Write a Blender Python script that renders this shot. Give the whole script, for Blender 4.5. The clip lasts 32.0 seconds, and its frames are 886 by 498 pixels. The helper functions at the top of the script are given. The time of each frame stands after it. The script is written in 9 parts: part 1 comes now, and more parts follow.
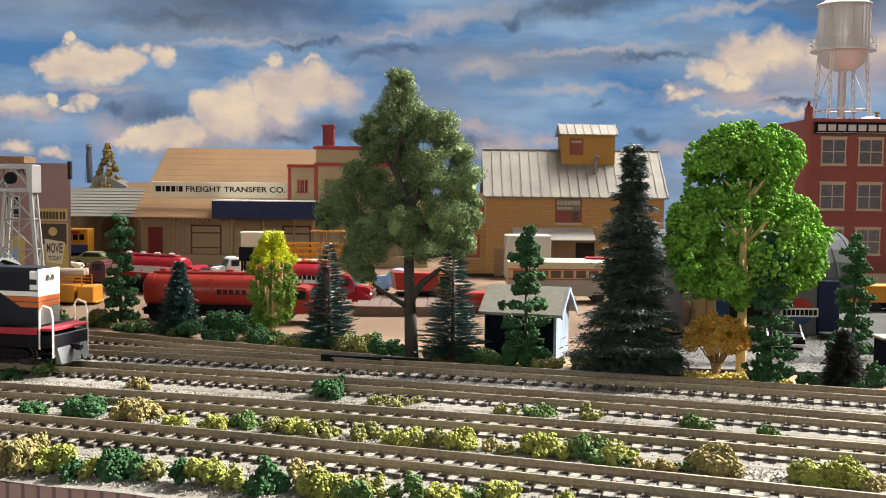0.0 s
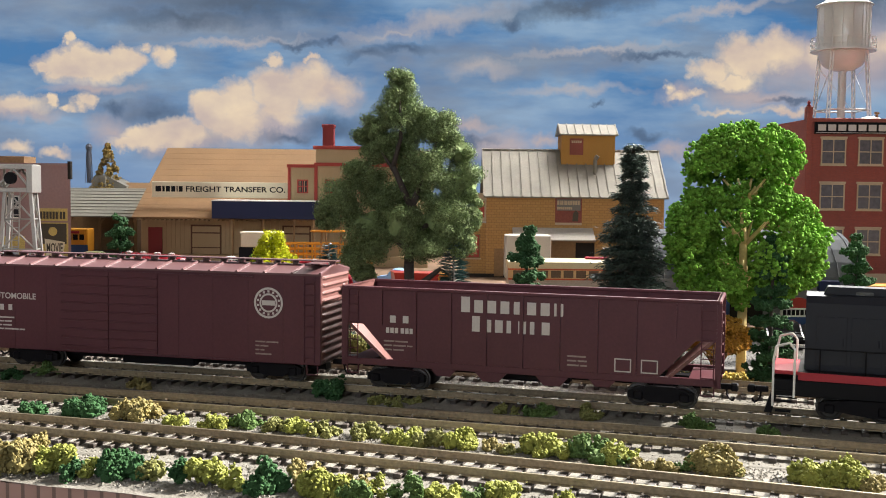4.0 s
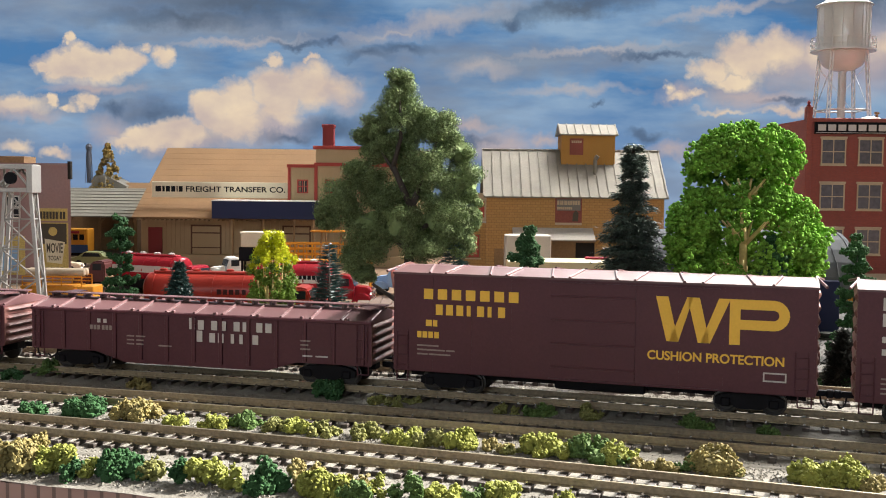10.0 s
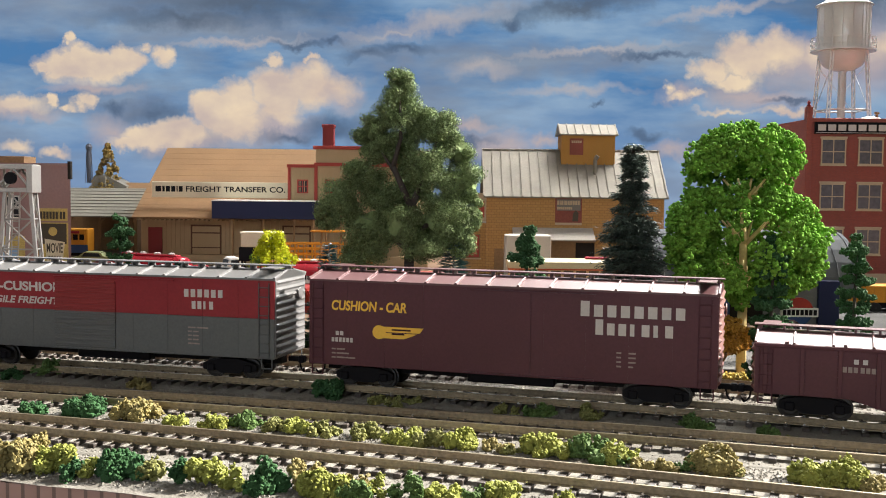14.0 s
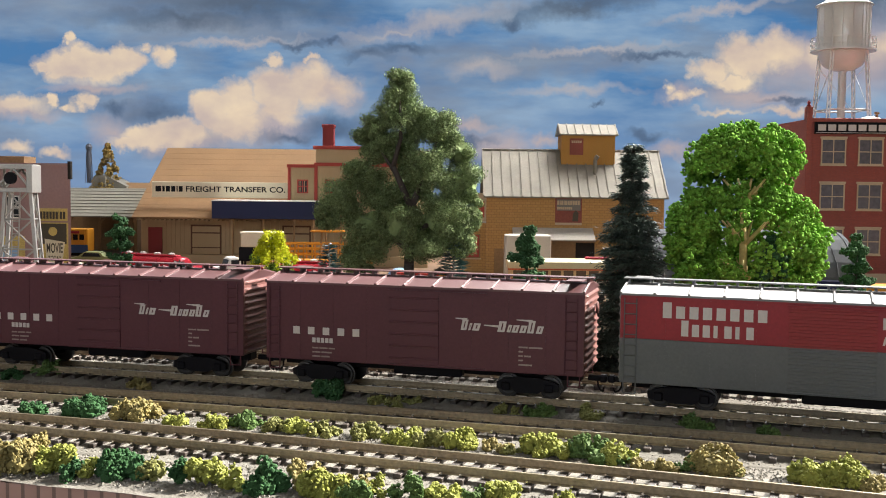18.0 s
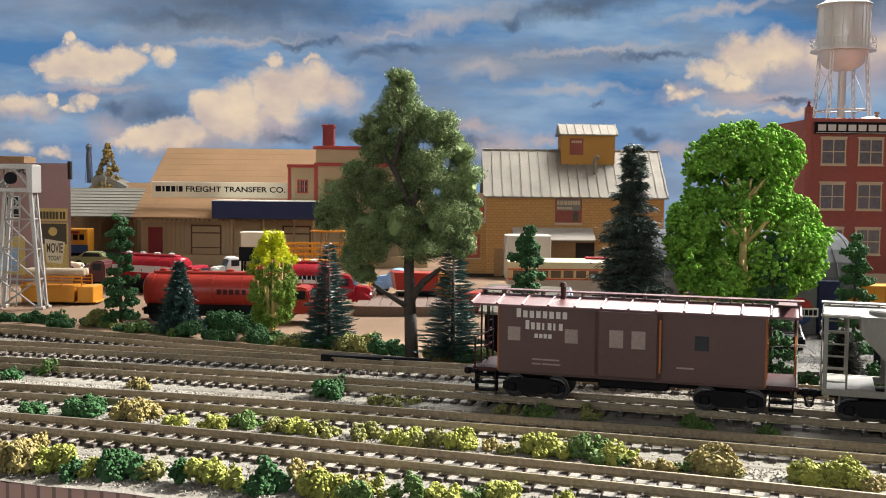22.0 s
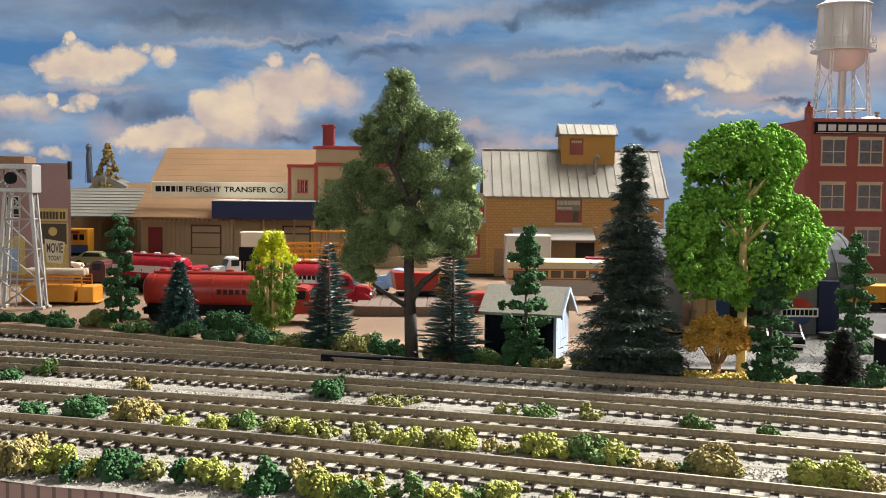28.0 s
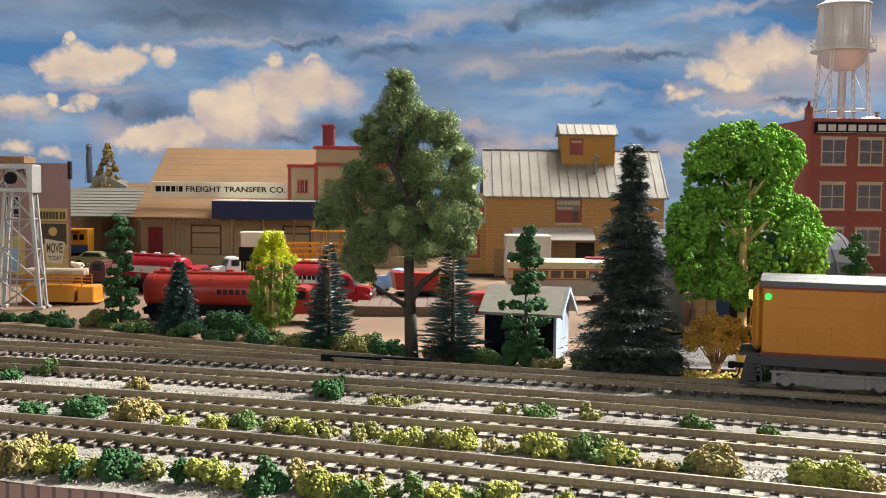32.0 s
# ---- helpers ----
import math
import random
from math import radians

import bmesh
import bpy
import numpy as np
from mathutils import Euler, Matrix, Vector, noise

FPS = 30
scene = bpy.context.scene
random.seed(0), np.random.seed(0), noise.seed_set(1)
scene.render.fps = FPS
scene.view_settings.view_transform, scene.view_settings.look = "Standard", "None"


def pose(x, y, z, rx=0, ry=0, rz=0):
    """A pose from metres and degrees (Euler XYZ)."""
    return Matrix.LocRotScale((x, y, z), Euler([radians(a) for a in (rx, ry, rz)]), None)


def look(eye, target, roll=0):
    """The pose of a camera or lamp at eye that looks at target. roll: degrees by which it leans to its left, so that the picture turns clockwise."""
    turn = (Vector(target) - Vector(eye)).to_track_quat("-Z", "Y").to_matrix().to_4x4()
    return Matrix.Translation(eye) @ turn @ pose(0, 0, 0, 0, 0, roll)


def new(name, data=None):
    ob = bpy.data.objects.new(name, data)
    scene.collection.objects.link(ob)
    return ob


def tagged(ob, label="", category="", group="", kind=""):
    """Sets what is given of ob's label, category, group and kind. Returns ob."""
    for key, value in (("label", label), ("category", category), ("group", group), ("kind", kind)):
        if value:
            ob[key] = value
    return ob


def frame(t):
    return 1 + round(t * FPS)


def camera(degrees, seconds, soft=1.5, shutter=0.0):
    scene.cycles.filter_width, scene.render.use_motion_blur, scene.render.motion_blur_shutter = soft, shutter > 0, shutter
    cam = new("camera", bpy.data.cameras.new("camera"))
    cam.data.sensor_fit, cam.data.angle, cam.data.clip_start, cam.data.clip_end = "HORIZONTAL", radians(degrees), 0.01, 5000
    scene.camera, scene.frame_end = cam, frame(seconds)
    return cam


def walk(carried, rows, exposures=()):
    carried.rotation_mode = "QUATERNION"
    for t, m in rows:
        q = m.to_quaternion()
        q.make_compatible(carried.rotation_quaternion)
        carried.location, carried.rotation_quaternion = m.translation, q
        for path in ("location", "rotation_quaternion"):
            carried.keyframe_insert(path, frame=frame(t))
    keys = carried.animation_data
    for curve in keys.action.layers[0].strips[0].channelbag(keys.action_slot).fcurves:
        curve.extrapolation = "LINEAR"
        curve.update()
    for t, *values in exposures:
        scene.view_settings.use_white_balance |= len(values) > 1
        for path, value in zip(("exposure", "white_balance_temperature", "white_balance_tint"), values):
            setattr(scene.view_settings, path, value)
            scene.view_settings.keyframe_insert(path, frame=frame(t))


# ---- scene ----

FOV = 45.88
cam = camera(FOV, 32.0, soft=1.0)
EYE = Matrix.Translation((0, 0, 0.0981)) @ pose(0, 0, 0, 90 - 3.486, 0, 0) @ pose(0, 0, 0, 0, 0, 0.618)
walk(cam, [(0.0, EYE), (32.0, EYE)], exposures=[(0.0, 2.15), (32.0, 2.15)])

# ---------------------------------------------------------------- light
MM = 0.001
world = bpy.data.worlds.new("world")
scene.world = world
world.use_nodes = True
sky = world.node_tree.nodes.new("ShaderNodeTexSky")
sky.sky_type, sky.sun_disc = "NISHITA", False
sky.sun_elevation, sky.sun_rotation = radians(32), radians(73)
world.node_tree.links.new(sky.outputs[0], world.node_tree.nodes["Background"].inputs[0])
world.node_tree.nodes["Background"].inputs[1].default_value = 0.1


def window_light(name, x, y, z, target, w, h, watts, colour):
    data = bpy.data.lights.new(name, "AREA")
    data.shape, data.size, data.size_y, data.energy, data.color = "RECTANGLE", w, h, watts, colour
    ob = new(name, data)
    ob.matrix_world = look((x, y, z), target)
    return ob


# daylight in the high back-wall window, plus an invented fill lamp behind the camera
window_light("window_light", 0.55, 1.54, 1.12, (0.0, 0.7, 0.0), 0.9, 0.5, 19, (1.0, 0.97, 0.92))
sun = bpy.data.lights.new("sun", "SUN")
sun.energy, sun.angle, sun.color = 4.6, radians(3.0), (1.0, 0.93, 0.82)
new("sun", sun).matrix_world = look((1.5, 0.45, 1.0), (0, 0, 0))
# added fill with no known source, set in an unseen window behind the camera
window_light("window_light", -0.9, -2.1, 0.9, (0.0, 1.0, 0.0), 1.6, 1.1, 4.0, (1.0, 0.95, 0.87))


# ---------------------------------------------------------------- materials
def mat(name, colour, rough=0.6, metal=0.0, var=0.25, scale=250.0, bump=0.15, fine=4.0, spec=0.5, tint=None, island=0.0, emit=0.0, obvar=0.0):
    """Paint or plain matter: its colour varied at two scales, with fine relief."""
    m = bpy.data.materials.new(name)
    m.use_nodes = True
    nt = m.node_tree
    N, L = nt.nodes, nt.links
    b = N["Principled BSDF"]
    tc = N.new("ShaderNodeTexCoord")
    n1 = N.new("ShaderNodeTexNoise")
    n1.inputs["Scale"].default_value, n1.inputs["Detail"].default_value = scale * 0.12, 3.0
    n2 = N.new("ShaderNodeTexNoise")
    n2.inputs["Scale"].default_value, n2.inputs["Detail"].default_value = scale * fine, 2.0
    for n in (n1, n2):
        L.new(tc.outputs["Object"], n.inputs["Vector"])
    add = N.new("ShaderNodeMath")
    add.operation = "ADD"
    L.new(n1.outputs["Fac"], add.inputs[0])
    L.new(n2.outputs["Fac"], add.inputs[1])
    ramp = N.new("ShaderNodeValToRGB")
    dark = tuple(c * (1 - var) for c in colour)
    light = tuple(min(1.0, c * (1 + var)) for c in (tint or colour))
    ramp.color_ramp.elements[0].position, ramp.color_ramp.elements[0].color = 0.3, (*dark, 1)
    ramp.color_ramp.elements[1].position, ramp.color_ramp.elements[1].color = 0.7, (*light, 1)
    half = N.new("ShaderNodeMath")
    half.operation, half.inputs[1].default_value = "MULTIPLY", 0.5
    L.new(add.outputs[0], half.inputs[0])
    L.new(half.outputs[0], ramp.inputs[0])
    out = ramp.outputs[0]
    if island or obvar:
        info = N.new("ShaderNodeNewGeometry" if island else "ShaderNodeObjectInfo")
        rnd = info.outputs["Random Per Island" if island else "Random"]
        k = island or obvar
        mr = N.new("ShaderNodeMapRange")
        mr.inputs["To Min"].default_value, mr.inputs["To Max"].default_value = 1 - k, 1 + k
        L.new(rnd, mr.inputs["Value"])
        mul = N.new("ShaderNodeVectorMath")
        mul.operation = "SCALE"
        L.new(out, mul.inputs[0])
        L.new(mr.outputs[0], mul.inputs["Scale"])
        out = mul.outputs[0]
    L.new(out, b.inputs["Base Color"])
    b.inputs["Roughness"].default_value, b.inputs["Metallic"].default_value = rough, metal
    b.inputs["Specular IOR Level"].default_value = spec
    if emit:
        b.inputs["Emission Color"].default_value = (*colour, 1)
        b.inputs["Emission Strength"].default_value = emit
    if bump:
        bp = N.new("ShaderNodeBump")
        bp.inputs["Strength"].default_value, bp.inputs["Distance"].default_value = bump, 0.0004
        L.new(n2.outputs["Fac"], bp.inputs["Height"])
        L.new(bp.outputs[0], b.inputs["Normal"])
    return m


def paint(name, r, g, b, rough=0.45, **kw):
    kw.setdefault("var", 0.14)
    kw.setdefault("bump", 0.06)
    kw.setdefault("spec", 0.22)
    return mat(name, (r, g, b), rough, **kw)


M = {}
M["ballast"] = mat("grey ballast", (0.166, 0.158, 0.143), 0.95, var=0.4, scale=300, bump=0.6, spec=0.15)
M["stone"] = mat("ballast stone", (0.17, 0.162, 0.147), 0.95, var=0.3, scale=300, bump=0.2, spec=0.03, island=0.3)
M["roadbed"] = mat("pale grey moulded roadbed", (0.164, 0.157, 0.142), 0.9, var=0.3, scale=320, bump=0.8, spec=0.1)
M["bed_stone"] = mat("roadbed stone", (0.16, 0.152, 0.138), 0.95, var=0.25, scale=300, bump=0.2, spec=0.03, island=0.3)
M["pale_stone"] = mat("pale ballast stone", (0.46, 0.45, 0.43), 0.9, var=0.2, scale=300, bump=0.3, spec=0.2, island=0.3)
M["dirt"] = mat("tan dirt yard", (0.20, 0.134, 0.09), 0.95, var=0.2, scale=120, bump=0.3, spec=0.15)
M["asphalt"] = mat("grey gravel road", (0.20, 0.195, 0.19), 0.9, var=0.25, scale=260, bump=0.6, spec=0.2)
M["tie"] = mat("dark brown tie", (0.026, 0.019, 0.016), 0.6, var=0.3, scale=300, bump=0.3, obvar=0.35)
M["rail"] = mat("weathered rail", (0.225, 0.178, 0.115), 0.42, metal=0.2, var=0.5, scale=160, bump=0.15)
M["railtop"] = mat("worn rail head", (0.42, 0.36, 0.26), 0.28, metal=0.85, var=0.2, scale=120, bump=0.05)
M["spike"] = mat("steel spike", (0.6, 0.56, 0.5), 0.25, metal=0.9, var=0.1, bump=0)
M["brown"] = paint("boxcar brown paint", 0.078, 0.026, 0.035, 0.42, spec=0.2)
M["brown_dark"] = paint("dark oxide paint", 0.032, 0.0095, 0.012, 0.45, spec=0.15)
M["brown_roof"] = paint("oxide roof paint", 0.10, 0.05, 0.055, 0.34, spec=0.35)
M["black"] = paint("black paint", 0.005, 0.005, 0.007, 0.5, spec=0.1)
M["loco_black"] = paint("near-black locomotive paint", 0.0105, 0.012, 0.0185, 0.42, spec=0.2)
M["truckblack"] = mat("dark truck plastic", (0.005, 0.0045, 0.0065), 0.55, var=0.3, bump=0.1, spec=0.1)
M["steel"] = mat("wheel steel", (0.05, 0.047, 0.047), 0.45, metal=0.6, var=0.15, bump=0.02)
M["red"] = paint("freight red paint", 0.22, 0.02, 0.027, 0.42)
M["grey"] = paint("grey paint", 0.095, 0.1, 0.104, 0.45)
M["silver"] = paint("silver roof paint", 0.15, 0.15, 0.155, 0.35, metal=0.3)
M["pale_grey"] = paint("light grey hopper paint", 0.175, 0.172, 0.158, 0.45)
M["white"] = paint("white paint", 0.72, 0.71, 0.68, 0.5, var=0.06)
M["lettering"] = paint("pale lettering", 0.46, 0.42, 0.41, 0.5, var=0.08)
M["faded"] = paint("faded lettering", 0.24, 0.19, 0.18, 0.55, var=0.2)
M["yellow"] = paint("yellow lettering", 0.72, 0.42, 0.06, 0.5, var=0.06)
M["orange"] = paint("orange paint", 0.44, 0.12, 0.035, 0.45)
M["stripe"] = paint("red stripe", 0.29, 0.022, 0.034, 0.45)
M["uorange"] = paint("armour yellow paint", 0.42, 0.17, 0.022, 0.4)
M["chrome"] = mat("bright metal", (0.7, 0.7, 0.7), 0.18, metal=1.0, var=0.08, bump=0)
M["dark_glass"] = mat("dark window glass", (0.02, 0.024, 0.03), 0.15, var=0.1, bump=0, spec=0.3)
M["pale_glass"] = mat("pale window glazing", (0.42, 0.43, 0.47), 0.2, var=0.2, bump=0)


# ---------------------------------------------------------------- building helpers (millimetres)
def part(name, bm, material, parent=None, label="", smooth=False):
    """Links a bmesh, drawn in millimetres, as one mesh object under a thing or a part."""
    me = bpy.data.meshes.new(name)
    bmesh.ops.scale(bm, vec=(MM, MM, MM), verts=bm.verts)
    bmesh.ops.recalc_face_normals(bm, faces=bm.faces)
    bm.to_mesh(me)
    bm.free()
    if smooth:
        me.shade_smooth()
    if material is not None:
        for m in material if isinstance(material, (list, tuple)) else (material,):
            me.materials.append(m)
    ob = new(name, me)
    if parent is not None:
        ob.parent = parent
    if label:
        ob["label"] = label
    return ob


def share(name, ob, parent, m):
    """One more object on the same mesh."""
    o = new(name, ob.data)
    o.parent = parent
    o.matrix_basis = m
    return o


def thing(name, x, y, z=0.0, rz=0.0, label="", category="", group="", kind=""):
    ob = new(name)
    ob.empty_display_size = 0.005
    ob.matrix_basis = P(x, y, z, rz)
    return tagged(ob, label, category, group, kind)


def P(x, y, z=0.0, rz=0.0, rx=0.0, ry=0.0):
    return pose(x * MM, y * MM, z * MM, rx, ry, rz)


def B():
    return bmesh.new()


def box(bm, x0, x1, y0, y1, z0, z1, bev=0.0, mi=0):
    v = [bm.verts.new(c) for c in ((x0, y0, z0), (x1, y0, z0), (x1, y1, z0), (x0, y1, z0), (x0, y0, z1), (x1, y0, z1), (x1, y1, z1), (x0, y1, z1))]
    fs = [bm.faces.new([v[i] for i in q]) for q in ((0, 3, 2, 1), (4, 5, 6, 7), (0, 1, 5, 4), (1, 2, 6, 5), (2, 3, 7, 6), (3, 0, 4, 7))]
    for f in fs:
        f.material_index = mi
    if bev:
        es = list({e for f in fs for e in f.edges})
        r = bmesh.ops.bevel(bm, geom=es, offset=bev, segments=1, profile=0.7, affect="EDGES")
        for f in r["faces"]:
            f.material_index = mi
    return bm


def prism(bm, pts, a0, a1, axis="x", mi=0):
    """A flat outline pushed along an axis. Outline points are (y, z) for x, (x, z) for y, (x, y) for z."""
    def at(p, a):
        return (a, p[0], p[1]) if axis == "x" else (p[0], a, p[1]) if axis == "y" else (p[0], p[1], a)
    lo, hi = [bm.verts.new(at(p, a0)) for p in pts], [bm.verts.new(at(p, a1)) for p in pts]
    n = len(pts)
    fs = [bm.faces.new(lo[::-1]), bm.faces.new(hi)]
    for i in range(n):
        fs.append(bm.faces.new((lo[i], lo[(i + 1) % n], hi[(i + 1) % n], hi[i])))
    for f in fs:
        f.material_index = mi
    return bm


def rod(bm, p, q, r0, r1=None, seg=6, mi=0):
    """A round bar from p to q."""
    p, q = Vector(p), Vector(q)
    r1 = r0 if r1 is None else r1
    d = (q - p).normalized()
    u = d.orthogonal().normalized()
    w = d.cross(u)
    a, b = [], []
    for i in range(seg):
        t = 2 * math.pi * i / seg
        o = u * math.cos(t) + w * math.sin(t)
        a.append(bm.verts.new(p + o * r0))
        b.append(bm.verts.new(q + o * r1))
    fs = [bm.faces.new(a[::-1]), bm.faces.new(b)]
    for i in range(seg):
        fs.append(bm.faces.new((a[i], a[(i + 1) % seg], b[(i + 1) % seg], b[i])))
    for f in fs:
        f.material_index = mi
    return bm


def lathe(bm, prof, seg=20, axis="z", c=(0, 0, 0), mi=0):
    """A turned shape: prof is a list of (radius, height)."""
    rings = []
    for r, h in prof:
        ring = []
        for i in range(seg):
            t = 2 * math.pi * i / seg
            a, b = r * math.cos(t), r * math.sin(t)
            v = (a, b, h) if axis == "z" else (h, a, b) if axis == "x" else (a, h, b)
            ring.append(bm.verts.new((v[0] + c[0], v[1] + c[1], v[2] + c[2])))
        rings.append(ring)
    for a, b in zip(rings, rings[1:]):
        for i in range(seg):
            bm.faces.new((a[i], a[(i + 1) % seg], b[(i + 1) % seg], b[i])).material_index = mi
    bm.faces.new(rings[0][::-1]).material_index = mi
    bm.faces.new(rings[-1]).material_index = mi
    return bm


def words(name, text, x, z, w, h, y, material, parent, bold=0.0, slant=0.0, side=-1):
    """Lettering laid on a wall that faces -y (side -1): w wide, h high, from its lower left corner (x, z)."""
    cu = bpy.data.curves.new(name, "FONT")
    cu.body, cu.extrude, cu.offset, cu.shear = text, 0.0, bold, slant
    tmp = bpy.data.objects.new(name, cu)
    scene.collection.objects.link(tmp)
    bpy.context.view_layer.update()
    me = bpy.data.meshes.new_from_object(tmp.evaluated_get(bpy.context.evaluated_depsgraph_get()))
    bpy.data.objects.remove(tmp)
    bpy.data.curves.remove(cu)
    n = len(me.vertices)
    co = np.empty(n * 3, dtype=np.float32)
    me.vertices.foreach_get("co", co)
    co = co.reshape(-1, 3)
    lo, hi = co.min(0), co.max(0)
    o = np.empty_like(co)
    o[:, 0] = x + (co[:, 0] - lo[0]) / (hi[0] - lo[0]) * w
    o[:, 1] = y
    o[:, 2] = z + (co[:, 1] - lo[1]) / (hi[1] - lo[1]) * h
    me.vertices.foreach_set("co", (o * MM).ravel())
    me.update()
    me.materials.clear()
    me.materials.append(material)
    ob = new(name, me)
    ob.parent = parent
    return ob


def bars(bm, x, z, w, h, y, widths, gap=0.25, t=0.12):
    """Writing that is not spelt out: a row of plain blocks of its size."""
    total = sum(widths) + gap * (len(widths) - 1)
    k = w / total
    for i, c in enumerate(widths):
        if c > 0:
            box(bm, x, x + c * k, y - t, y, z, z + h)
        x += (c + gap) * k
    return bm


# ---------------------------------------------------------------- the plan of the tracks
TURN, BACK, BOW = -0.33026, 453.83, -0.2545e-3


def to_world(x, y):
    c, s = math.cos(TURN), math.sin(TURN)
    return x * c - (y + BACK) * s, x * s + (y + BACK) * c


def bow(s):
    """The tracks' gentle curve, straight beyond the yard."""
    a = max(-620.0, min(260.0, s))
    return BOW * a * a / 2 + BOW * a * (s - a), BOW * a


def along(s, off, slope=0.0):
    y, d = bow(s)
    x, yy = to_world(s, off + slope * s + y)
    return x, yy, math.degrees(TURN + math.atan(d + slope))


def diverge(s):
    t = (-157 - s) / 40.0
    return 0.196 * 40 * math.log1p(math.exp(min(t, 50))) if t < 50 else 0.196 * (-157 - s)


TRACKS = {"A": (58.4, 0.02), "B": (0.0, 0.0), "C": (-54.0, 0.025), "D": (-121.0, -0.018), "E": (58.4, 0.02)}
RAIL_TOP = 5.5


def track_point(key, s, lateral=0.0):
    off, slope = TRACKS[key]
    e = diverge(s) if key == "E" else 0.0
    x, y, h = along(s, off + e + lateral, slope)
    if key == "E":
        x2, y2, _ = along(s + 1, off + diverge(s + 1) + lateral, slope)
        h = math.degrees(math.atan2(y2 - y, x2 - x))
    return x, y, h


# ---------------------------------------------------------------- the room
def plain_box(name, x0, x1, y0, y1, z0, z1, material, label, kind="structure", category="wall"):
    bm = B()
    box(bm, x0, x1, y0, y1, z0, z1)
    return tagged(part(name, bm, material), label, category, kind=kind)


M["wall"] = mat("room wall paint", (0.62, 0.60, 0.56), 0.85, var=0.05, scale=8, bump=0.05)
M["carpet"] = mat("dark room floor", (0.16, 0.14, 0.12), 0.95, var=0.2, scale=20)
RX0, RX1, RY0, RY1, RZ0, RZ1 = -4300, 4700, -2400, 1560, -950, 1450
plain_box("floor", RX0, RX1, RY0, RY1, RZ0 - 30, RZ0, M["carpet"], "dark carpeted floor of the train room", category="floor")
# invented ceiling gap: lets the sun onto the tracks, keeps it off the yard
SUN_GAP_X0, SUN_GAP_X1, SUN_GAP_Y0, SUN_GAP_Y1 = 1300, 3100, 500, 1300
bm = B()
box(bm, RX0, SUN_GAP_X0, RY0, RY1, RZ1, RZ1 + 30)
box(bm, SUN_GAP_X1, RX1, RY0, RY1, RZ1, RZ1 + 30)
box(bm, SUN_GAP_X0, SUN_GAP_X1, RY0, SUN_GAP_Y0, RZ1, RZ1 + 30)
box(bm, SUN_GAP_X0, SUN_GAP_X1, SUN_GAP_Y1, RY1, RZ1, RZ1 + 30)
tagged(part("ceiling", bm, M["wall"]), "plain off-white ceiling of the train room with an invented gap for the sun", "ceiling", kind="structure")
plain_box("wall_west", RX0 - 60, RX0, RY0, RY1, RZ0, RZ1, M["wall"], "plain off-white room wall")
plain_box("wall_east", RX1, RX1 + 60, RY0, RY1, RZ0, RZ1, M["wall"], "plain off-white room wall")


def window_wall(name, y0, y1, wx0, wx1, wz0, wz1):
    bm = B()
    box(bm, RX0, wx0, y0, y1, RZ0, RZ1)
    box(bm, wx1, RX1, y0, y1, RZ0, RZ1)
    box(bm, wx0, wx1, y0, y1, RZ0, wz0)
    box(bm, wx0, wx1, y0, y1, wz1, RZ1)
    w = tagged(part(name, bm, M["wall"]), "plain off-white room wall with an unseen window opening", "wall", kind="structure")
    return w


# unseen opening, sized so that the sun misses the far roofs
window_wall("wall_north", RY1, RY1 + 40, 20, 1000, 900, 1435)
# invented opening behind the camera, there for the fill lamp
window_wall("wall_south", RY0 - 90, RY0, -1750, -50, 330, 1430)


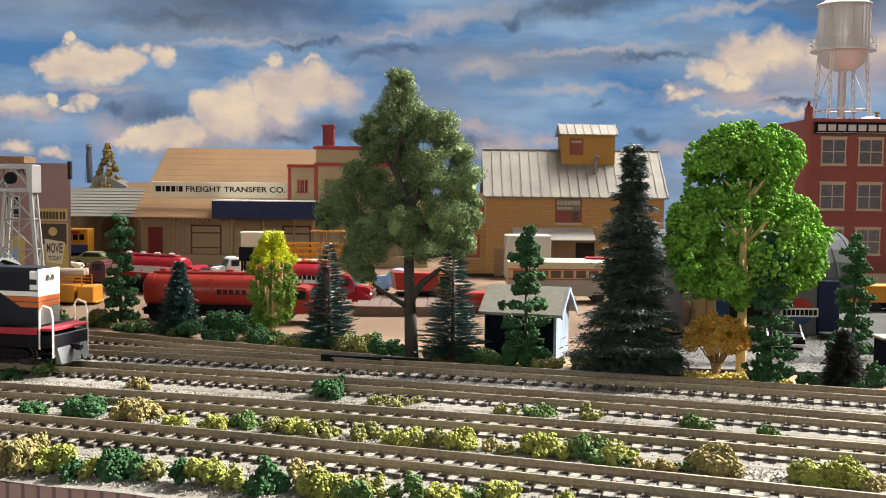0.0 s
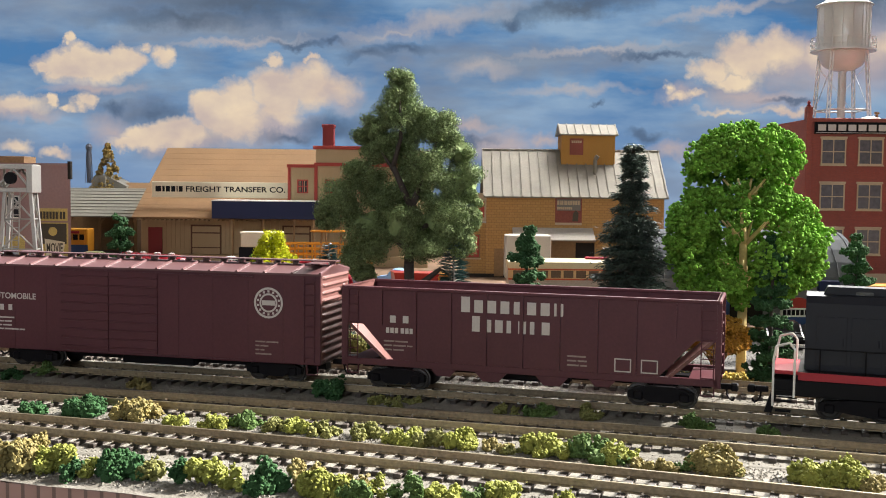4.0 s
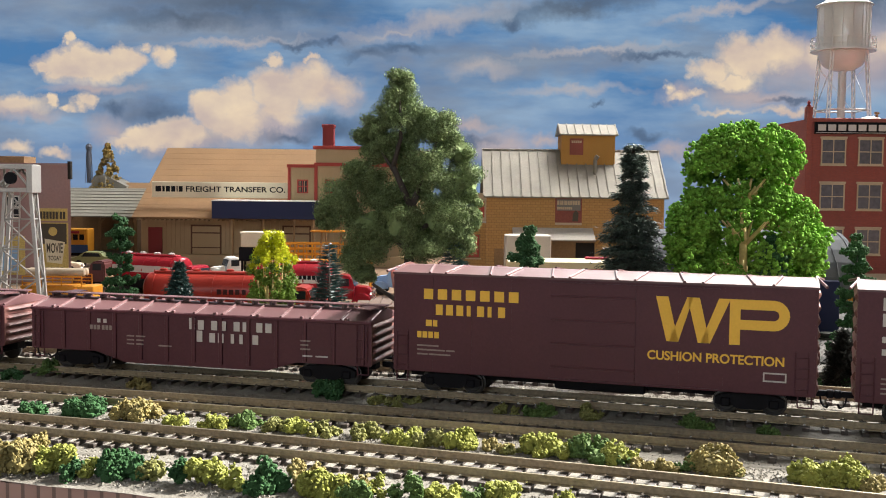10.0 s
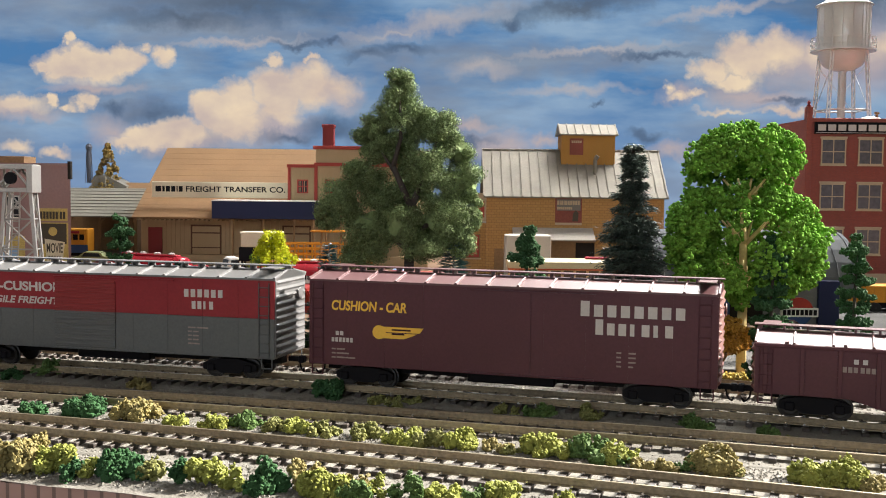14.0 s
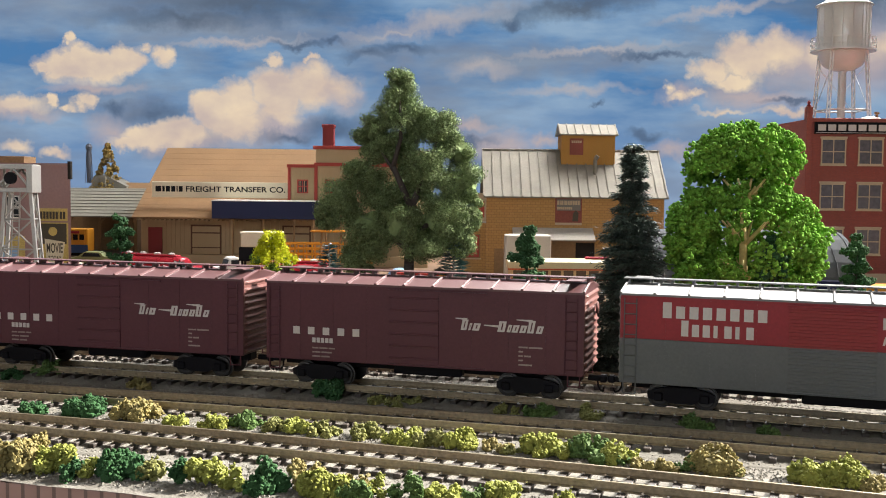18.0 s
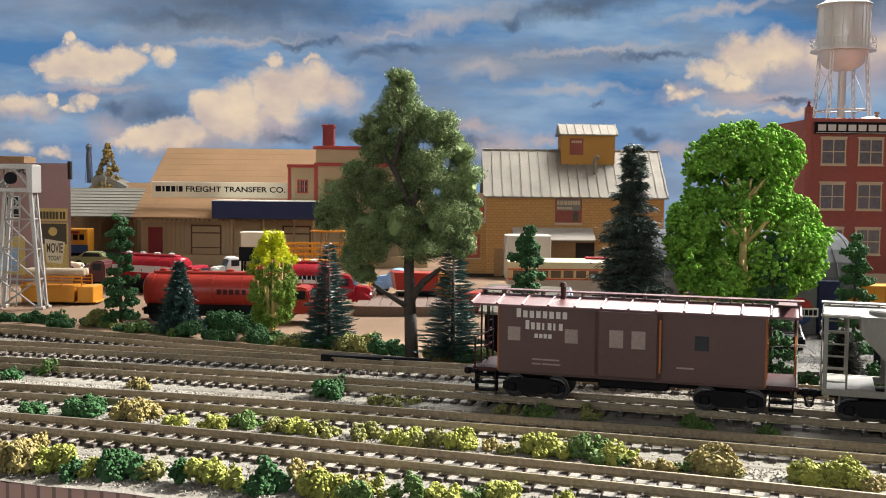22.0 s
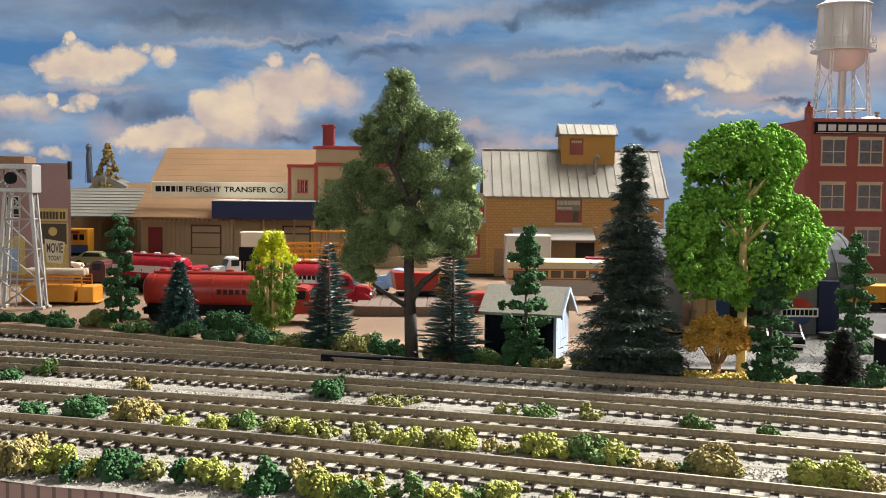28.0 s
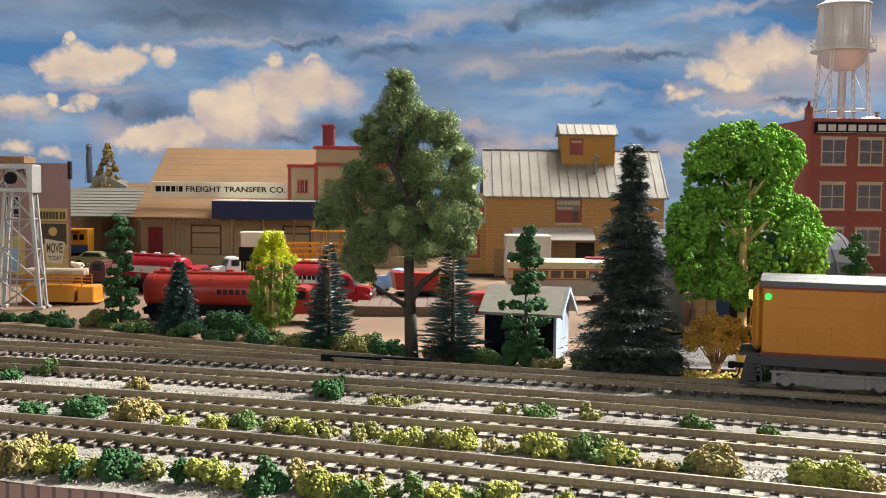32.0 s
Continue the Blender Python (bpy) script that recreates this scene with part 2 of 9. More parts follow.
# ---------------------------------------------------------------- the painted sky on the back wall
def sky_material():
    m = bpy.data.materials.new("self-glowing painted sky")
    m.use_nodes = True
    nt = m.node_tree
    N, L = nt.nodes, nt.links
    b = N["Principled BSDF"]
    tc = N.new("ShaderNodeTexCoord")
    sep = N.new("ShaderNodeSeparateXYZ")
    L.new(tc.outputs["Object"], sep.inputs[0])

    def op(o, a, c=0.0, clamp=False):
        n = N.new("ShaderNodeMath")
        n.operation, n.use_clamp = o, clamp
        for i, q in enumerate((a, c)):
            if isinstance(q, (int, float)):
                n.inputs[i].default_value = q
            else:
                L.new(q, n.inputs[i])
        return n.outputs[0]

    def noise_tex(scale, detail=6.0, stretch=1.0, seed=0.0, rough=0.55):
        mp = N.new("ShaderNodeMapping")
        mp.inputs["Scale"].default_value = (1.0, 1.0, stretch)
        mp.inputs["Location"].default_value = (seed, 0, seed * 0.7)
        L.new(tc.outputs["Object"], mp.inputs[0])
        n = N.new("ShaderNodeTexNoise")
        n.inputs["Scale"].default_value, n.inputs["Detail"].default_value, n.inputs["Roughness"].default_value = scale, detail, rough
        L.new(mp.outputs[0], n.inputs["Vector"])
        return n.outputs["Fac"]

    def mix(f, a, c):
        n = N.new("ShaderNodeMix")
        n.data_type = "RGBA"
        L.new(f, n.inputs["Factor"])
        for s, q in ((6, a), (7, c)):
            if isinstance(q, tuple):
                n.inputs[s].default_value = (*q, 1)
            else:
                L.new(q, n.inputs[s])
        return n.outputs[2]

    x, z = sep.outputs["X"], sep.outputs["Z"]
    warp = noise_tex(26.0, 7.0, 1.0, 2.0, 0.6)
    warp2 = noise_tex(26.0, 7.0, 1.0, 7.0, 0.6)
    wx = op("ADD", x, op("MULTIPLY", op("SUBTRACT", warp, 0.5), 0.06))
    wz = op("ADD", z, op("MULTIPLY", op("SUBTRACT", warp2, 0.5), 0.055))

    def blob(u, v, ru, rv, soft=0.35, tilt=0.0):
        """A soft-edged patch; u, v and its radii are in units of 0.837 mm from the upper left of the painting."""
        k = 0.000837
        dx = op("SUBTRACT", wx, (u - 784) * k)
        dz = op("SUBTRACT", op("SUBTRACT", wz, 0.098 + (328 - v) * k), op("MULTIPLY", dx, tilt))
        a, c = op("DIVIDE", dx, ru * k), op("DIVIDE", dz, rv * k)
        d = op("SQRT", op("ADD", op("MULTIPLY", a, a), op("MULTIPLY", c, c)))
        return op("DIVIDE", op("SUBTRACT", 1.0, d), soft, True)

    def union(items):
        o = items[0]
        for i in items[1:]:
            o = op("MAXIMUM", o, i)
        return o

    streak = noise_tex(5.0, 7.0, 3.6, 11.0)
    blue = mix(op("MULTIPLY", op("SUBTRACT", streak, 0.38), 3.6, True), (0.07, 0.19, 0.395), (0.25, 0.37, 0.52))
    low = op("DIVIDE", op("SUBTRACT", 0.24, z), 0.14, True)
    blue = mix(op("MULTIPLY", low, 0.5), blue, (0.30, 0.38, 0.52))
    grey = op("MULTIPLY", op("SUBTRACT", noise_tex(4.5, 7.0, 3.4, 21.0), 0.46), 5.0, True)
    blue = mix(op("MULTIPLY", grey, 0.7), blue, (0.17, 0.21, 0.29))
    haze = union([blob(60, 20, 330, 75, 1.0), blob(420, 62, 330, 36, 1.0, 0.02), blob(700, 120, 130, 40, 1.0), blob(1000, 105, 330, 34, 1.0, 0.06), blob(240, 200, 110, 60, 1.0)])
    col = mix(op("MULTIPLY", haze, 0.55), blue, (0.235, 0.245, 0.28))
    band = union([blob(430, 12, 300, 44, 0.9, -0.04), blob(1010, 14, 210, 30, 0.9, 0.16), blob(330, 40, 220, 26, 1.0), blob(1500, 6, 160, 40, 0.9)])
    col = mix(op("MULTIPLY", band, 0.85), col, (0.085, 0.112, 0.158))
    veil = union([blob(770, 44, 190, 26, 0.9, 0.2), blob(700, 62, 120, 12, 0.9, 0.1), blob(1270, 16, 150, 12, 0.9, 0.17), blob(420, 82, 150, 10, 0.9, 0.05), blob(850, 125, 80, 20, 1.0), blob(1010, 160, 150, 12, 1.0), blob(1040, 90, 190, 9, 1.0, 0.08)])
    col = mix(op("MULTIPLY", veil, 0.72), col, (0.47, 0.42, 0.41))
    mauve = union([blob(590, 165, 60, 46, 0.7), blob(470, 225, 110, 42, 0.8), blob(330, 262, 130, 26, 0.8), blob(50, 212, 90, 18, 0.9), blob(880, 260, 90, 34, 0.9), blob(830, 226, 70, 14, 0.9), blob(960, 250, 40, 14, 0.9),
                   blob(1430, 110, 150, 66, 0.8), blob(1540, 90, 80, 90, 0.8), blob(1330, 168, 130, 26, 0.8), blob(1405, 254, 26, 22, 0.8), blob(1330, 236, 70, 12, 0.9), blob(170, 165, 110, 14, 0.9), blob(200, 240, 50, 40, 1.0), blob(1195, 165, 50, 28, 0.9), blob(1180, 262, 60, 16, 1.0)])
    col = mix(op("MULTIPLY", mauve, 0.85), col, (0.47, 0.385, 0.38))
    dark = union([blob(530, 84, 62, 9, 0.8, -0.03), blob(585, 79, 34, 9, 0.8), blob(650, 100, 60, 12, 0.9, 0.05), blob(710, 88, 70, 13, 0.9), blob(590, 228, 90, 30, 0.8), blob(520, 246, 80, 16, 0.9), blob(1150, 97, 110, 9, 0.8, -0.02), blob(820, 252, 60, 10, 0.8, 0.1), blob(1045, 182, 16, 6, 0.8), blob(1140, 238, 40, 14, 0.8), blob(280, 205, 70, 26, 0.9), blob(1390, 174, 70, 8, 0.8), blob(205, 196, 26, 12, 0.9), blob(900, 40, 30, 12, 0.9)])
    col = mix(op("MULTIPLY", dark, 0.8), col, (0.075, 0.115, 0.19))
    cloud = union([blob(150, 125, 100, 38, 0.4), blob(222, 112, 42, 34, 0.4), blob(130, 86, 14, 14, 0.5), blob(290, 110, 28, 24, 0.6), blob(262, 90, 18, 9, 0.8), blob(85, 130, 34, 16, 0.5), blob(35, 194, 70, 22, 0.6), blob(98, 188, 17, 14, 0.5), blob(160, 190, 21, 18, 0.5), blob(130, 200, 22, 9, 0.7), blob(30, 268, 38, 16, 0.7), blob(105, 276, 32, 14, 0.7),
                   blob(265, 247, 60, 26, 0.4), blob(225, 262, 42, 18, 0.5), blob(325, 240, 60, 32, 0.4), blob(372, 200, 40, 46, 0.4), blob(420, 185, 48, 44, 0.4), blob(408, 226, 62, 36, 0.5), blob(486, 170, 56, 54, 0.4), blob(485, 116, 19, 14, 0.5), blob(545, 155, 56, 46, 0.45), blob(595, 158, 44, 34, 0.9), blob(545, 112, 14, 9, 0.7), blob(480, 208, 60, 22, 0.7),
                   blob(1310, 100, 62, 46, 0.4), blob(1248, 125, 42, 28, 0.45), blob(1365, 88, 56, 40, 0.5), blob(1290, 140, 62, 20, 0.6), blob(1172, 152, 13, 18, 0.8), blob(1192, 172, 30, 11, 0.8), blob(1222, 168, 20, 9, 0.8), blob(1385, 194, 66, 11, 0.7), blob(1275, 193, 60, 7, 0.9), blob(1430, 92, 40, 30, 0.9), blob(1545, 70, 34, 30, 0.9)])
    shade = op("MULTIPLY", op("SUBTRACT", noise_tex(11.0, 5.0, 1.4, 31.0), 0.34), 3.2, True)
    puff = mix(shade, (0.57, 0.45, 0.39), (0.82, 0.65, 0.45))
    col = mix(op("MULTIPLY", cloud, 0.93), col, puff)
    # the painting glows by itself; its near-black base takes hardly any room light
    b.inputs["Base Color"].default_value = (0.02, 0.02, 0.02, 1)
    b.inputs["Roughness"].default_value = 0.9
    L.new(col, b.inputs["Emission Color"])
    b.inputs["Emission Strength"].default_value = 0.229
    return m


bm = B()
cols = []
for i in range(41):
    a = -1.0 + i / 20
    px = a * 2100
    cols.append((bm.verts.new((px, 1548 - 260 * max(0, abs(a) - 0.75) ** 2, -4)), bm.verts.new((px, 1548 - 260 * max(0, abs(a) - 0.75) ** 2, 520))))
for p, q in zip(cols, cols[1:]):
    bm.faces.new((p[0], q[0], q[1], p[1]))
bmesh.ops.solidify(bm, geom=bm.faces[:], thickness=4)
tagged(part("backdrop", bm, sky_material()), "painted sky backdrop with cream clouds on blue, glowing on its own", "backdrop", kind="structure")


# ---------------------------------------------------------------- ground
def lumpy(x, y, k, a):
    return a * noise.noise(Vector((x * k, y * k, 3.1)))


EDGE = -171.0


def ground_sheet():
    bm = B()
    ss = [-4050, -3000, -2000, -1400, -1000, -800] + list(range(-700, 301, 10)) + [400, 600, 900, 1400, 2000, 3000, 4150]
    rows = []
    for s in ss:
        fx, fy, _ = along(s, EDGE)
        row = []
        span = 1545 - fy
        for j in range(70):
            f = j / 69
            d = f * 330 if j < 45 else None
            y = fy + (j * 7.0 if j < 50 else 343 + (span - 343) * ((j - 49) / 20))
            x = fx + (y - fy) * 0.15
            near = -700 < s < 320 and j < 62
            z = (lumpy(x, y, 0.13, 0.5) + lumpy(x, y, 0.03, 0.6)) if near else 0
            if j == 0:
                z -= 1.0
            row.append(bm.verts.new((x, y, z)))
        rows.append(row)
    for a, b in zip(rows, rows[1:]):
        for j in range(69):
            f = bm.faces.new((a[j], b[j], b[j + 1], a[j + 1]))
            c = f.calc_center_median()
            f.material_index = 0 if j < 33 else 1
    return tagged(part("ground", bm, [M["ballast"], M["dirt"]], smooth=True), "grey ballast yard and tan dirt lot of the layout", "ground", kind="structure")


ground_sheet()


def table():
    """The layout's deck and its brick-faced front edge."""
    bm = B()
    pts = [along(s, EDGE + 1.5)[:2] for s in (-4050, -2000, -1000, -600, -400, -200, 0, 200, 600, 4150)]
    lo = [bm.verts.new((x, y, -60)) for x, y in pts]
    hi = [bm.verts.new((x, y, -1.6)) for x, y in pts]
    lb = [bm.verts.new((x, 1545, -60)) for x, y in pts]
    hb = [bm.verts.new((x, 1545, -1.6)) for x, y in pts]
    for i in range(len(pts) - 1):
        bm.faces.new((lo[i], lo[i + 1], hi[i + 1], hi[i]))
        bm.faces.new((hi[i], hi[i + 1], hb[i + 1], hb[i]))
        bm.faces.new((lo[i], lb[i], lb[i + 1], lo[i + 1]))
        bm.faces.new((lb[i], hb[i], hb[i + 1], lb[i + 1]))
    bm.faces.new((lo[0], hi[0], hb[0], lb[0]))
    bm.faces.new((lo[-1], lb[-1], hb[-1], hi[-1]))
    return tagged(part("layout_deck", bm, M["brick_pink"]), "layout deck with a pinkish brick-patterned front edge", "table", kind="structure")


def brick_material(name, c1, c2, mortar, scale, bw=0.5, bh=0.25, ms=0.02):
    m = mat(name, c1, 0.85, var=0.15)
    N, L = m.node_tree.nodes, m.node_tree.links
    b = N["Principled BSDF"]
    t = N.new("ShaderNodeTexBrick")
    tc = N.new("ShaderNodeTexCoord")
    sp, cb = N.new("ShaderNodeSeparateXYZ"), N.new("ShaderNodeCombineXYZ")
    L.new(tc.outputs["Object"], sp.inputs[0])
    ad = N.new("ShaderNodeMath")
    L.new(sp.outputs[0], ad.inputs[0])
    L.new(sp.outputs[1], ad.inputs[1])
    L.new(ad.outputs[0], cb.inputs[0])
    L.new(sp.outputs[2], cb.inputs[1])
    L.new(cb.outputs[0], t.inputs["Vector"])
    t.inputs["Color1"].default_value, t.inputs["Color2"].default_value, t.inputs["Mortar"].default_value = (*c1, 1), (*c2, 1), (*mortar, 1)
    t.inputs["Scale"].default_value, t.inputs["Brick Width"].default_value, t.inputs["Row Height"].default_value, t.inputs["Mortar Size"].default_value = scale, bw, bh, ms
    L.new(t.outputs["Color"], b.inputs["Base Color"])
    bp = N.new("ShaderNodeBump")
    bp.inputs["Strength"].default_value, bp.inputs["Distance"].default_value, bp.invert = 0.5, 0.0004, True
    L.new(t.outputs["Fac"], bp.inputs["Height"])
    L.new(bp.outputs[0], b.inputs["Normal"])
    return m


M["brick_pink"] = brick_material("pink brick sheet", (0.40, 0.24, 0.20), (0.46, 0.29, 0.24), (0.20, 0.13, 0.11), 100.0, 0.42, 1.4, 0.05)
table()


# ---------------------------------------------------------------- tracks
def rail_mesh(key, lateral, s0, s1, parent):
    bm = B()
    prof = [(-1.2, 2.5), (1.2, 2.5), (1.2, 2.95), (0.32, 3.2), (0.32, 4.6), (0.55, 4.75), (0.55, 5.5), (-0.55, 5.5), (-0.55, 4.75), (-0.32, 4.6), (-0.32, 3.2), (-1.2, 2.95)]
    rings = []
    s = s0
    while s <= s1 + 0.1:
        x, y, h = track_point(key, s, lateral)
        a = math.radians(h)
        rings.append([bm.verts.new((x - math.sin(a) * o, y + math.cos(a) * o, z)) for o, z in prof])
        s += 20 if -720 < s < 300 else 150
    n = len(prof)
    for a, b in zip(rings, rings[1:]):
        for i in range(n):
            f = bm.faces.new((a[i], a[(i + 1) % n], b[(i + 1) % n], b[i]))
            f.material_index = 1 if i == 6 else 0
    bm.faces.new(rings[0])
    bm.faces.new(rings[-1][::-1])
    return part("rail", bm, [M["rail"], M["railtop"]], parent)


def tie_mesh():
    bm = B()
    box(bm, -1.35, 1.35, -14.5, 14.5, -0.3, 2.4, 0.2)
    for sy in (-8.75, 8.75):
        box(bm, -1.0, 1.0, sy - 2.0, sy + 2.0, 2.3, 2.65)
        for dx, dy in ((-0.55, -1.5), (0.55, 1.5)):
            box(bm, dx - 0.42, dx + 0.42, sy + dy - 0.5, sy + dy + 0.5, 2.6, 3.3, 0, 1)
    return part("tie", bm, [M["tie"], M["spike"]])


def roadbed_mesh(key, s0, s1, parent, lift):
    """Moulded roadbed that fills between the ties and slopes off outside them."""
    bm = B()
    prof = [(-22, -0.7), (-19.5, 0.2), (-16, 0.65), (-9, 0.8), (-4, 1.0), (0, 1.05), (4, 1.0), (9, 0.8), (16, 0.65), (19.5, 0.2), (22, -0.7)]
    rows = []
    s = s0
    while s <= s1:
        row = []
        for o, z in prof:
            x, y, _ = track_point(key, s, o + 0.5 * noise.noise(Vector((s * 0.2, o, 1.7))))
            row.append(bm.verts.new((x, y, z + lift + 0.28 * noise.noise(Vector((s * 0.31, o * 0.31, 9.2))))))
        rows.append(row)
        s += 4 if -720 < s < 300 else 120
    for a, b in zip(rows, rows[1:]):
        for i in range(len(prof) - 1):
            bm.faces.new((a[i], b[i], b[i + 1], a[i + 1]))
    return part("roadbed", bm, M["roadbed"], parent, "pale grey moulded ballast roadbed")


TIE = tie_mesh()
TIE_STEP = 7.45
RNG = random.Random(4)


def track(key, s0, s1, full=(-700, 260), ties=True):
    t = thing("railway_track", 0, 0, 0, 0, "weathered model railway track on dark brown ties", "track", "yard tracks", "structure")
    for lat in (-8.75, 8.75):
        rail_mesh(key, lat, s0, s1, t)
    roadbed_mesh(key, s0, s1, t, 0.06 * "EADCB".index(key))
    far = []
    s = s0
    while s < s1:
        x, y, h = track_point(key, s)
        inside = abs(x) < 0.46 * y + 40 and y > 0
        if full[0] < s < full[1] and inside:
            share("tie", TIE, t, P(x, y, RNG.uniform(-0.15, 0.1), h + 90 - 90 + RNG.uniform(-1, 1)))
        else:
            far.append((x, y, h))
        s += TIE_STEP * RNG.uniform(0.97, 1.03)
    if far:
        bm = B()
        for x, y, h in far:
            a = math.radians(h)
            u, v = Vector((math.cos(a), math.sin(a), 0)), Vector((-math.sin(a), math.cos(a), 0))
            c = Vector((x, y, 0))
            q = [c + u * i * 1.35 + v * j * 14.5 for i, j in ((-1, -1), (1, -1), (1, 1), (-1, 1))]
            lo = [bm.verts.new((p.x, p.y, 0)) for p in q]
            hi = [bm.verts.new((p.x, p.y, 2.4)) for p in q]
            bm.faces.new(hi)
            for i in range(4):
                bm.faces.new((lo[i], lo[(i + 1) % 4], hi[(i + 1) % 4], hi[i]))
        tagged(part("tie_row", bm, M["tie"], t), kind="stuff")
    return t


track("A", -4000, 4100)
track("B", -4000, 4100)
track("C", -900, 700)
track("D", -900, 700)
track("E", -1500, -190)
bpy.data.objects.remove(TIE)


def stones(name, n, region, size, material, label, seed):
    """Loose ballast: small crushed stones, one object of stuff."""
    rng = np.random.default_rng(seed)
    base = np.array([(1, 0, -0.4), (-0.5, 0.87, -0.4), (-0.5, -0.87, -0.4), (0.1, 0.05, 0.45)])
    tri = np.array([(0, 1, 3), (1, 2, 3), (2, 0, 3)])
    V, F = [], []
    k = 0
    while k < n:
        p = region(rng)
        if p is None:
            continue
        r = size * rng.uniform(0.5, 1.25)
        b = base * r * rng.uniform(0.7, 1.3, 3)
        a = rng.uniform(0, 6.28)
        c, s = math.cos(a), math.sin(a)
        v = np.stack([b[:, 0] * c - b[:, 1] * s, b[:, 0] * s + b[:, 1] * c, b[:, 2]], 1) + np.array(p)
        V.append(v)
        F.append(tri + 4 * k)
        k += 1
    me = bpy.data.meshes.new(name)
    me.from_pydata((np.concatenate(V) * MM).tolist(), [], np.concatenate(F).tolist())
    me.materials.append(material)
    return tagged(new(name, me), label, "gravel", kind="stuff")


def yard_spot(rng):
    s, off = rng.uniform(-560, 110), rng.uniform(-168, 92)
    x, y, _ = along(s, off)
    if abs(x) > 0.44 * y + 15:
        return None
    z = lumpy(x, y, 0.13, 0.5) + lumpy(x, y, 0.03, 0.6)
    return x, y, z + 0.25


def pale_spot(rng):
    s, off = rng.uniform(-168, -72), rng.uniform(21, 37)
    x, y, _ = along(s, off)
    return x, y, 0.5


def bed_spot(rng):
    key = "ABCDE"[rng.integers(0, 5)]
    s = rng.uniform(-560, 110) if key != "E" else rng.uniform(-560, -200)
    lat = rng.uniform(-18, 18)
    x, y, _ = track_point(key, s, lat)
    if abs(x) > 0.44 * y + 15 or 7.2 < abs(lat) < 10.3:
        return None
    return x, y, 1.05 if abs(lat) < 6 else 0.8


stones("roadbed_stones", 42000, bed_spot, 0.45, M["bed_stone"], "crushed stone glued to the pale roadbed", 8)
stones("pale_stones", 5200, pale_spot, 0.7, M["pale_stone"], "strip of pale crushed stone beside the track", 6)
stones("ballast_stones", 60000, yard_spot, 0.62, M["stone"], "loose grey ballast stones between the tracks", 5)


# ---------------------------------------------------------------- town materials
M["tan_wall"] = paint("tan board wall", 0.36, 0.27, 0.16, 0.75)
M["tan_roof"] = mat("tan shingle roof", (0.235, 0.135, 0.064), 0.85, var=0.16, scale=160, bump=0.3)
M["dark_red"] = paint("dark red trim", 0.20, 0.028, 0.03, 0.6)
M["red_trim"] = paint("red trim", 0.30, 0.045, 0.035, 0.6)
M["cream"] = paint("cream sign board", 0.66, 0.60, 0.45, 0.6)
M["navy"] = paint("navy blue awning", 0.012, 0.018, 0.06, 0.6)
M["ochre"] = brick_material("ochre brick", (0.36, 0.195, 0.062), (0.40, 0.222, 0.074), (0.28, 0.155, 0.055), 100.0, 0.55, 0.28, 0.03)
M["ochre_plain"] = paint("ochre boards", 0.38, 0.2, 0.05, 0.7)
M["stack_grey"] = paint("blue-grey stack metal", 0.10, 0.11, 0.14, 0.5)
M["tin"] = paint("weathered tin roof", 0.175, 0.16, 0.132, 0.65, metal=0.1, var=0.35)
M["red_brick"] = brick_material("dark red brick", (0.24, 0.054, 0.042), (0.29, 0.066, 0.048), (0.20, 0.072, 0.06), 100.0, 0.3, 0.1, 0.012)
M["stone_trim"] = paint("tan stone trim", 0.42, 0.33, 0.23, 0.75)
M["mauve"] = mat("mauve stucco", (0.30, 0.19, 0.185), 0.85, var=0.12, scale=120, bump=0.15)
M["wood_brown"] = mat("brown weathered boards", (0.22, 0.13, 0.06), 0.8, var=0.25, scale=140)
M["grey_shingle"] = mat("grey shingle roof", (0.20, 0.19, 0.16), 0.85, var=0.25, scale=200, bump=0.3)
M["dark_room"] = paint("dark interior", 0.02, 0.017, 0.015, 0.9)
M["door_trim"] = paint("dark brown door trim", 0.10, 0.05, 0.03, 0.7)
M["shed_navy"] = paint("dark blue shed boards", 0.004, 0.006, 0.011, 0.65, spec=0.04, var=0.3)
M["silver_paint"] = paint("silver steel paint", 0.55, 0.54, 0.52, 0.4, metal=0.3)
M["bridge_silver"] = paint("pale aluminium paint", 0.37, 0.365, 0.35, 0.45, metal=0.2)
M["tank_red"] = paint("bright tank red", 0.302, 0.014, 0.025, 0.25)
M["tank_ink"] = paint("dark red-black ink", 0.05, 0.008, 0.008, 0.5)
M["tank_orange"] = paint("orange red tank paint", 0.36, 0.036, 0.026, 0.3)
M["machine"] = paint("construction yellow", 0.54, 0.23, 0.022, 0.45)
M["tyre"] = mat("black rubber tyre", (0.012, 0.012, 0.012), 0.75, var=0.3)
M["concrete"] = mat("concrete", (0.36, 0.33, 0.29), 0.9, var=0.2, scale=150)
M["olive"] = paint("pale green car paint", 0.24, 0.27, 0.13, 0.3)
M["carton"] = paint("brown cardboard", 0.36, 0.24, 0.13, 0.8)
M["blue"] = paint("blue paint", 0.03, 0.07, 0.19, 0.5)
M["sky_blue"] = paint("light blue paint", 0.25, 0.42, 0.65, 0.4)
M["poster"] = paint("yellowed poster paper", 0.52, 0.40, 0.14, 0.7, var=0.3)
M["poster_dark"] = paint("dark poster ink", 0.07, 0.06, 0.045, 0.7)
M["lot"] = mat("grey gravel lot", (0.075, 0.073, 0.07), 0.9, var=0.3, scale=300, bump=0.8, spec=0.2)
M["roll_tan"] = paint("pale tan canvas roll", 0.42, 0.34, 0.25, 0.8)
M["trailer_white"] = paint("off-white trailer paint", 0.50, 0.46, 0.40, 0.5, var=0.08)
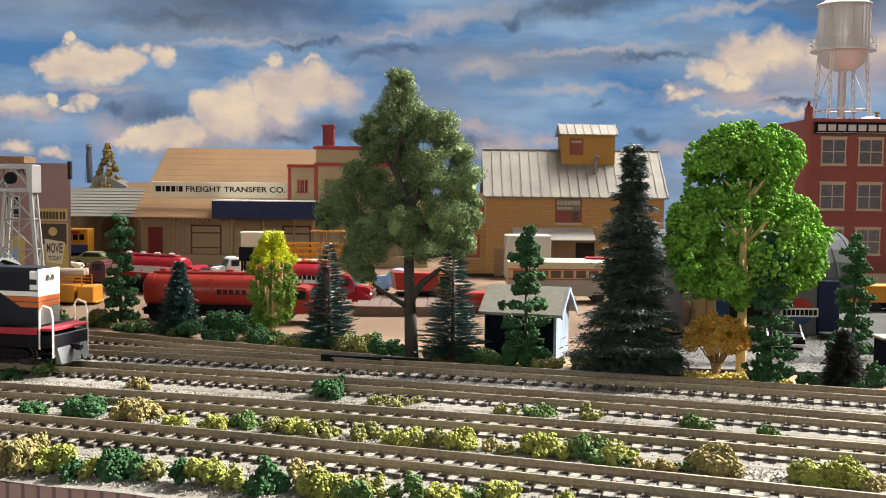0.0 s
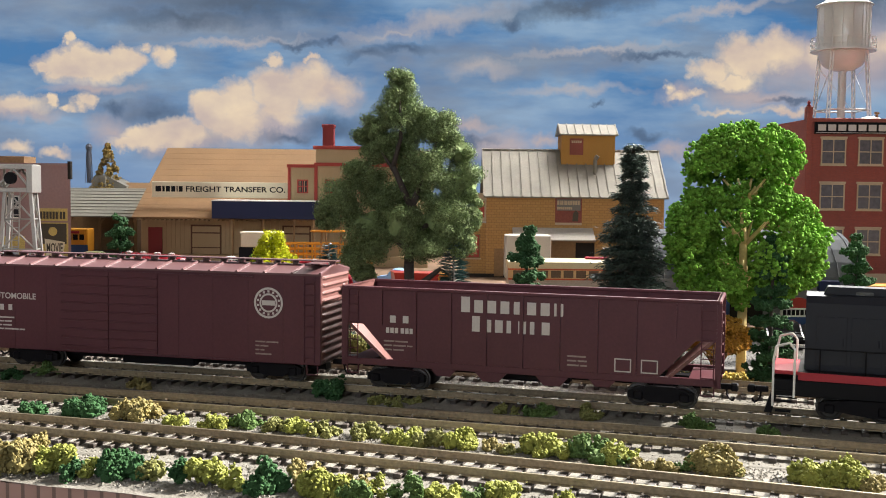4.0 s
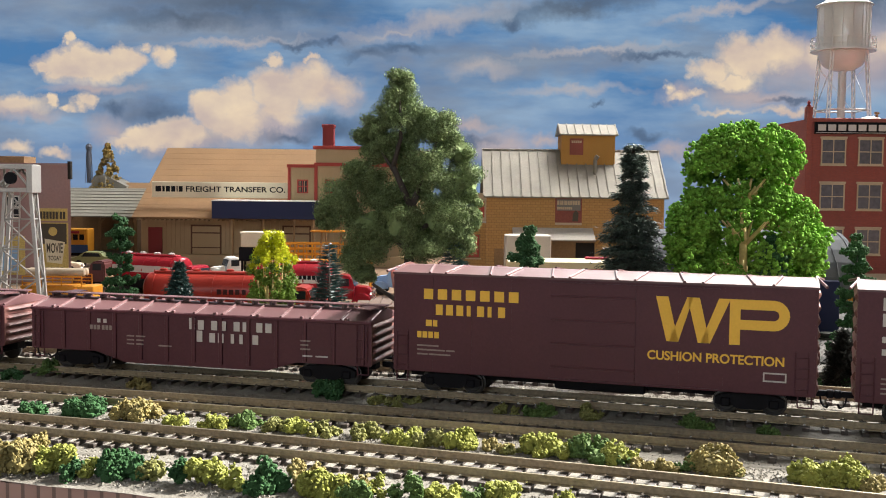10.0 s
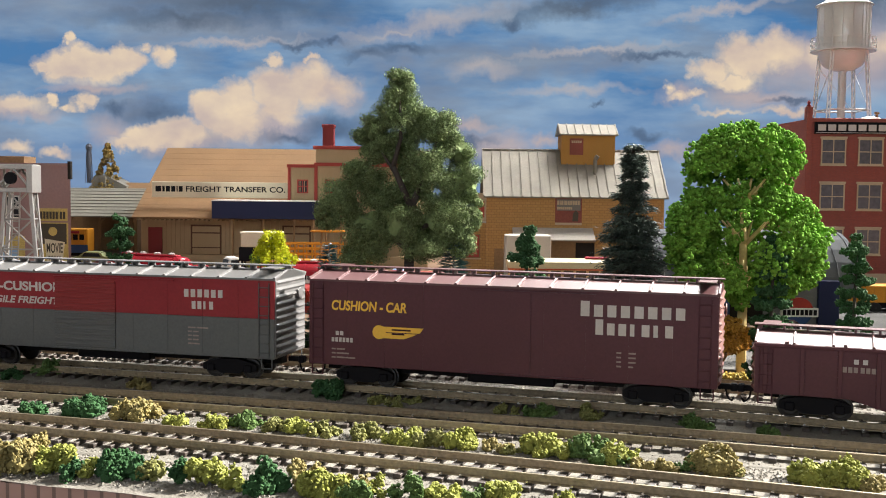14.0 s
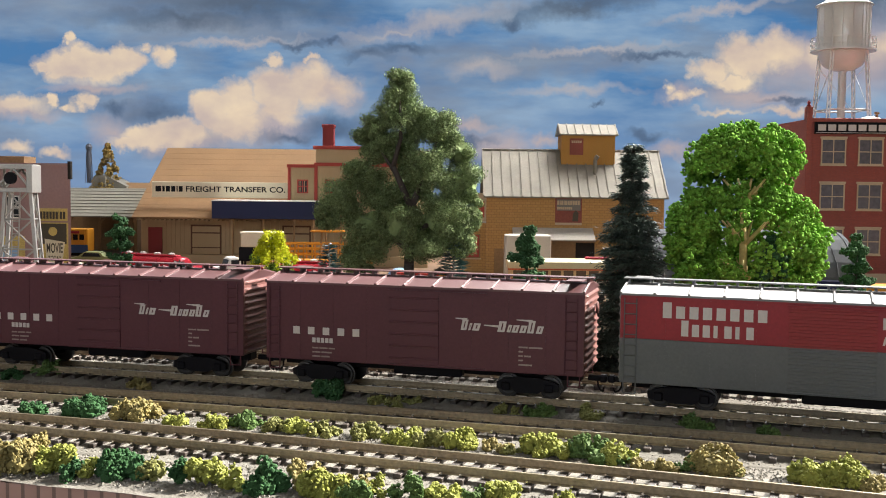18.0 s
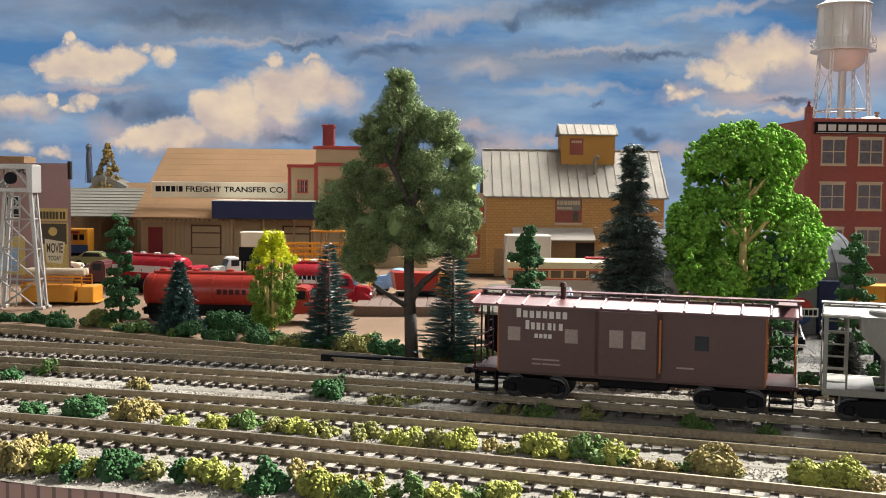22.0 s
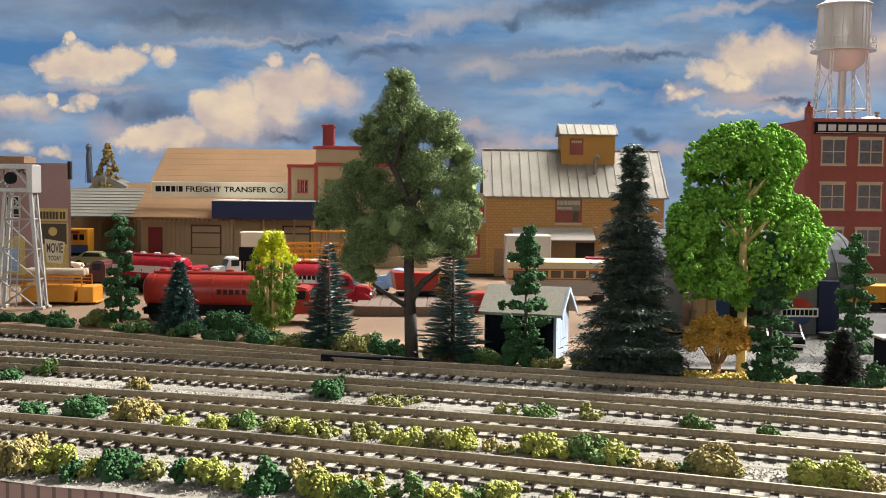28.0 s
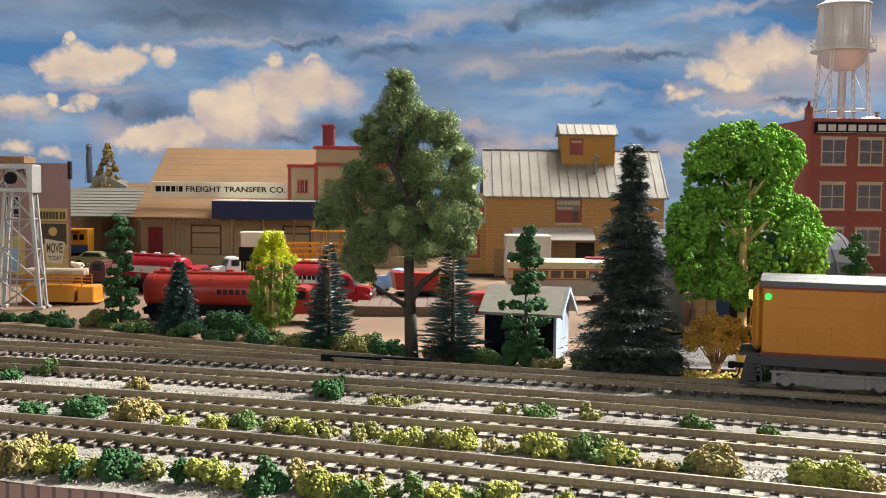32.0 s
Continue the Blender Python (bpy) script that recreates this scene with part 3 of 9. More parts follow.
M["faded_poster"] = paint("faded brown-red poster", 0.21, 0.065, 0.05, 0.75, var=0.35)
M["planks"] = mat("brown dock planks", (0.15, 0.10, 0.075), 0.85, var=0.3, scale=150)
M["skin"] = paint("painted figurine", 0.22, 0.13, 0.1, 0.6)


def window(parent, x, z, w, h, y, frame, glass, cols=2, rows=2, bar=0.7, sill=None, lintel=None):
    """A sash window in a wall that faces -y: frame bars with panes behind them."""
    bm = B()
    b = bar
    rings = [[bm.verts.new((px, yy, pz)) for px, pz in ((x + e, z + e), (x + w - e, z + e), (x + w - e, z + h - e), (x + e, z + h - e))] for e, yy in ((0, y + 0.3), (0, y - 0.7), (b, y - 0.7), (b, y + 0.3))]
    for p, q in zip(rings, rings[1:] + rings[:1]):
        for i in range(4):
            bm.faces.new((p[i], p[(i + 1) % 4], q[(i + 1) % 4], q[i]))
    bmesh.ops.recalc_face_normals(bm, faces=bm.faces[:])
    win = part("window", bm, frame, parent)
    for i in range(1, cols):
        cx = x + w * i / cols
        part("glazing_bar", box(B(), cx - b * 0.35, cx + b * 0.35, y - 0.5, y + 0.3, z + b, z + h - b), frame, win)
    for i in range(1, rows):
        cz = z + h * i / rows
        part("glazing_bar", box(B(), x + b, x + w - b, y - 0.45, y + 0.3, cz - b * 0.35, cz + b * 0.35), frame, win)
    for i in range(cols):
        for j in range(rows):
            bm = B()
            box(bm, x + w * i / cols + b * 0.3, x + w * (i + 1) / cols - b * 0.3, y - 0.15, y + 0.1, z + h * j / rows + b * 0.3, z + h * (j + 1) / rows - b * 0.3)
            part("pane", bm, glass, win)
    if sill:
        part("sill", box(B(), x - 0.8, x + w + 0.8, y - 1.2, y + 0.2, z - 1.3, z, 0.2), sill, win)
    if lintel:
        part("lintel", box(B(), x - 1.0, x + w + 1.0, y - 0.8, y + 0.2, z + h, z + h + 2.0, 0.2), lintel, win)
    return win


def slabs(name, parent, n, x0, x1, make, material):
    for i in range(n):
        a, b = x0 + (x1 - x0) * i / n, x0 + (x1 - x0) * (i + 1) / n
        part(name, make(a, b), material, parent)


# ---------------------------------------------------------------- freight house
def freight_house():
    t = thing("freight_house", 0, 0, 0, 0, "tan wooden freight house with red trim and navy awning", "building")
    X0, X1, Y0, Y1 = -361, -20, 1250, 1420
    part("wall", box(B(), X0, X1, Y0, Y1, 0, 57), M["tan_wall"], t)
    part("plinth", box(B(), X0 - 2, X1 + 2, Y0 - 14, Y0 - 0.3, 0, 13, 0.4), M["tan_wall"], t)
    for i in range(62):
        x = X0 + 3 + i * 5.4
        if -302 < x < -264 or -194 < x < -158 or x < -334:
            continue
        part("batten", box(B(), x - 0.45, x + 0.45, Y0 - 0.8, Y0, 13, 56), M["tan_wall"], t)
    part("door", box(B(), -352.5, -335.5, Y0 - 1.0, Y0, 12, 44.5, 0.3), M["dark_red"], t, "dark red plank door")
    for x0, x1 in ((-301.5, -265), (-192, -158)):
        d = part("freight_door", box(B(), x0 + 1.5, x1 - 1.5, Y0 - 0.9, Y0, 13, 46, 0.2), M["tan_wall"], t)
        bm = B()
        box(bm, x0, x1, Y0 - 1.5, Y0 - 0.2, 46, 48)
        box(bm, x0, x0 + 1.8, Y0 - 1.5, Y0 - 0.2, 13, 46)
        box(bm, x1 - 1.8, x1, Y0 - 1.5, Y0 - 0.2, 13, 46)
        box(bm, x0, x1, Y0 - 1.45, Y0 - 0.2, 37.5, 39)
        box(bm, x0, x1, Y0 - 1.45, Y0 - 0.2, 20, 21.2)
        part("door_frame", bm, M["door_trim"], d)
    # roof: front slope with its shingle courses, back slope
    n = 12
    y0, z0, y1, z1 = 1222, 57.0, 1332, 141.0
    roof = part("roof", prism(B(), [(y0, z0 - 1.6), (y0, z0), (y1, z1), (1450, 57), (1450, 55), (y1, z1 - 2)], -351, X1 + 6), M["tan_roof"], t)
    for i in range(n):
        f0, f1 = i / n, (i + 1) / n
        bm = B()
        a0, b0, a1, b1 = y0 + (y1 - y0) * f0, z0 + (z1 - z0) * f0, y0 + (y1 - y0) * f1, z0 + (z1 - z0) * f1
        xl0, xl1 = -364 + 14 * f0, -364 + 14 * f1
        vs = [bm.verts.new(c) for c in ((xl0, a0, b0 + 0.62), (X1 + 6, a0, b0 + 0.62), (X1 + 6, a1, b1 + 0.5), (xl1, a1, b1 + 0.5), (xl0, a0, b0 - 0.6), (X1 + 6, a0, b0 - 0.6), (X1 + 6, a1, b1 - 0.6), (xl1, a1, b1 - 0.6))]
        for q in ((0, 1, 2, 3), (7, 6, 5, 4), (0, 4, 5, 1), (1, 5, 6, 2), (2, 6, 7, 3), (3, 7, 4, 0)):
            bm.faces.new([vs[k] for k in q])
        part("shingle_course", bm, M["tan_roof"], roof)
    for i in range(40):
        x = -358 + i * 5.5
        part("rafter_tail", box(B(), x - 0.7, x + 0.7, y0 + 0.5, y0 + 14, z0 - 3.4, z0 - 1.4), M["tan_wall"], roof)
    # false front over the doors
    ff = part("false_front", box(B(), -182, -150, 1231, 1236, 62, 119.5, 0.3), M["tan_wall"], t)
    ff2 = part("false_front", box(B(), -150, -40, 1229, 1236, 62, 140.5, 0.3), M["tan_wall"], t)
    for i in range(6):
        part("batten", box(B(), -179 + i * 5.2 - 0.4, -179 + i * 5.2 + 0.4, 1230.3, 1231, 66, 117), M["tan_wall"], ff)
    for i in range(20):
        part("batten", box(B(), -146 + i * 5.4 - 0.4, -146 + i * 5.4 + 0.4, 1228.3, 1229, 66, 119), M["tan_wall"], ff2)
    for p, (x0, x1, za, zb, yy) in ((ff, (-184, -149, 117, 120.8, 1230)), (ff, (-183, -179.6, 66, 117, 1230.2)), (ff2, (-153, -38, 138.5, 142.5, 1227.5)), (ff2, (-152, -38, 119, 123, 1227.7)), (ff2, (-151.5, -147.8, 66, 119, 1228)), (ff2, (-42, -38.5, 66, 138.5, 1228))):
        part("trim", box(B(), x0, x1, yy - 0.9, yy + 1.5, za, zb, 0.3), M["red_trim"], p)
    for p, x, yy in ((ff, -172, 1231), (ff2, -139, 1229), (ff2, -100, 1229)):
        window(t, x, 87, 13, 16, yy - 0.3, M["red_trim"], M["dark_glass"], 2, 2, 1.6)
    part("chimney", box(B(), -146, -132.5, 1262, 1276, 120, 168, 0.5), M["dark_red"], t, "dark red chimney")
    part("chimney_cap", box(B(), -147, -131.5, 1261, 1277, 166, 169.5, 0.4), M["dark_red"], t)
    aw = part("awning", box(B(), -263.5, -144, 1190, 1232, 57.5, 77.5, 0.5), M["navy"], t, "navy blue awning fascia")
    part("awning_top", box(B(), -264, -143.5, 1189.5, 1233, 77.5, 78.6), M["white"], aw)
    for x in (-240, -205, -170, -148):
        part("awning_post", rod(B(), (x, 1193, 0), (x, 1193, 58), 1.1, seg=8), M["wood_brown"], aw)
    # roof sign
    s = part("sign_board", box(B(), -344.5, -182.6, 1237, 1239, 80.5, 99, 0.4), M["cream"], t, "cream roof sign with dark lettering")
    part("name_marking", bars(B(), -340, 87.2, 32, 6.6, 1237, (1.5, 0.6, 1.1, 1.1, 0.3, 1.0), 0.3), M["black"], s, "dark painted name")
    words("lettering", "FREIGHT TRANSFER CO.", -304, 87.2, 117, 6.6, 1236.8, M["black"], s, 0.02)
    bm = B()
    for x in (-335, -265, -195):
        rod(bm, (x, 1239, 84), (x, 1262, 86), 0.7, seg=5)
    part("sign_brace", bm, M["wood_brown"], s)
    return t


freight_house()


# ---------------------------------------------------------------- ochre warehouse
def warehouse():
    t = thing("warehouse", 0, 0, 0, 0, "ochre brick warehouse with grey tin roof and cupola", "building")
    Y0 = 1120
    part("wall", box(B(), 46, 236, Y0, Y0 + 108, 0, 88.5), M["ochre"], t)
    part("end_gable", prism(B(), [(Y0, 88.5), (Y0 + 108, 88.5), (Y0 + 54, 136)], 232, 236), M["ochre"], t)
    part("end_gable", prism(B(), [(Y0, 88.5), (Y0 + 108, 88.5), (Y0 + 54, 136)], 46, 50), M["ochre"], t)
    part("side_wing", box(B(), 20, 46, Y0 + 6, Y0 + 90, 0, 58), M["ochre"], t)
    part("base_course", box(B(), 20, 236.5, Y0 - 0.8, Y0 + 0.2, 0, 4), M["dark_room"], t)
    y0, z0, y1, z1 = Y0 - 5, 87.0, Y0 + 54, 138
    roof = part("roof", prism(B(), [(y0, z0 - 1.5), (y0, z0), (y1, z1), (Y0 + 113, z0), (Y0 + 113, z0 - 1.5), (y1, z1 - 2)], 42.5, 240), M["tin"], t)
    for i in range(20):
        x = 43 + i * 10.3
        bm = B()
        vs = [bm.verts.new(c) for c in ((x - 0.6, y0 - 0.3, z0), (x + 0.6, y0 - 0.3, z0), (x + 0.6, y1, z1), (x - 0.6, y1, z1), (x - 0.6, y0 - 0.3, z0 + 1.2), (x + 0.6, y0 - 0.3, z0 + 1.2), (x + 0.6, y1, z1 + 1.2), (x - 0.6, y1, z1 + 1.2))]
        for q in ((0, 3, 2, 1), (4, 5, 6, 7), (0, 1, 5, 4), (1, 2, 6, 5), (2, 3, 7, 6), (3, 0, 4, 7)):
            bm.faces.new([vs[k] for k in q])
        part("roof_seam", bm, M["tin"], roof)
    part("ridge_cap", rod(B(), (42, y1, z1 + 0.4), (240.5, y1, z1 + 0.4), 1.2, seg=8), M["tin"], roof)
    cu = part("cupola", box(B(), 129, 188, Y0 + 36, Y0 + 72, 118, 157), M["ochre_plain"], t, "ochre roof cupola")
    part("cupola_roof", prism(B(), [(Y0 + 32, 155.5), (Y0 + 54, 167.5), (Y0 + 76, 155.5), (Y0 + 76, 154.5), (Y0 + 32, 154.2)], 126, 191), M["tin"], cu)
    for i in range(8):
        x = 127 + i * 9
        bm = B()
        rod(bm, (x, Y0 + 32, 156), (x, Y0 + 54, 168), 0.6, seg=5)
        part("roof_seam", bm, M["tin"], cu)
    for i in range(11):
        x = 131 + i * 5.5
        part("batten", box(B(), x - 0.4, x + 0.4, Y0 + 35.3, Y0 + 36, 122, 155), M["ochre_plain"], cu)
    part("poster", box(B(), 138, 153, Y0 + 35.0, Y0 + 35.3, 133, 151), M["faded_poster"], cu, "faded red poster")
    part("poster_mark", bars(B(), 140, 146, 11, 2.6, Y0 + 34.9, (1, 1, 1, 1, 1)), M["stone_trim"], cu)
    bm = B()
    rod(bm, (165, Y0 + 25, 108), (165, Y0 + 25, 128), 2.2, seg=10)
    rod(bm, (165, Y0 + 25, 128), (167.5, Y0 + 24, 132), 2.6, seg=10)
    part("vent_pipe", bm, M["tin"], t, "rusty roof vent pipe")
    # wall poster, porch, dock opening, doors and windows
    po = part("poster", box(B(), 119.5, 148, Y0 - 0.5, Y0 - 0.1, 57, 86.5), M["faded_poster"], t, "faded red wall poster")
    part("poster_band", box(B(), 121, 146.5, Y0 - 0.8, Y0 - 0.4, 72.5, 84.5), paint("grey poster band", 0.16, 0.15, 0.14, 0.7), po)
    part("poster_mark", bars(B(), 121.5, 78.5, 24, 4.6, Y0 - 0.9, (1, 0.5, 1, 0.4, 1, 1, 1, 1, 1, 1)), M["stone_trim"], po)
    part("poster_mark", bars(B(), 121.5, 73.6, 16, 2.6, Y0 - 0.9, (1,) * 8), M["stone_trim"], po)
    part("poster_figure", prism(B(), [(138, 61), (144, 61), (144.5, 70), (141.5, 73), (138.5, 69)], Y0 - 0.9, Y0 - 0.4, "y"), M["poster_dark"], po)
    part("poster_band", box(B(), 119.5, 148, Y0 - 0.8, Y0 - 0.4, 57, 59.5), M["stone_trim"], po)
    pr = part("porch_roof", prism(B(), [(Y0 - 24, 41), (Y0 - 24, 42.4), (Y0 + 0.2, 54), (Y0 + 0.2, 52.6)], 74, 160), M["concrete"], t, "weathered grey porch roof")
    part("porch_end", prism(B(), [(Y0 - 22, 41), (Y0, 41), (Y0, 52)], 74, 75.5), M["wood_brown"], pr)
    part("dock_opening", box(B(), 116, 163, Y0 - 0.7, Y0, 2, 40), M["wood_brown"], t, "brown recessed dock front")
    part("dock_door", box(B(), 142, 162, Y0 - 1.1, Y0 - 0.6, 6, 38), M["dark_room"], t)
    part("door", box(B(), 55, 65, Y0 - 1.0, Y0, 1, 31, 0.3), M["wood_brown"], t, "dark brown plank door")
    window(t, 25, 20, 15, 26, Y0 + 5.6, M["wood_brown"], M["red_trim"], 2, 2, 1.2, M["stone_trim"])
    w = part("shop_sign", box(B(), 33, 46, Y0 + 5, Y0 + 5.8, 60, 90, 0.3), M["stone_trim"], t)
    part("sign_panel", box(B(), 35, 44, Y0 + 4.7, Y0 + 5.2, 64, 82, 0.2), M["red_trim"], w)
    part("wing_roof", box(B(), 18, 47, Y0 + 4, Y0 + 92, 58, 60, 0.3), M["concrete"], t)
    window(t, 205, 40, 16, 22, Y0 - 0.2, M["wood_brown"], M["dark_glass"], 2, 2, 1.2, M["stone_trim"])
    return t


warehouse()


# ---------------------------------------------------------------- red brick factory and the water tower
def factory():
    t = thing("brick_factory", 0, 0, 0, 0, "dark red brick factory with paned windows and black sign", "building")
    Y0, X0, X1 = 1050, 363, 640
    part("wall", box(B(), X0, X1, Y0, Y0 + 150, 0, 168), M["red_brick"], t)
    part("base_course", box(B(), X0 - 0.6, X1, Y0 - 1.2, Y0, 0, 14, 0.3), M["stone_trim"], t)
    part("corner_pier", box(B(), X0 - 2.2, X0 + 3.6, Y0 - 2.2, Y0 + 6, 0, 180, 0.4), M["red_brick"], t)
    bm = B()
    lathe(bm, [(2.6, 180), (2.0, 182), (1.2, 182.5), (1.8, 184.5), (0.6, 186.5)], 10, "z", (X0 + 0.6, Y0 + 1.5, 0))
    part("finial", bm, M["dark_red"], t)
    part("cornice", box(B(), X0 + 3, X1, Y0 - 2.4, Y0 + 3, 165, 169, 0.4), M["red_brick"], t)
    s = part("sign_board", box(B(), 369, 470, Y0 - 3.0, Y0 - 0.4, 153.5, 165.2, 0.3), M["black"], t, "black sign with white lettering")
    part("sign_border", box(B(), 369.8, 469, Y0 - 3.2, Y0 - 2.9, 154.2, 154.8), M["lettering"], s)
    part("name_marking", bars(B(), 372, 156.4, 78, 6.2, Y0 - 3, (1,) * 8, 0.28), M["lettering"], s, "white painted name")
    for j, z in enumerate((122.8, 78, 33)):
        for i in range(6):
            window(t, 376.4 + i * 37.2, z, 25, 26, Y0 - 0.4, M["stone_trim"], M["factory_glass"], 2, 2, 1.3, M["stone_trim"], M["stone_trim"])
        part("belt_course", box(B(), X0 + 3.6, X1, Y0 - 0.7, Y0, z - 7, z - 5.6), M["red_brick"], t)
    bm = B()
    lathe(bm, [(13, 168), (13, 169.5), (9, 172.5), (3, 174)], 18, "z", (441, Y0 + 40, 0))
    part("roof_vent", bm, M["white"], t)
    bm = B()
    rod(bm, (445, Y0 + 34, 168), (445, Y0 + 34, 176), 1.4, seg=8)
    rod(bm, (445, Y0 + 34, 176), (445, Y0 + 34, 178), 3, 2.4, seg=8)
    part("roof_pipe", bm, M["wood_brown"], t)
    return t


M["factory_glass"] = mat("dusty factory glass", (0.10, 0.095, 0.11), 0.15, var=0.35, scale=60, bump=0)
factory()


def water_tower():
    t = thing("water_tower", 463, 1230, 0, 0, "silver riveted steel water tower on braced legs", "water tower")
    S = M["silver_paint"]
    k = 1230 / 1150
    def zz(z):
        return 98.1 + (z - 98.1) * k
    r = 27.2 * k
    tank = part("tank", lathe(B(), [(2, zz(226)), (12, zz(227.5)), (21, zz(232)), (26, zz(239)), (r - 1, zz(247)), (r, zz(252)), (r, zz(297)), (r - 0.5, zz(297.5))], 40), S, t, smooth=True)
    part("tank_roof", lathe(B(), [(r + 3, zz(296.6)), (r + 3, zz(297.6)), (14, zz(306)), (3, zz(310))], 36), S, t)
    for i in range(16):
        a = 6.2832 * i / 16
        part("tank_seam", box(B(), r * math.cos(a) - 0.5, r * math.cos(a) + 0.5, r * math.sin(a) - 0.5, r * math.sin(a) + 0.5, zz(252), zz(296)), S, tank)
    deck = part("walkway", lathe(B(), [(r, zz(247.5)), (36.5, zz(247.5)), (36.5, zz(249)), (r, zz(249))], 36), S, t)
    bm = B()
    for z in (255, 261.5):
        pts = [(36 * math.cos(6.2832 * i / 28), 36 * math.sin(6.2832 * i / 28), zz(z)) for i in range(29)]
        for p, q in zip(pts, pts[1:]):
            rod(bm, p, q, 0.5, seg=4)
    for i in range(14):
        a = 6.2832 * i / 14
        rod(bm, (36 * math.cos(a), 36 * math.sin(a), zz(248)), (36 * math.cos(a), 36 * math.sin(a), zz(261.5)), 0.5, seg=4)
    part("railing", bm, S, deck)
    for i, (sx, sy) in enumerate(((-1, -1), (1, -1), (1, 1), (-1, 1))):
        top, bot = Vector((sx * 19.5, sy * 19.5, zz(252))), Vector((sx * 33, sy * 33, 0))
        bm = B()
        u = Vector((1.6, 0, 0))
        rod(bm, bot - u, top - u, 0.9, seg=6)
        rod(bm, bot + u, top + u, 0.9, seg=6)
        for j in range(26):
            p, q = bot.lerp(top, j / 26), bot.lerp(top, (j + 1) / 26)
            sg = 1 if j % 2 else -1
            rod(bm, p - u * sg, q + u * sg, 0.45, seg=4)
        part("leg", bm, S, t)
    bm = B()
    rod(bm, (0, 0, 0), (0, 0, zz(228)), 4.6, seg=14)
    part("riser_pipe", bm, S, t)
    for z in (60, 120, 190):
        w = 33 - 13.5 * (z / zz(252))
        pts = [(-w, -w, z), (w, -w, z), (w, w, z), (-w, w, z)]
        bm = B()
        for i in range(4):
            rod(bm, pts[i], pts[(i + 1) % 4], 1.0, seg=6)
            p = pts[i]
            rod(bm, p, (pts[(i + 1) % 4][0] * 0.85, pts[(i + 1) % 4][1] * 0.85, z + 50), 0.4, seg=4)
        part("brace", bm, S, t)
    bm = B()
    for sx in (-2, 2):
        rod(bm, (26 + sx * 0.4, -30 + sx, 60), (16 + sx * 0.4, -24.5 + sx, zz(250)), 0.5, seg=4)
        rod(bm, (16 + sx, -r - 0.8, zz(250)), (16 + sx, -r - 0.8, zz(298)), 0.5, seg=4)
    for i in range(12):
        rod(bm, (14, -r - 0.8, zz(252 + i * 3.8)), (18, -r - 0.8, zz(252 + i * 3.8)), 0.4, seg=4)
    part("ladder", bm, S, t)
    return t


water_tower()


# ---------------------------------------------------------------- theatre wall, open shed, signal bridge
def theatre():
    t = thing("mauve_building", 0, 0, 0, 0, "mauve stucco building with large peeling wall poster", "building")
    Y0 = 1000
    part("wall", prism(B(), [(-560, Y0), (-356, Y0), (-402, Y0 + 120), (-560, Y0 + 120)], 0, 112.5, "z"), M["mauve"], t)
    part("parapet", prism(B(), [(-561, Y0 - 1.2), (-355, Y0 - 1.2), (-401, Y0 + 121), (-561, Y0 + 121)], 112, 115, "z"), M["mauve"], t)
    part("end_post", box(B(), -358, -355, Y0 - 2, Y0 + 3, 100, 117, 0.2), M["dark_room"], t)
    part("roof_house", box(B(), -460, -412, Y0 + 30, Y0 + 60, 115, 122, 0.3), M["wood_brown"], t)
    p = part("poster", box(B(), -387, -358.5, Y0 - 0.6, Y0 - 0.2, 9, 58.5), M["poster"], t, "yellow and black film poster")
    part("poster_head", box(B(), -387, -359, Y0 - 0.7, Y0 - 0.2, 60, 72), M["poster"], t)
    part("poster_mark", bars(B(), -385, 62, 24, 7, Y0 - 0.7, (1,) * 6 + (0.2, 1, 1), 0.3), M["poster_dark"], p)
    part("poster_field", box(B(), -386, -360, Y0 - 0.8, Y0 - 0.5, 38, 57.5), M["poster_dark"], p)
    bm = B()
    lathe(bm, [(4.2, Y0 - 1.0), (4.2, Y0 - 0.6)], 18, "y", (-373, 0, 50))
    part("poster_disc", bm, M["poster"], p)
    part("poster_card", prism(B(), [(-381, 43), (-361.5, 40), (-364.5, 19), (-379, 20.5)], Y0 - 1.1, Y0 - 0.7, "y"), M["cream"], p)
    words("lettering", "MOVIE", -379, 29.5, 15.5, 9.5, Y0 - 1.25, M["poster_dark"], p, 0.02)
    words("lettering", "TODAY", -377.5, 22.2, 12.5, 4.6, Y0 - 1.25, M["poster_dark"], p, 0.02)
    part("poster_mark", bars(B(), -385, 12, 22, 3.6, Y0 - 0.7, (1, 1, 0, 1, 1, 1), 0.4), M["poster_dark"], p)
    p2 = part("poster", box(B(), -430, -400, Y0 - 0.6, Y0 - 0.2, 8, 45), M["poster"], t, "torn yellow wall poster")
    part("poster_field", box(B(), -424, -406, Y0 - 0.8, Y0 - 0.5, 12, 34), M["sky_blue"], p2)
    window(t, -418, 62, 14, 22, Y0 - 0.3, M["white"], M["dark_glass"], 2, 2, 1.4)
    for i in range(3):
        window(t, -545 + i * 40, 62, 14, 22, Y0 - 0.3, M["white"], M["dark_glass"], 2, 2, 1.4)
    return t


theatre()


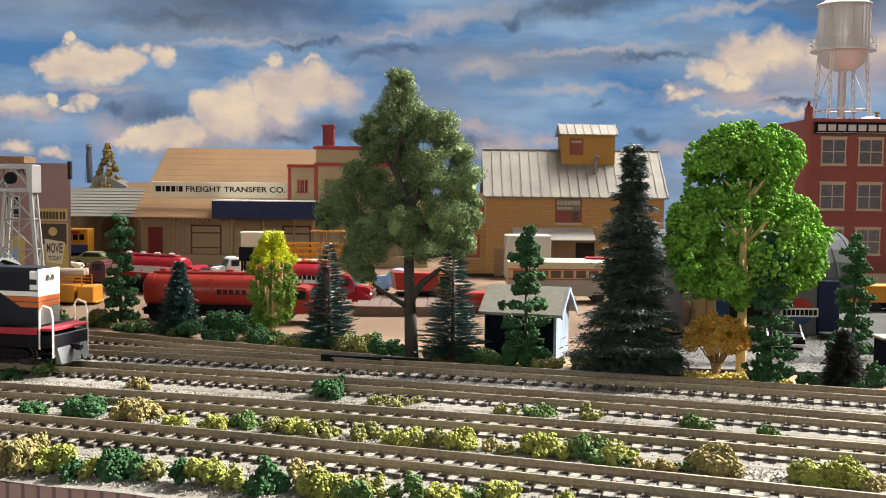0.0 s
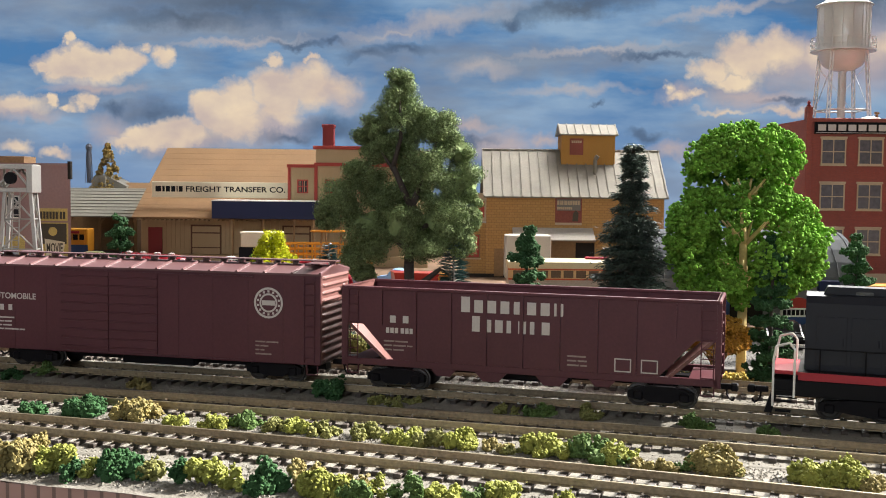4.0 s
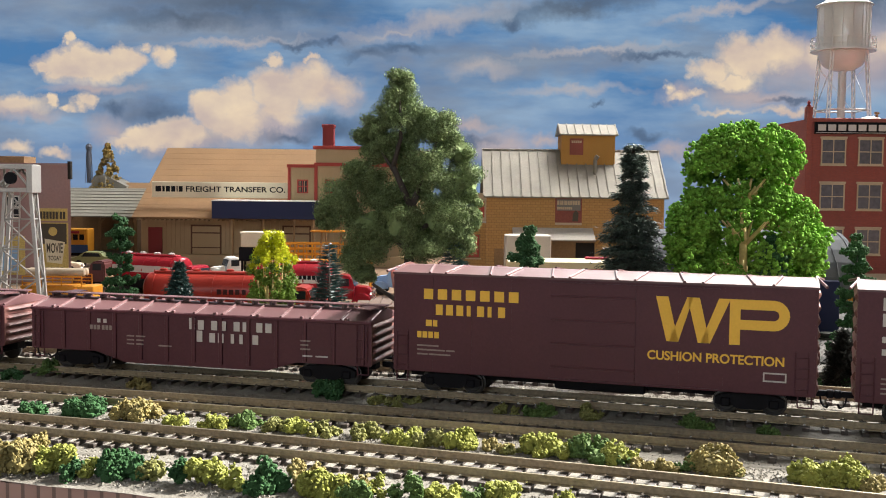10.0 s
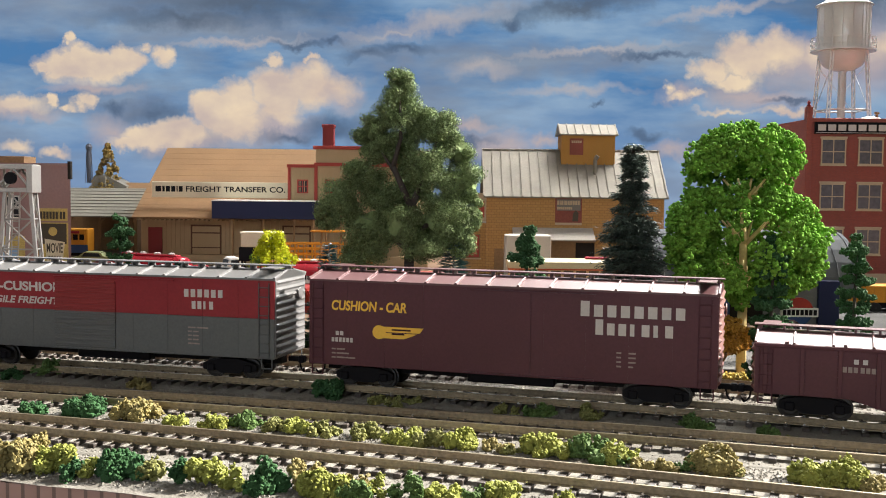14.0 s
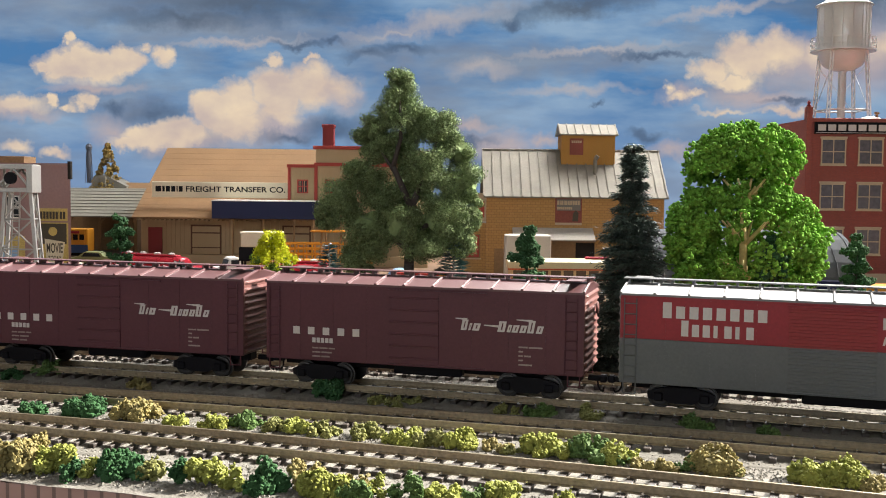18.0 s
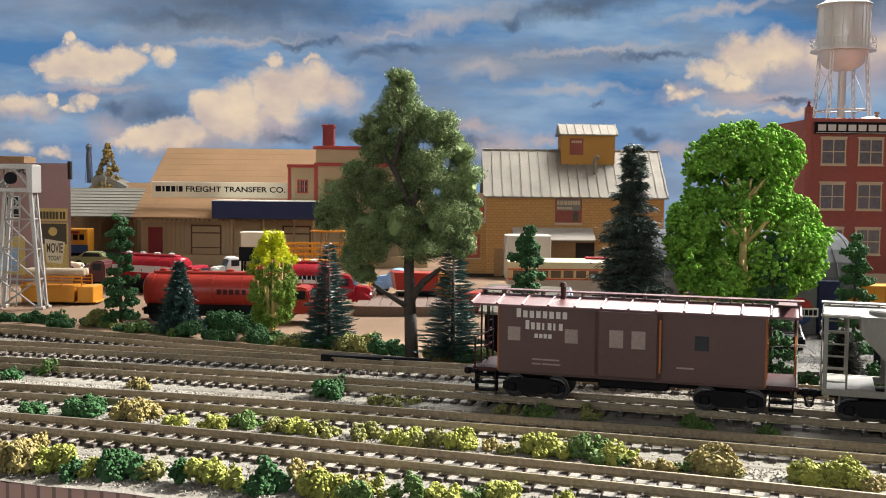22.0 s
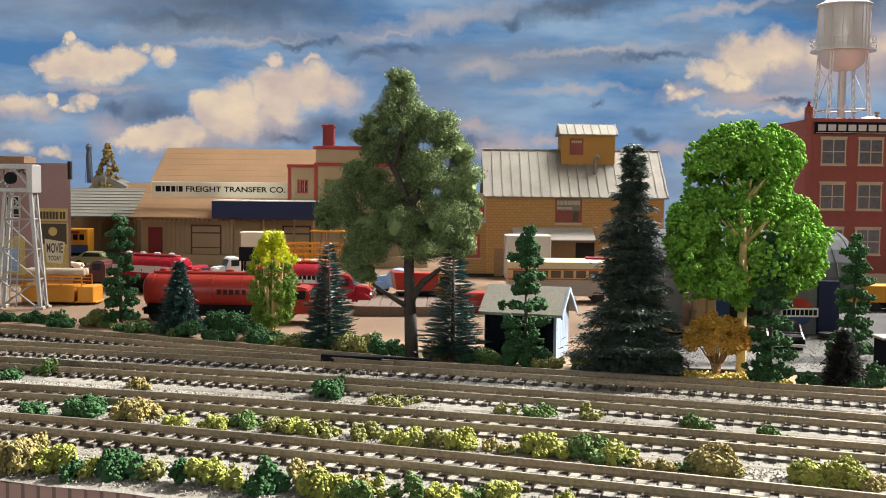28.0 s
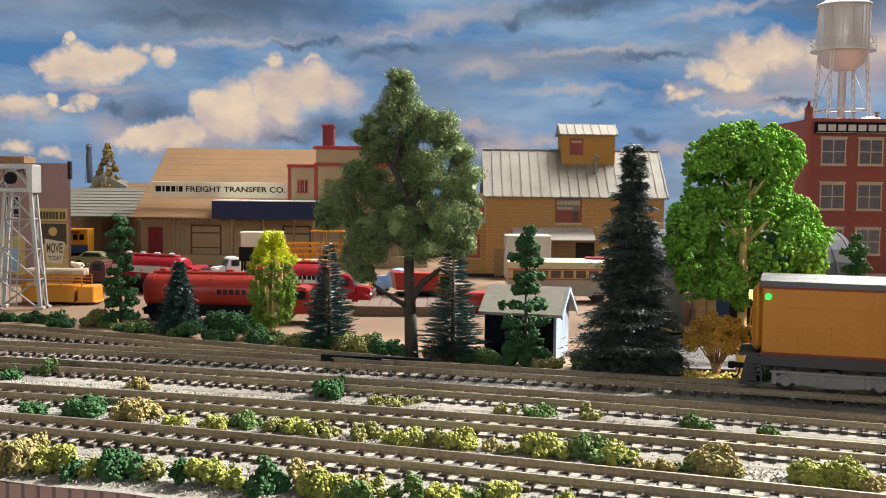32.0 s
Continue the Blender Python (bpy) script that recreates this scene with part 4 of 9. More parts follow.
def open_shed():
    t = thing("open_shed", 0, 0, 0, 0, "brown wooden shed with grey shingled roof, open front", "shed")
    part("back_wall", box(B(), -500, -398, 1452, 1456, 0, 60), M["wood_brown"], t)
    part("end_wall", prism(B(), [(1360, 0), (1460, 0), (1460, 60), (1410, 88), (1360, 56)], -402, -398), M["wood_brown"], t, "brown plank gable")
    for i in range(9):
        part("roof_board", prism(B(), [(1352 + i * 6.6, 52 + i * 4.0), (1352 + i * 6.6, 53.6 + i * 4.0), (1360 + i * 6.6, 57.4 + i * 4.0), (1360 + i * 6.6, 56 + i * 4.0)], -505, -394 + i * 0.4), M["grey_shingle"], t)
    part("roof", prism(B(), [(1410, 86), (1410, 88.5), (1470, 56), (1470, 54)], -505, -392), M["grey_shingle"], t)
    for x in (-490, -448, -406):
        part("post", box(B(), x - 1.5, x + 1.5, 1362, 1365, 0, 56), M["wood_brown"], t)
        part("knee_brace", rod(B(), (x, 1363, 42), (x + 10, 1363, 55), 1.2, seg=6), M["wood_brown"], t)
    part("floor", box(B(), -500, -398, 1362, 1456, 0, 3), M["planks"], t)
    return t


open_shed()


def far_roof():
    t = thing("low_warehouse", 0, 0, 0, 0, "low tan-roofed building with dark gable", "building")
    part("wall", box(B(), -560, -370, 1478, 1530, 0, 84), M["wood_brown"], t)
    part("roof", prism(B(), [(1470, 83), (1470, 85), (1500, 97), (1530, 85), (1530, 83)], -470, -366), M["tan_roof"], t)
    part("dark_roof", prism(B(), [(-500, 84), (-446, 84), (-446, 92), (-478, 108), (-490, 106)], 1474, 1528, "y"), M["grey_shingle"], t)
    part("roof_vent", box(B(), -482, -474, 1470, 1478, 90, 106, 0.4), M["tin"], t)
    st = thing("smokestack", -507, 1500, 0, 0, "thin blue-grey metal smokestack with hooded top", "chimney")
    bm = B()
    rod(bm, (0, 0, 96), (0, 0, 146), 3.2, seg=10)
    part("pipe", bm, M["stack_grey"], st)
    part("hood", lathe(B(), [(4.4, 143), (4.8, 148), (2, 152)], 12), M["stack_grey"], st)
    bm = B()
    for sx in (-1, 1):
        rod(bm, (sx * 5, 0, 96), (sx * 3.4, 0, 140), 0.6, seg=5)
    part("stay", bm, M["stack_grey"], st)


far_roof()


def signal_bridge():
    t = thing("signal_bridge", 0, 0, 0, 0, "silver lattice steel signal bridge with ladder", "signal bridge")
    S = M["bridge_silver"]
    for tx in (-323, -560):
        bm = B()
        corners = []
        for sx in (-1, 1):
            for sy in (-1, 1):
                b, u = Vector((tx + sx * 16.5, 800 + sy * 6, 0)), Vector((tx + sx * 9.5, 800 + sy * 5, 92))
                corners.append((b, u))
                rod(bm, b, u, 1.9, 1.7, seg=4)
        tw = part("tower_leg", bm, S, t)
        for i, j in ((0, 2), (2, 3)):
            bm = B()
            for k in range(4):
                a0, a1 = corners[i][0].lerp(corners[i][1], k / 4), corners[i][0].lerp(corners[i][1], (k + 1) / 4)
                b0, b1 = corners[j][0].lerp(corners[j][1], k / 4), corners[j][0].lerp(corners[j][1], (k + 1) / 4)
                rod(bm, a0, b1, 0.75, seg=5)
                rod(bm, b0, a1, 0.75, seg=5)
                rod(bm, a1, b1, 0.7, seg=5)
            part("lattice", bm, S, t)
        for c, _ in corners:
            part("footing", box(B(), c.x - 3, c.x + 3, c.y - 3, c.y + 3, 0, 2.4, 0.4), M["concrete"], t)
    for sy in (-1, 1):
        y = 800 + sy * 7
        for z in (91, 108.5):
            part("chord", box(B(), -571, -311.5, y - 1.4, y + 1.4, z - 1.6, z + 1.6, 0.2), S, t)
        bm = B()
        for i in range(11):
            x = -312.5 - i * 25.6
            rod(bm, (x, y, 92), (x - 12.8, y, 107.5), 1.1, seg=5)
            rod(bm, (x - 12.8, y, 107.5), (x - 25.6, y, 92), 1.1, seg=5)
            rod(bm, (x, y, 92), (x, y, 107.5), 1.1, seg=5)
        part("web", bm, S, t)
    part("end_panel", box(B(), -315, -310.5, 791, 809, 89, 110, 0.3), S, t)
    part("catwalk", box(B(), -571, -311, 794, 806, 109.6, 110.6), S, t)
    bm = B()
    for sx in (-2.6, 2.6):
        rod(bm, (-326 + sx, 790, 2), (-323 + sx, 793.5, 92), 0.55, seg=5)
    for i in range(18):
        z = 5 + i * 4.8
        x, y = -326 + 3 * z / 92, 790 + 3.5 * z / 92
        rod(bm, (x - 2.6, y, z), (x + 2.6, y, z), 0.45, seg=5)
    part("ladder", bm, S, t)
    bm = B()
    lathe(bm, [(4.6, 790), (4.6, 793), (2.6, 796)], 14, "y", (-327, 0, 100))
    part("signal_head", bm, M["black"], t, "dark round signal head")
    return t


signal_bridge()


# ---------------------------------------------------------------- filling station, dock, sheds near the line
M["depot_roof"] = paint("dull silver depot roof", 0.10, 0.105, 0.115, 0.8, spec=0.05)


def station():
    t = thing("filling_station", 0, 0, 0, 0, "grey fuel depot building with silver barrel roof", "building")
    G = paint("grey block wall", 0.17, 0.17, 0.18, 0.7)
    n = 12
    arch = [(690 + 52 - 52 * math.cos(math.pi * i / n), 30 + 39 * math.sin(math.pi * i / n)) for i in range(n + 1)]
    part("wall", box(B(), 140, 254, 690, 790, 0, 38), G, t)
    for i in range(10):
        part("siding", box(B(), 141, 248, 689.4, 690.2, 2 + i * 3.5, 2.4 + i * 3.5), G, t)
    part("corner_pillar", box(B(), 248, 262, 687, 700, 0, 38, 0.4), M["navy"], t, "dark blue corner pillar")
    roof = part("roof", prism(B(), arch, 134, 277), M["depot_roof"], t, "silver barrel roof")
    for i in range(13):
        x = 135 + i * 11.6
        bm = B()
        for p, q in zip(arch, arch[1:]):
            rod(bm, (x, p[0], p[1]), (x, q[0], q[1]), 0.7, seg=5)
        part("roof_rib", bm, M["depot_roof"], roof)
    # flat near-black panel: the shade of a recess is only colour here
    part("recess", box(B(), 190, 212, 689, 690, 2, 30), M["dark_room"], t)
    part("blue_panel", box(B(), 178, 190, 688.6, 690, 8, 30, 0.3), M["blue"], t)
    s = thing("oil_sign", 235, 686.5, 0, 0, "red white and blue oval fuel sign", "sign")
    bm = B()
    lathe(bm, [(9.0, -0.8), (9.2, 0), (9.0, 0.8)], 28, "y", (0, 0, 17.5))
    part("sign_face", bm, M["blue"], s)
    part("red_cap", prism(B(), [(9.3 * math.cos(math.radians(a)), 17.5 + 9.3 * math.sin(math.radians(a))) for a in range(15, 166, 10)], -1.2, 1.0, "y"), M["tank_orange"], s)
    part("white_band", box(B(), -12, 12.5, -1.6, 1.2, 14.0, 20.0, 0.3), M["white"], s)
    part("name_marking", bars(B(), -11, 15.2, 22.4, 3.6, -1.6, (1,) * 8, 0.28), M["black"], s)
    part("bracket", box(B(), -1, 1, 0.8, 3.4, 10, 22), M["black"], s)
    d = thing("loading_dock", 0, 0, 0, 0, "low wooden loading dock with dark underside", "dock")
    for i in range(12):
        part("plank", box(B(), 140 + i * 6.4, 146 + i * 6.4, 668, 689, 7.6, 9.2, 0.2), M["planks"], d)
    part("fascia", box(B(), 140, 217, 667, 668.4, 5.6, 9.4), M["carton"], d)
    for i in range(6):
        part("post", box(B(), 142 + i * 14.4, 144 + i * 14.4, 670, 672, 0, 7.6), M["dark_room"], d)
    part("brace", rod(B(), (146, 669, 1), (168, 669, 7), 0.8, seg=5), M["tin"], d)
    # near-black sheet that paints in the shade below the deck
    part("back_board", box(B(), 140, 217, 687, 688.6, 0, 8), M["dark_room"], d)
    for x, z, w, h in ((163, 9.2, 13.2, 9.6), (163.8, 18.9, 12.4, 9)):
        c = thing("carton", x + w / 2, 676, z, 3, "brown cardboard carton on the dock", "box", "cartons on the dock")
        part("box", box(B(), -w / 2, w / 2, -5, 5, 0, h, 0.3), M["carton"], c)
        part("tape", box(B(), -0.7, 0.7, -5.15, 5.1, 0.2, h + 0.12), M["wood_brown"], c)
    fig = B()
    lathe(fig, [(2.0, 0), (2.2, 4), (2.0, 9), (2.8, 10), (2.9, 14), (1.2, 16.2), (1.0, 17), (1.7, 18), (1.9, 19.5), (1.5, 21), (0.5, 21.4)], 12)
    f = part("figurine", fig, M["skin"], None, smooth=True)
    f.matrix_basis = P(158.5, 677, 9.2)
    tagged(f, "small painted plastic figurine standing on the dock", "figurine")
    lamp = thing("yard_lamp", 138, 700, 0, 0, "white gooseneck yard lamp arm", "lamp")
    bm = B()
    rod(bm, (12, 0, 0), (12, 0, 47), 0.7, seg=6)
    rod(bm, (12, 0, 47), (26, -4, 47.5), 0.7, seg=6)
    part("arm", bm, M["white"], lamp)
    part("shade", rod(B(), (26, -4, 45.6), (26, -4, 48.2), 2.6, 1.0, seg=10), M["white"], lamp)
    return t


station()


def small_shed():
    t = thing("garden_shed", 0, 0, 0, 0, "small dark blue plank shed with grey roof", "shed")
    x0, x1, y0, y1 = 22, 63.5, 585, 616
    part("wall", box(B(), x0, x1, y0, y1, 0, 27), M["shed_navy"], t)
    for i in range(10):
        x = x0 + 2 + i * 4.2
        part("board", box(B(), x - 1.95, x + 1.95, y0 - 0.5, y0, 0.4, 27, 0.1), M["shed_navy"], t)
    # right end of the dark shed: sunlight on it is put into paler boards
    for i in range(8):
        y = y0 + 1.8 + i * 3.9
        part("board", box(B(), x1, x1 + 0.5, y - 1.85, y + 1.85, 0.4, 27 + 9 * (1 - abs(y - 600.5) / 16), 0.1), M["shed_sunlit"], t)
    part("gable", prism(B(), [(y0, 27), (y1, 27), ((y0 + y1) / 2, 38)], x1 - 1, x1), M["shed_sunlit"], t)
    part("gable", prism(B(), [(y0, 27), (y1, 27), ((y0 + y1) / 2, 38)], x0, x0 + 1), M["shed_navy"], t)
    ym = (y0 + y1) / 2
    part("roof", prism(B(), [(y0 - 3, 24.6), (y0 - 3, 26.2), (ym, 40.5), (ym, 38.9)], x0 - 3, x1 + 4), M["grey_shingle"], t, "weathered grey roof slope")
    part("roof", prism(B(), [(y1 + 3, 24.6), (y1 + 3, 26.2), (ym, 40.5), (ym, 38.9)], x0 - 3, x1 + 4), M["grey_shingle"], t)
    part("barge_board", prism(B(), [(y0 - 3, 23.8), (y0 - 3, 26.4), (ym, 40.7), (y1 + 3, 26.4), (y1 + 3, 23.8), (ym, 38.2)], x1 + 4, x1 + 5), M["shed_sunlit"], t, "barge board in the painted sunlit tone")
    part("corner_board", box(B(), x1 - 0.6, x1 + 1.0, y0 - 0.9, y0 + 1, 0, 27), M["shed_sunlit"], t)
    t.matrix_basis = P(63.5, 585, 0, -20) @ P(-63.5, -585)
    return t


# pale copy of the shed colour, with the sunlight painted in
M["shed_sunlit"] = paint("shed boards with sunlight painted in", 0.20, 0.25, 0.32, 0.6, var=0.25)
small_shed()


# ---------------------------------------------------------------- road vehicles (x along the vehicle, nose at +x)
def wheel_set(t, xs, hw, r=5.2, name="wheel", material=None):
    for x in xs:
        for sy in (-1, 1):
            bm = B()
            lathe(bm, [(r * 0.55, sy * (hw - 3.4)), (r * 0.95, sy * (hw - 3.4)), (r, sy * (hw - 2.6)), (r, sy * (hw - 0.6)), (r * 0.92, sy * hw), (r * 0.55, sy * hw)], 18, "y", (x, 0, r))
            w = part("wheel", bm, M["tyre"], t)
            bm = B()
            lathe(bm, [(r * 0.55, sy * (hw - 0.9)), (r * 0.3, sy * (hw - 0.3)), (r * 0.12, sy * (hw + 0.1))], 12, "y", (x, 0, r))
            part("hub", bm, material or M["steel"], w)


def truck_cab(t, x, m, w=12.5, glass=None, hood=14.0, roof=26.0):
    """A round-shouldered truck cab with hood, wings, grille, lamps and glazing; x is the back of the cab."""
    bm = B()
    prism(bm, [(x, 7), (x + 15, 7), (x + 15, 17), (x + 12.5, roof - 1.5), (x + 9, roof), (x + 2, roof), (x, roof - 2)], -w, w, "y")
    bmesh.ops.bevel(bm, geom=bm.edges[:], offset=1.2, segments=2, affect="EDGES")
    part("cab", bm, m, t)
    bm = B()
    prism(bm, [(x + 14, 7.5), (x + 14 + hood, 7.5), (x + 14 + hood, 14.5), (x + 12 + hood, 16.2), (x + 14, 17.4)], -w * 0.6, w * 0.6, "y")
    bmesh.ops.bevel(bm, geom=bm.edges[:], offset=1.3, segments=2, affect="EDGES")
    part("hood", bm, m, t)
    for sy in (-1, 1):
        bm = B()
        prism(bm, [(x + 13, 5), (x + 15, 9.5), (x + 19, 12.2), (x + 24, 12.2), (x + 14.5 + hood, 9), (x + 14.5 + hood, 5.5), (x + 25, 6.5), (x + 17, 6.5)], sy * w - 3.2, sy * w + 0.6, "y")
        bmesh.ops.bevel(bm, geom=bm.edges[:], offset=0.7, segments=2, affect="EDGES")
        part("fender", bm, m, t)
        part("headlight", lathe(B(), [(2.0, x + 13.5 + hood), (2.0, x + 15 + hood), (1.0, x + 15.4 + hood)], 12, "x", (0, sy * w * 0.72, 11)), M["chrome"], t)
        part("side_window", box(B(), x + 3, x + 11, sy * w - 0.35, sy * w + 0.35, 17.5, roof - 2.5, 0.3), M["dark_glass"], t)
    part("windscreen", prism(B(), [(x + 15.1, 17.4), (x + 12.9, roof - 2.4), (x + 12.3, roof - 2.6), (x + 14.5, 17.2)], -w + 2, w - 2, "y"), M["dark_glass"], t)
    bm = B()
    for i in range(5):
        box(bm, x + 13.8 + hood, x + 14.8 + hood, -5, 5, 8 + i * 1.3, 8.7 + i * 1.3)
    part("grille", bm, M["chrome"], t)
    part("bumper", box(B(), x + 15 + hood, x + 16.6 + hood, -w - 0.5, w + 0.5, 4.4, 7.2, 0.6), M["chrome"], t, "chrome bumper")


def tank_truck(x, y, rz, length, m, label, stripe=None, r=12.0, semi=True):
    t = thing("tank_truck", x, y, 0, rz, label, "truck")
    h = length / 2
    bm = B()
    n = 12
    prof = [(0.3, 0), (r * 0.8, 0.6), (r * 0.97, 2.5), (r, 5), (r, length - 40), (r * 0.97, length - 37.5), (r * 0.8, length - 35.6), (0.3, length - 35)]
    lathe(bm, prof, 26, "x", (-h, 0, r + 8))
    for v in bm.verts:
        v.co.y *= 1.05
    tank = part("tank", bm, m, t, smooth=True)
    part("dome_strip", box(B(), -h + 6, -h + length - 44, -4, 4, 2 * r + 7.4, 2 * r + 9.2, 0.5), m, tank)
    for i in range(4):
        part("hatch", lathe(B(), [(2.8, 0), (2.8, 1.6), (1, 2.2)], 12, "z", (-h + 12 + i * (length - 60) / 3.2, 0, 2 * r + 8.8)), stripe or m, tank)
    if stripe:
        for sy in (-1, 1):
            part("stripe", box(B(), -h + 4, -h + length - 42, sy * (r * 1.05) - 0.3, sy * (r * 1.05) + 0.3, r + 6, r + 12), stripe, tank)
    for i in range(5):
        bm = B()
        xc = 8 + i * (length - 52) / 4
        lathe(bm, [(r * 0.99, xc - 0.5), (r * 1.035, xc - 0.5), (r * 1.035, xc + 0.5), (r * 0.99, xc + 0.5)], 24, "x", (-h, 0, r + 8))
        for v in bm.verts:
            v.co.y *= 1.05
        part("tank_band", bm, m, tank)
    part("chassis", box(B(), -h, h - 30, -8, 8, 4.5, 9.5, 0.4), M["black"], t)
    part("skirt", box(B(), -h + 4, h - 48, -12.2, 12.2, 4.5, 12.5, 0.6), M["black"], t)
    truck_cab(t, h - 31, m)
    wheel_set(t, (-h + 10, -h + 22, h - 38, h - 9), 12.0)
    part("rear_light", box(B(), -h - 0.8, -h, -9, 9, 7, 9), M["stripe"], t)
    return t


# the first truck's pale stripe paints in the highlight along its tank
tank_truck(-244, 925, -26, 112, M["tank_red"], "glossy red fuel tank truck with pale highlight stripe", M["lettering"], 12.5)
t = tank_truck(-143, 742, -5, 138, M["tank_orange"], "orange-red fuel tank truck with dark lettering", None, 13.0)
part("name_marking", bars(B(), -14, 20.0, 34, 3.6, -13.7, (0.8, 0.8, 0.8, 0.8, 0.8, 0, 1.2, 1.2), 0.35), M["tank_ink"], t, "dark painted name")
t = tank_truck(-104, 838, -4, 102, M["tank_red"], "red fuel truck with white band and lettering", M["white"], 13.5)
part("name_marking", bars(B(), -26, 22.5, 38, 3.2, -14.8, (1.5, 1, 1, 1, 0, 1, 1, 1, 1, 1, 1), 0.3), M["black"], t)


def box_truck(x, y, rz, label, body, cabm, L=80, bw=13, bh=30, cab=True, name="box_truck"):
    t = thing(name, x, y, 0, rz, label, "truck")
    h = L / 2
    bl = L - (32 if cab else 0)
    part("cargo_box", box(B(), -h, -h + bl, -bw, bw, 9, 9 + bh, 1.0), body, t)
    part("chassis", box(B(), -h + 2, h - 4, -8, 8, 5, 9.2), M["black"], t)
    for i in range(4):
        part("box_rib", box(B(), -h + 4 + i * (bl - 8) / 3 - 0.5, -h + 4 + i * (bl - 8) / 3 + 0.5, -bw - 0.3, -bw + 0.3, 10, 8 + bh), body, t)
    if cab:
        truck_cab(t, h - 31, cabm)
        wheel_set(t, (-h + 12, h - 9), 12.0)
    else:
        wheel_set(t, (-h + 10, -h + 21), 12.0)
        part("landing_leg", box(B(), h - 14, h - 11, -9, 9, 0, 9), M["black"], t)
    return t


t = box_truck(82, 1018, 0, "plain white box trailer parked at the warehouse", M["trailer_white"], M["trailer_white"], 44, 14, 42, False, "box_trailer")
t = box_truck(-474, 1318, 0, "yellow and navy delivery truck inside the shed", M["poster_yellow"] if "poster_yellow" in M else M["machine"], M["navy"], 60, 13, 30, False, "delivery_truck")
part("lower_band", box(B(), -30.3, 30.3, -13.4, -12.9, 9, 19), M["blue"], t)
part("name_marking", bars(B(), -4, 25, 30, 7, -13.3, (1, 1, 1, 1), 0.3), M["black"], t)
part("emblem", box(B(), -2, 20, -13.5, -13.1, 33, 36), M["stripe"], t)


def flat_truck(x, y, rz, L, label, bed, cabm, name="flatbed_truck"):
    t = thing(name, x, y, 0, rz, label, "truck")
    h = L / 2
    part("bed", box(B(), -h, h - 31, -13, 13, 9.5, 12, 0.4), bed, t)
    part("chassis", box(B(), -h + 2, h - 4, -7, 7, 5, 9.5), M["black"], t)
    for i in range(4):
        part("stake", box(B(), -h + 3 + i * 9, -h + 4.4 + i * 9, -13.2, -12, 12, 20), bed, t)
    truck_cab(t, h - 31, cabm)
    wheel_set(t, (-h + 12, h - 9), 12.0)
    return t


flat_truck(-300, 960, 178, 76, "brown stake-bed truck parked in the yard", M["wood_brown"], paint("maroon truck paint", 0.10, 0.03, 0.03, 0.35))
flat_truck(-192, 1030, 205, 80, "white cab truck with cream load", M["cream"], M["white"])


def car(x, y, rz, m, label, scale=1.0):
    t = thing("car", x, y, 0, rz, label, "car")
    bm = B()
    prism(bm, [(-27, 4), (27, 4), (28, 7.5), (26, 10.2), (11, 11.2), (7, 17), (-11, 17.4), (-17, 11.5), (-27, 10.4), (-28, 7)], -10.5, 10.5, "y")
    bmesh.ops.bevel(bm, geom=bm.edges[:], offset=1.1, segments=2, affect="EDGES")
    part("body", bm, m, t)
    for sy in (-1, 1):
        part("side_window", prism(B(), [(-14, 11.8), (8, 11.8), (5.5, 15.8), (-10.5, 16.2)], sy * 10.5 - 0.3, sy * 10.5 + 0.3, "y"), M["dark_glass"], t)
    part("windscreen", prism(B(), [(10.6, 11.6), (7.4, 16.4), (6.8, 16.4), (10.0, 11.4)], -9, 9, "y"), M["dark_glass"], t)
    for x0 in (-29, 27.4):
        part("bumper", box(B(), x0, x0 + 1.6, -10.8, 10.8, 4.6, 6.8, 0.5), M["chrome"], t)
    part("headlight", lathe(B(), [(1.7, 27.2), (1.7, 28.6), (0.6, 29)], 10, "x", (0, -7.5, 8.4)), M["chrome"], t)
    wheel_set(t, (-17, 17), 10.6, 4.2, material=M["chrome"])
    return t


car(-402, 1210, 4, M["olive"], "pale green sedan beside the freight house")
car(-415, 1120, 8, M["cream"], "cream sedan parked behind the poster wall")
car(133, 1010, 0, paint("green car paint", 0.05, 0.16, 0.05, 0.3), "small green car behind the coach")
car(208, 642, 82, paint("black car paint", 0.006, 0.006, 0.007, 0.22, spec=0.08), "glossy black sedan parked by the fuel depot")


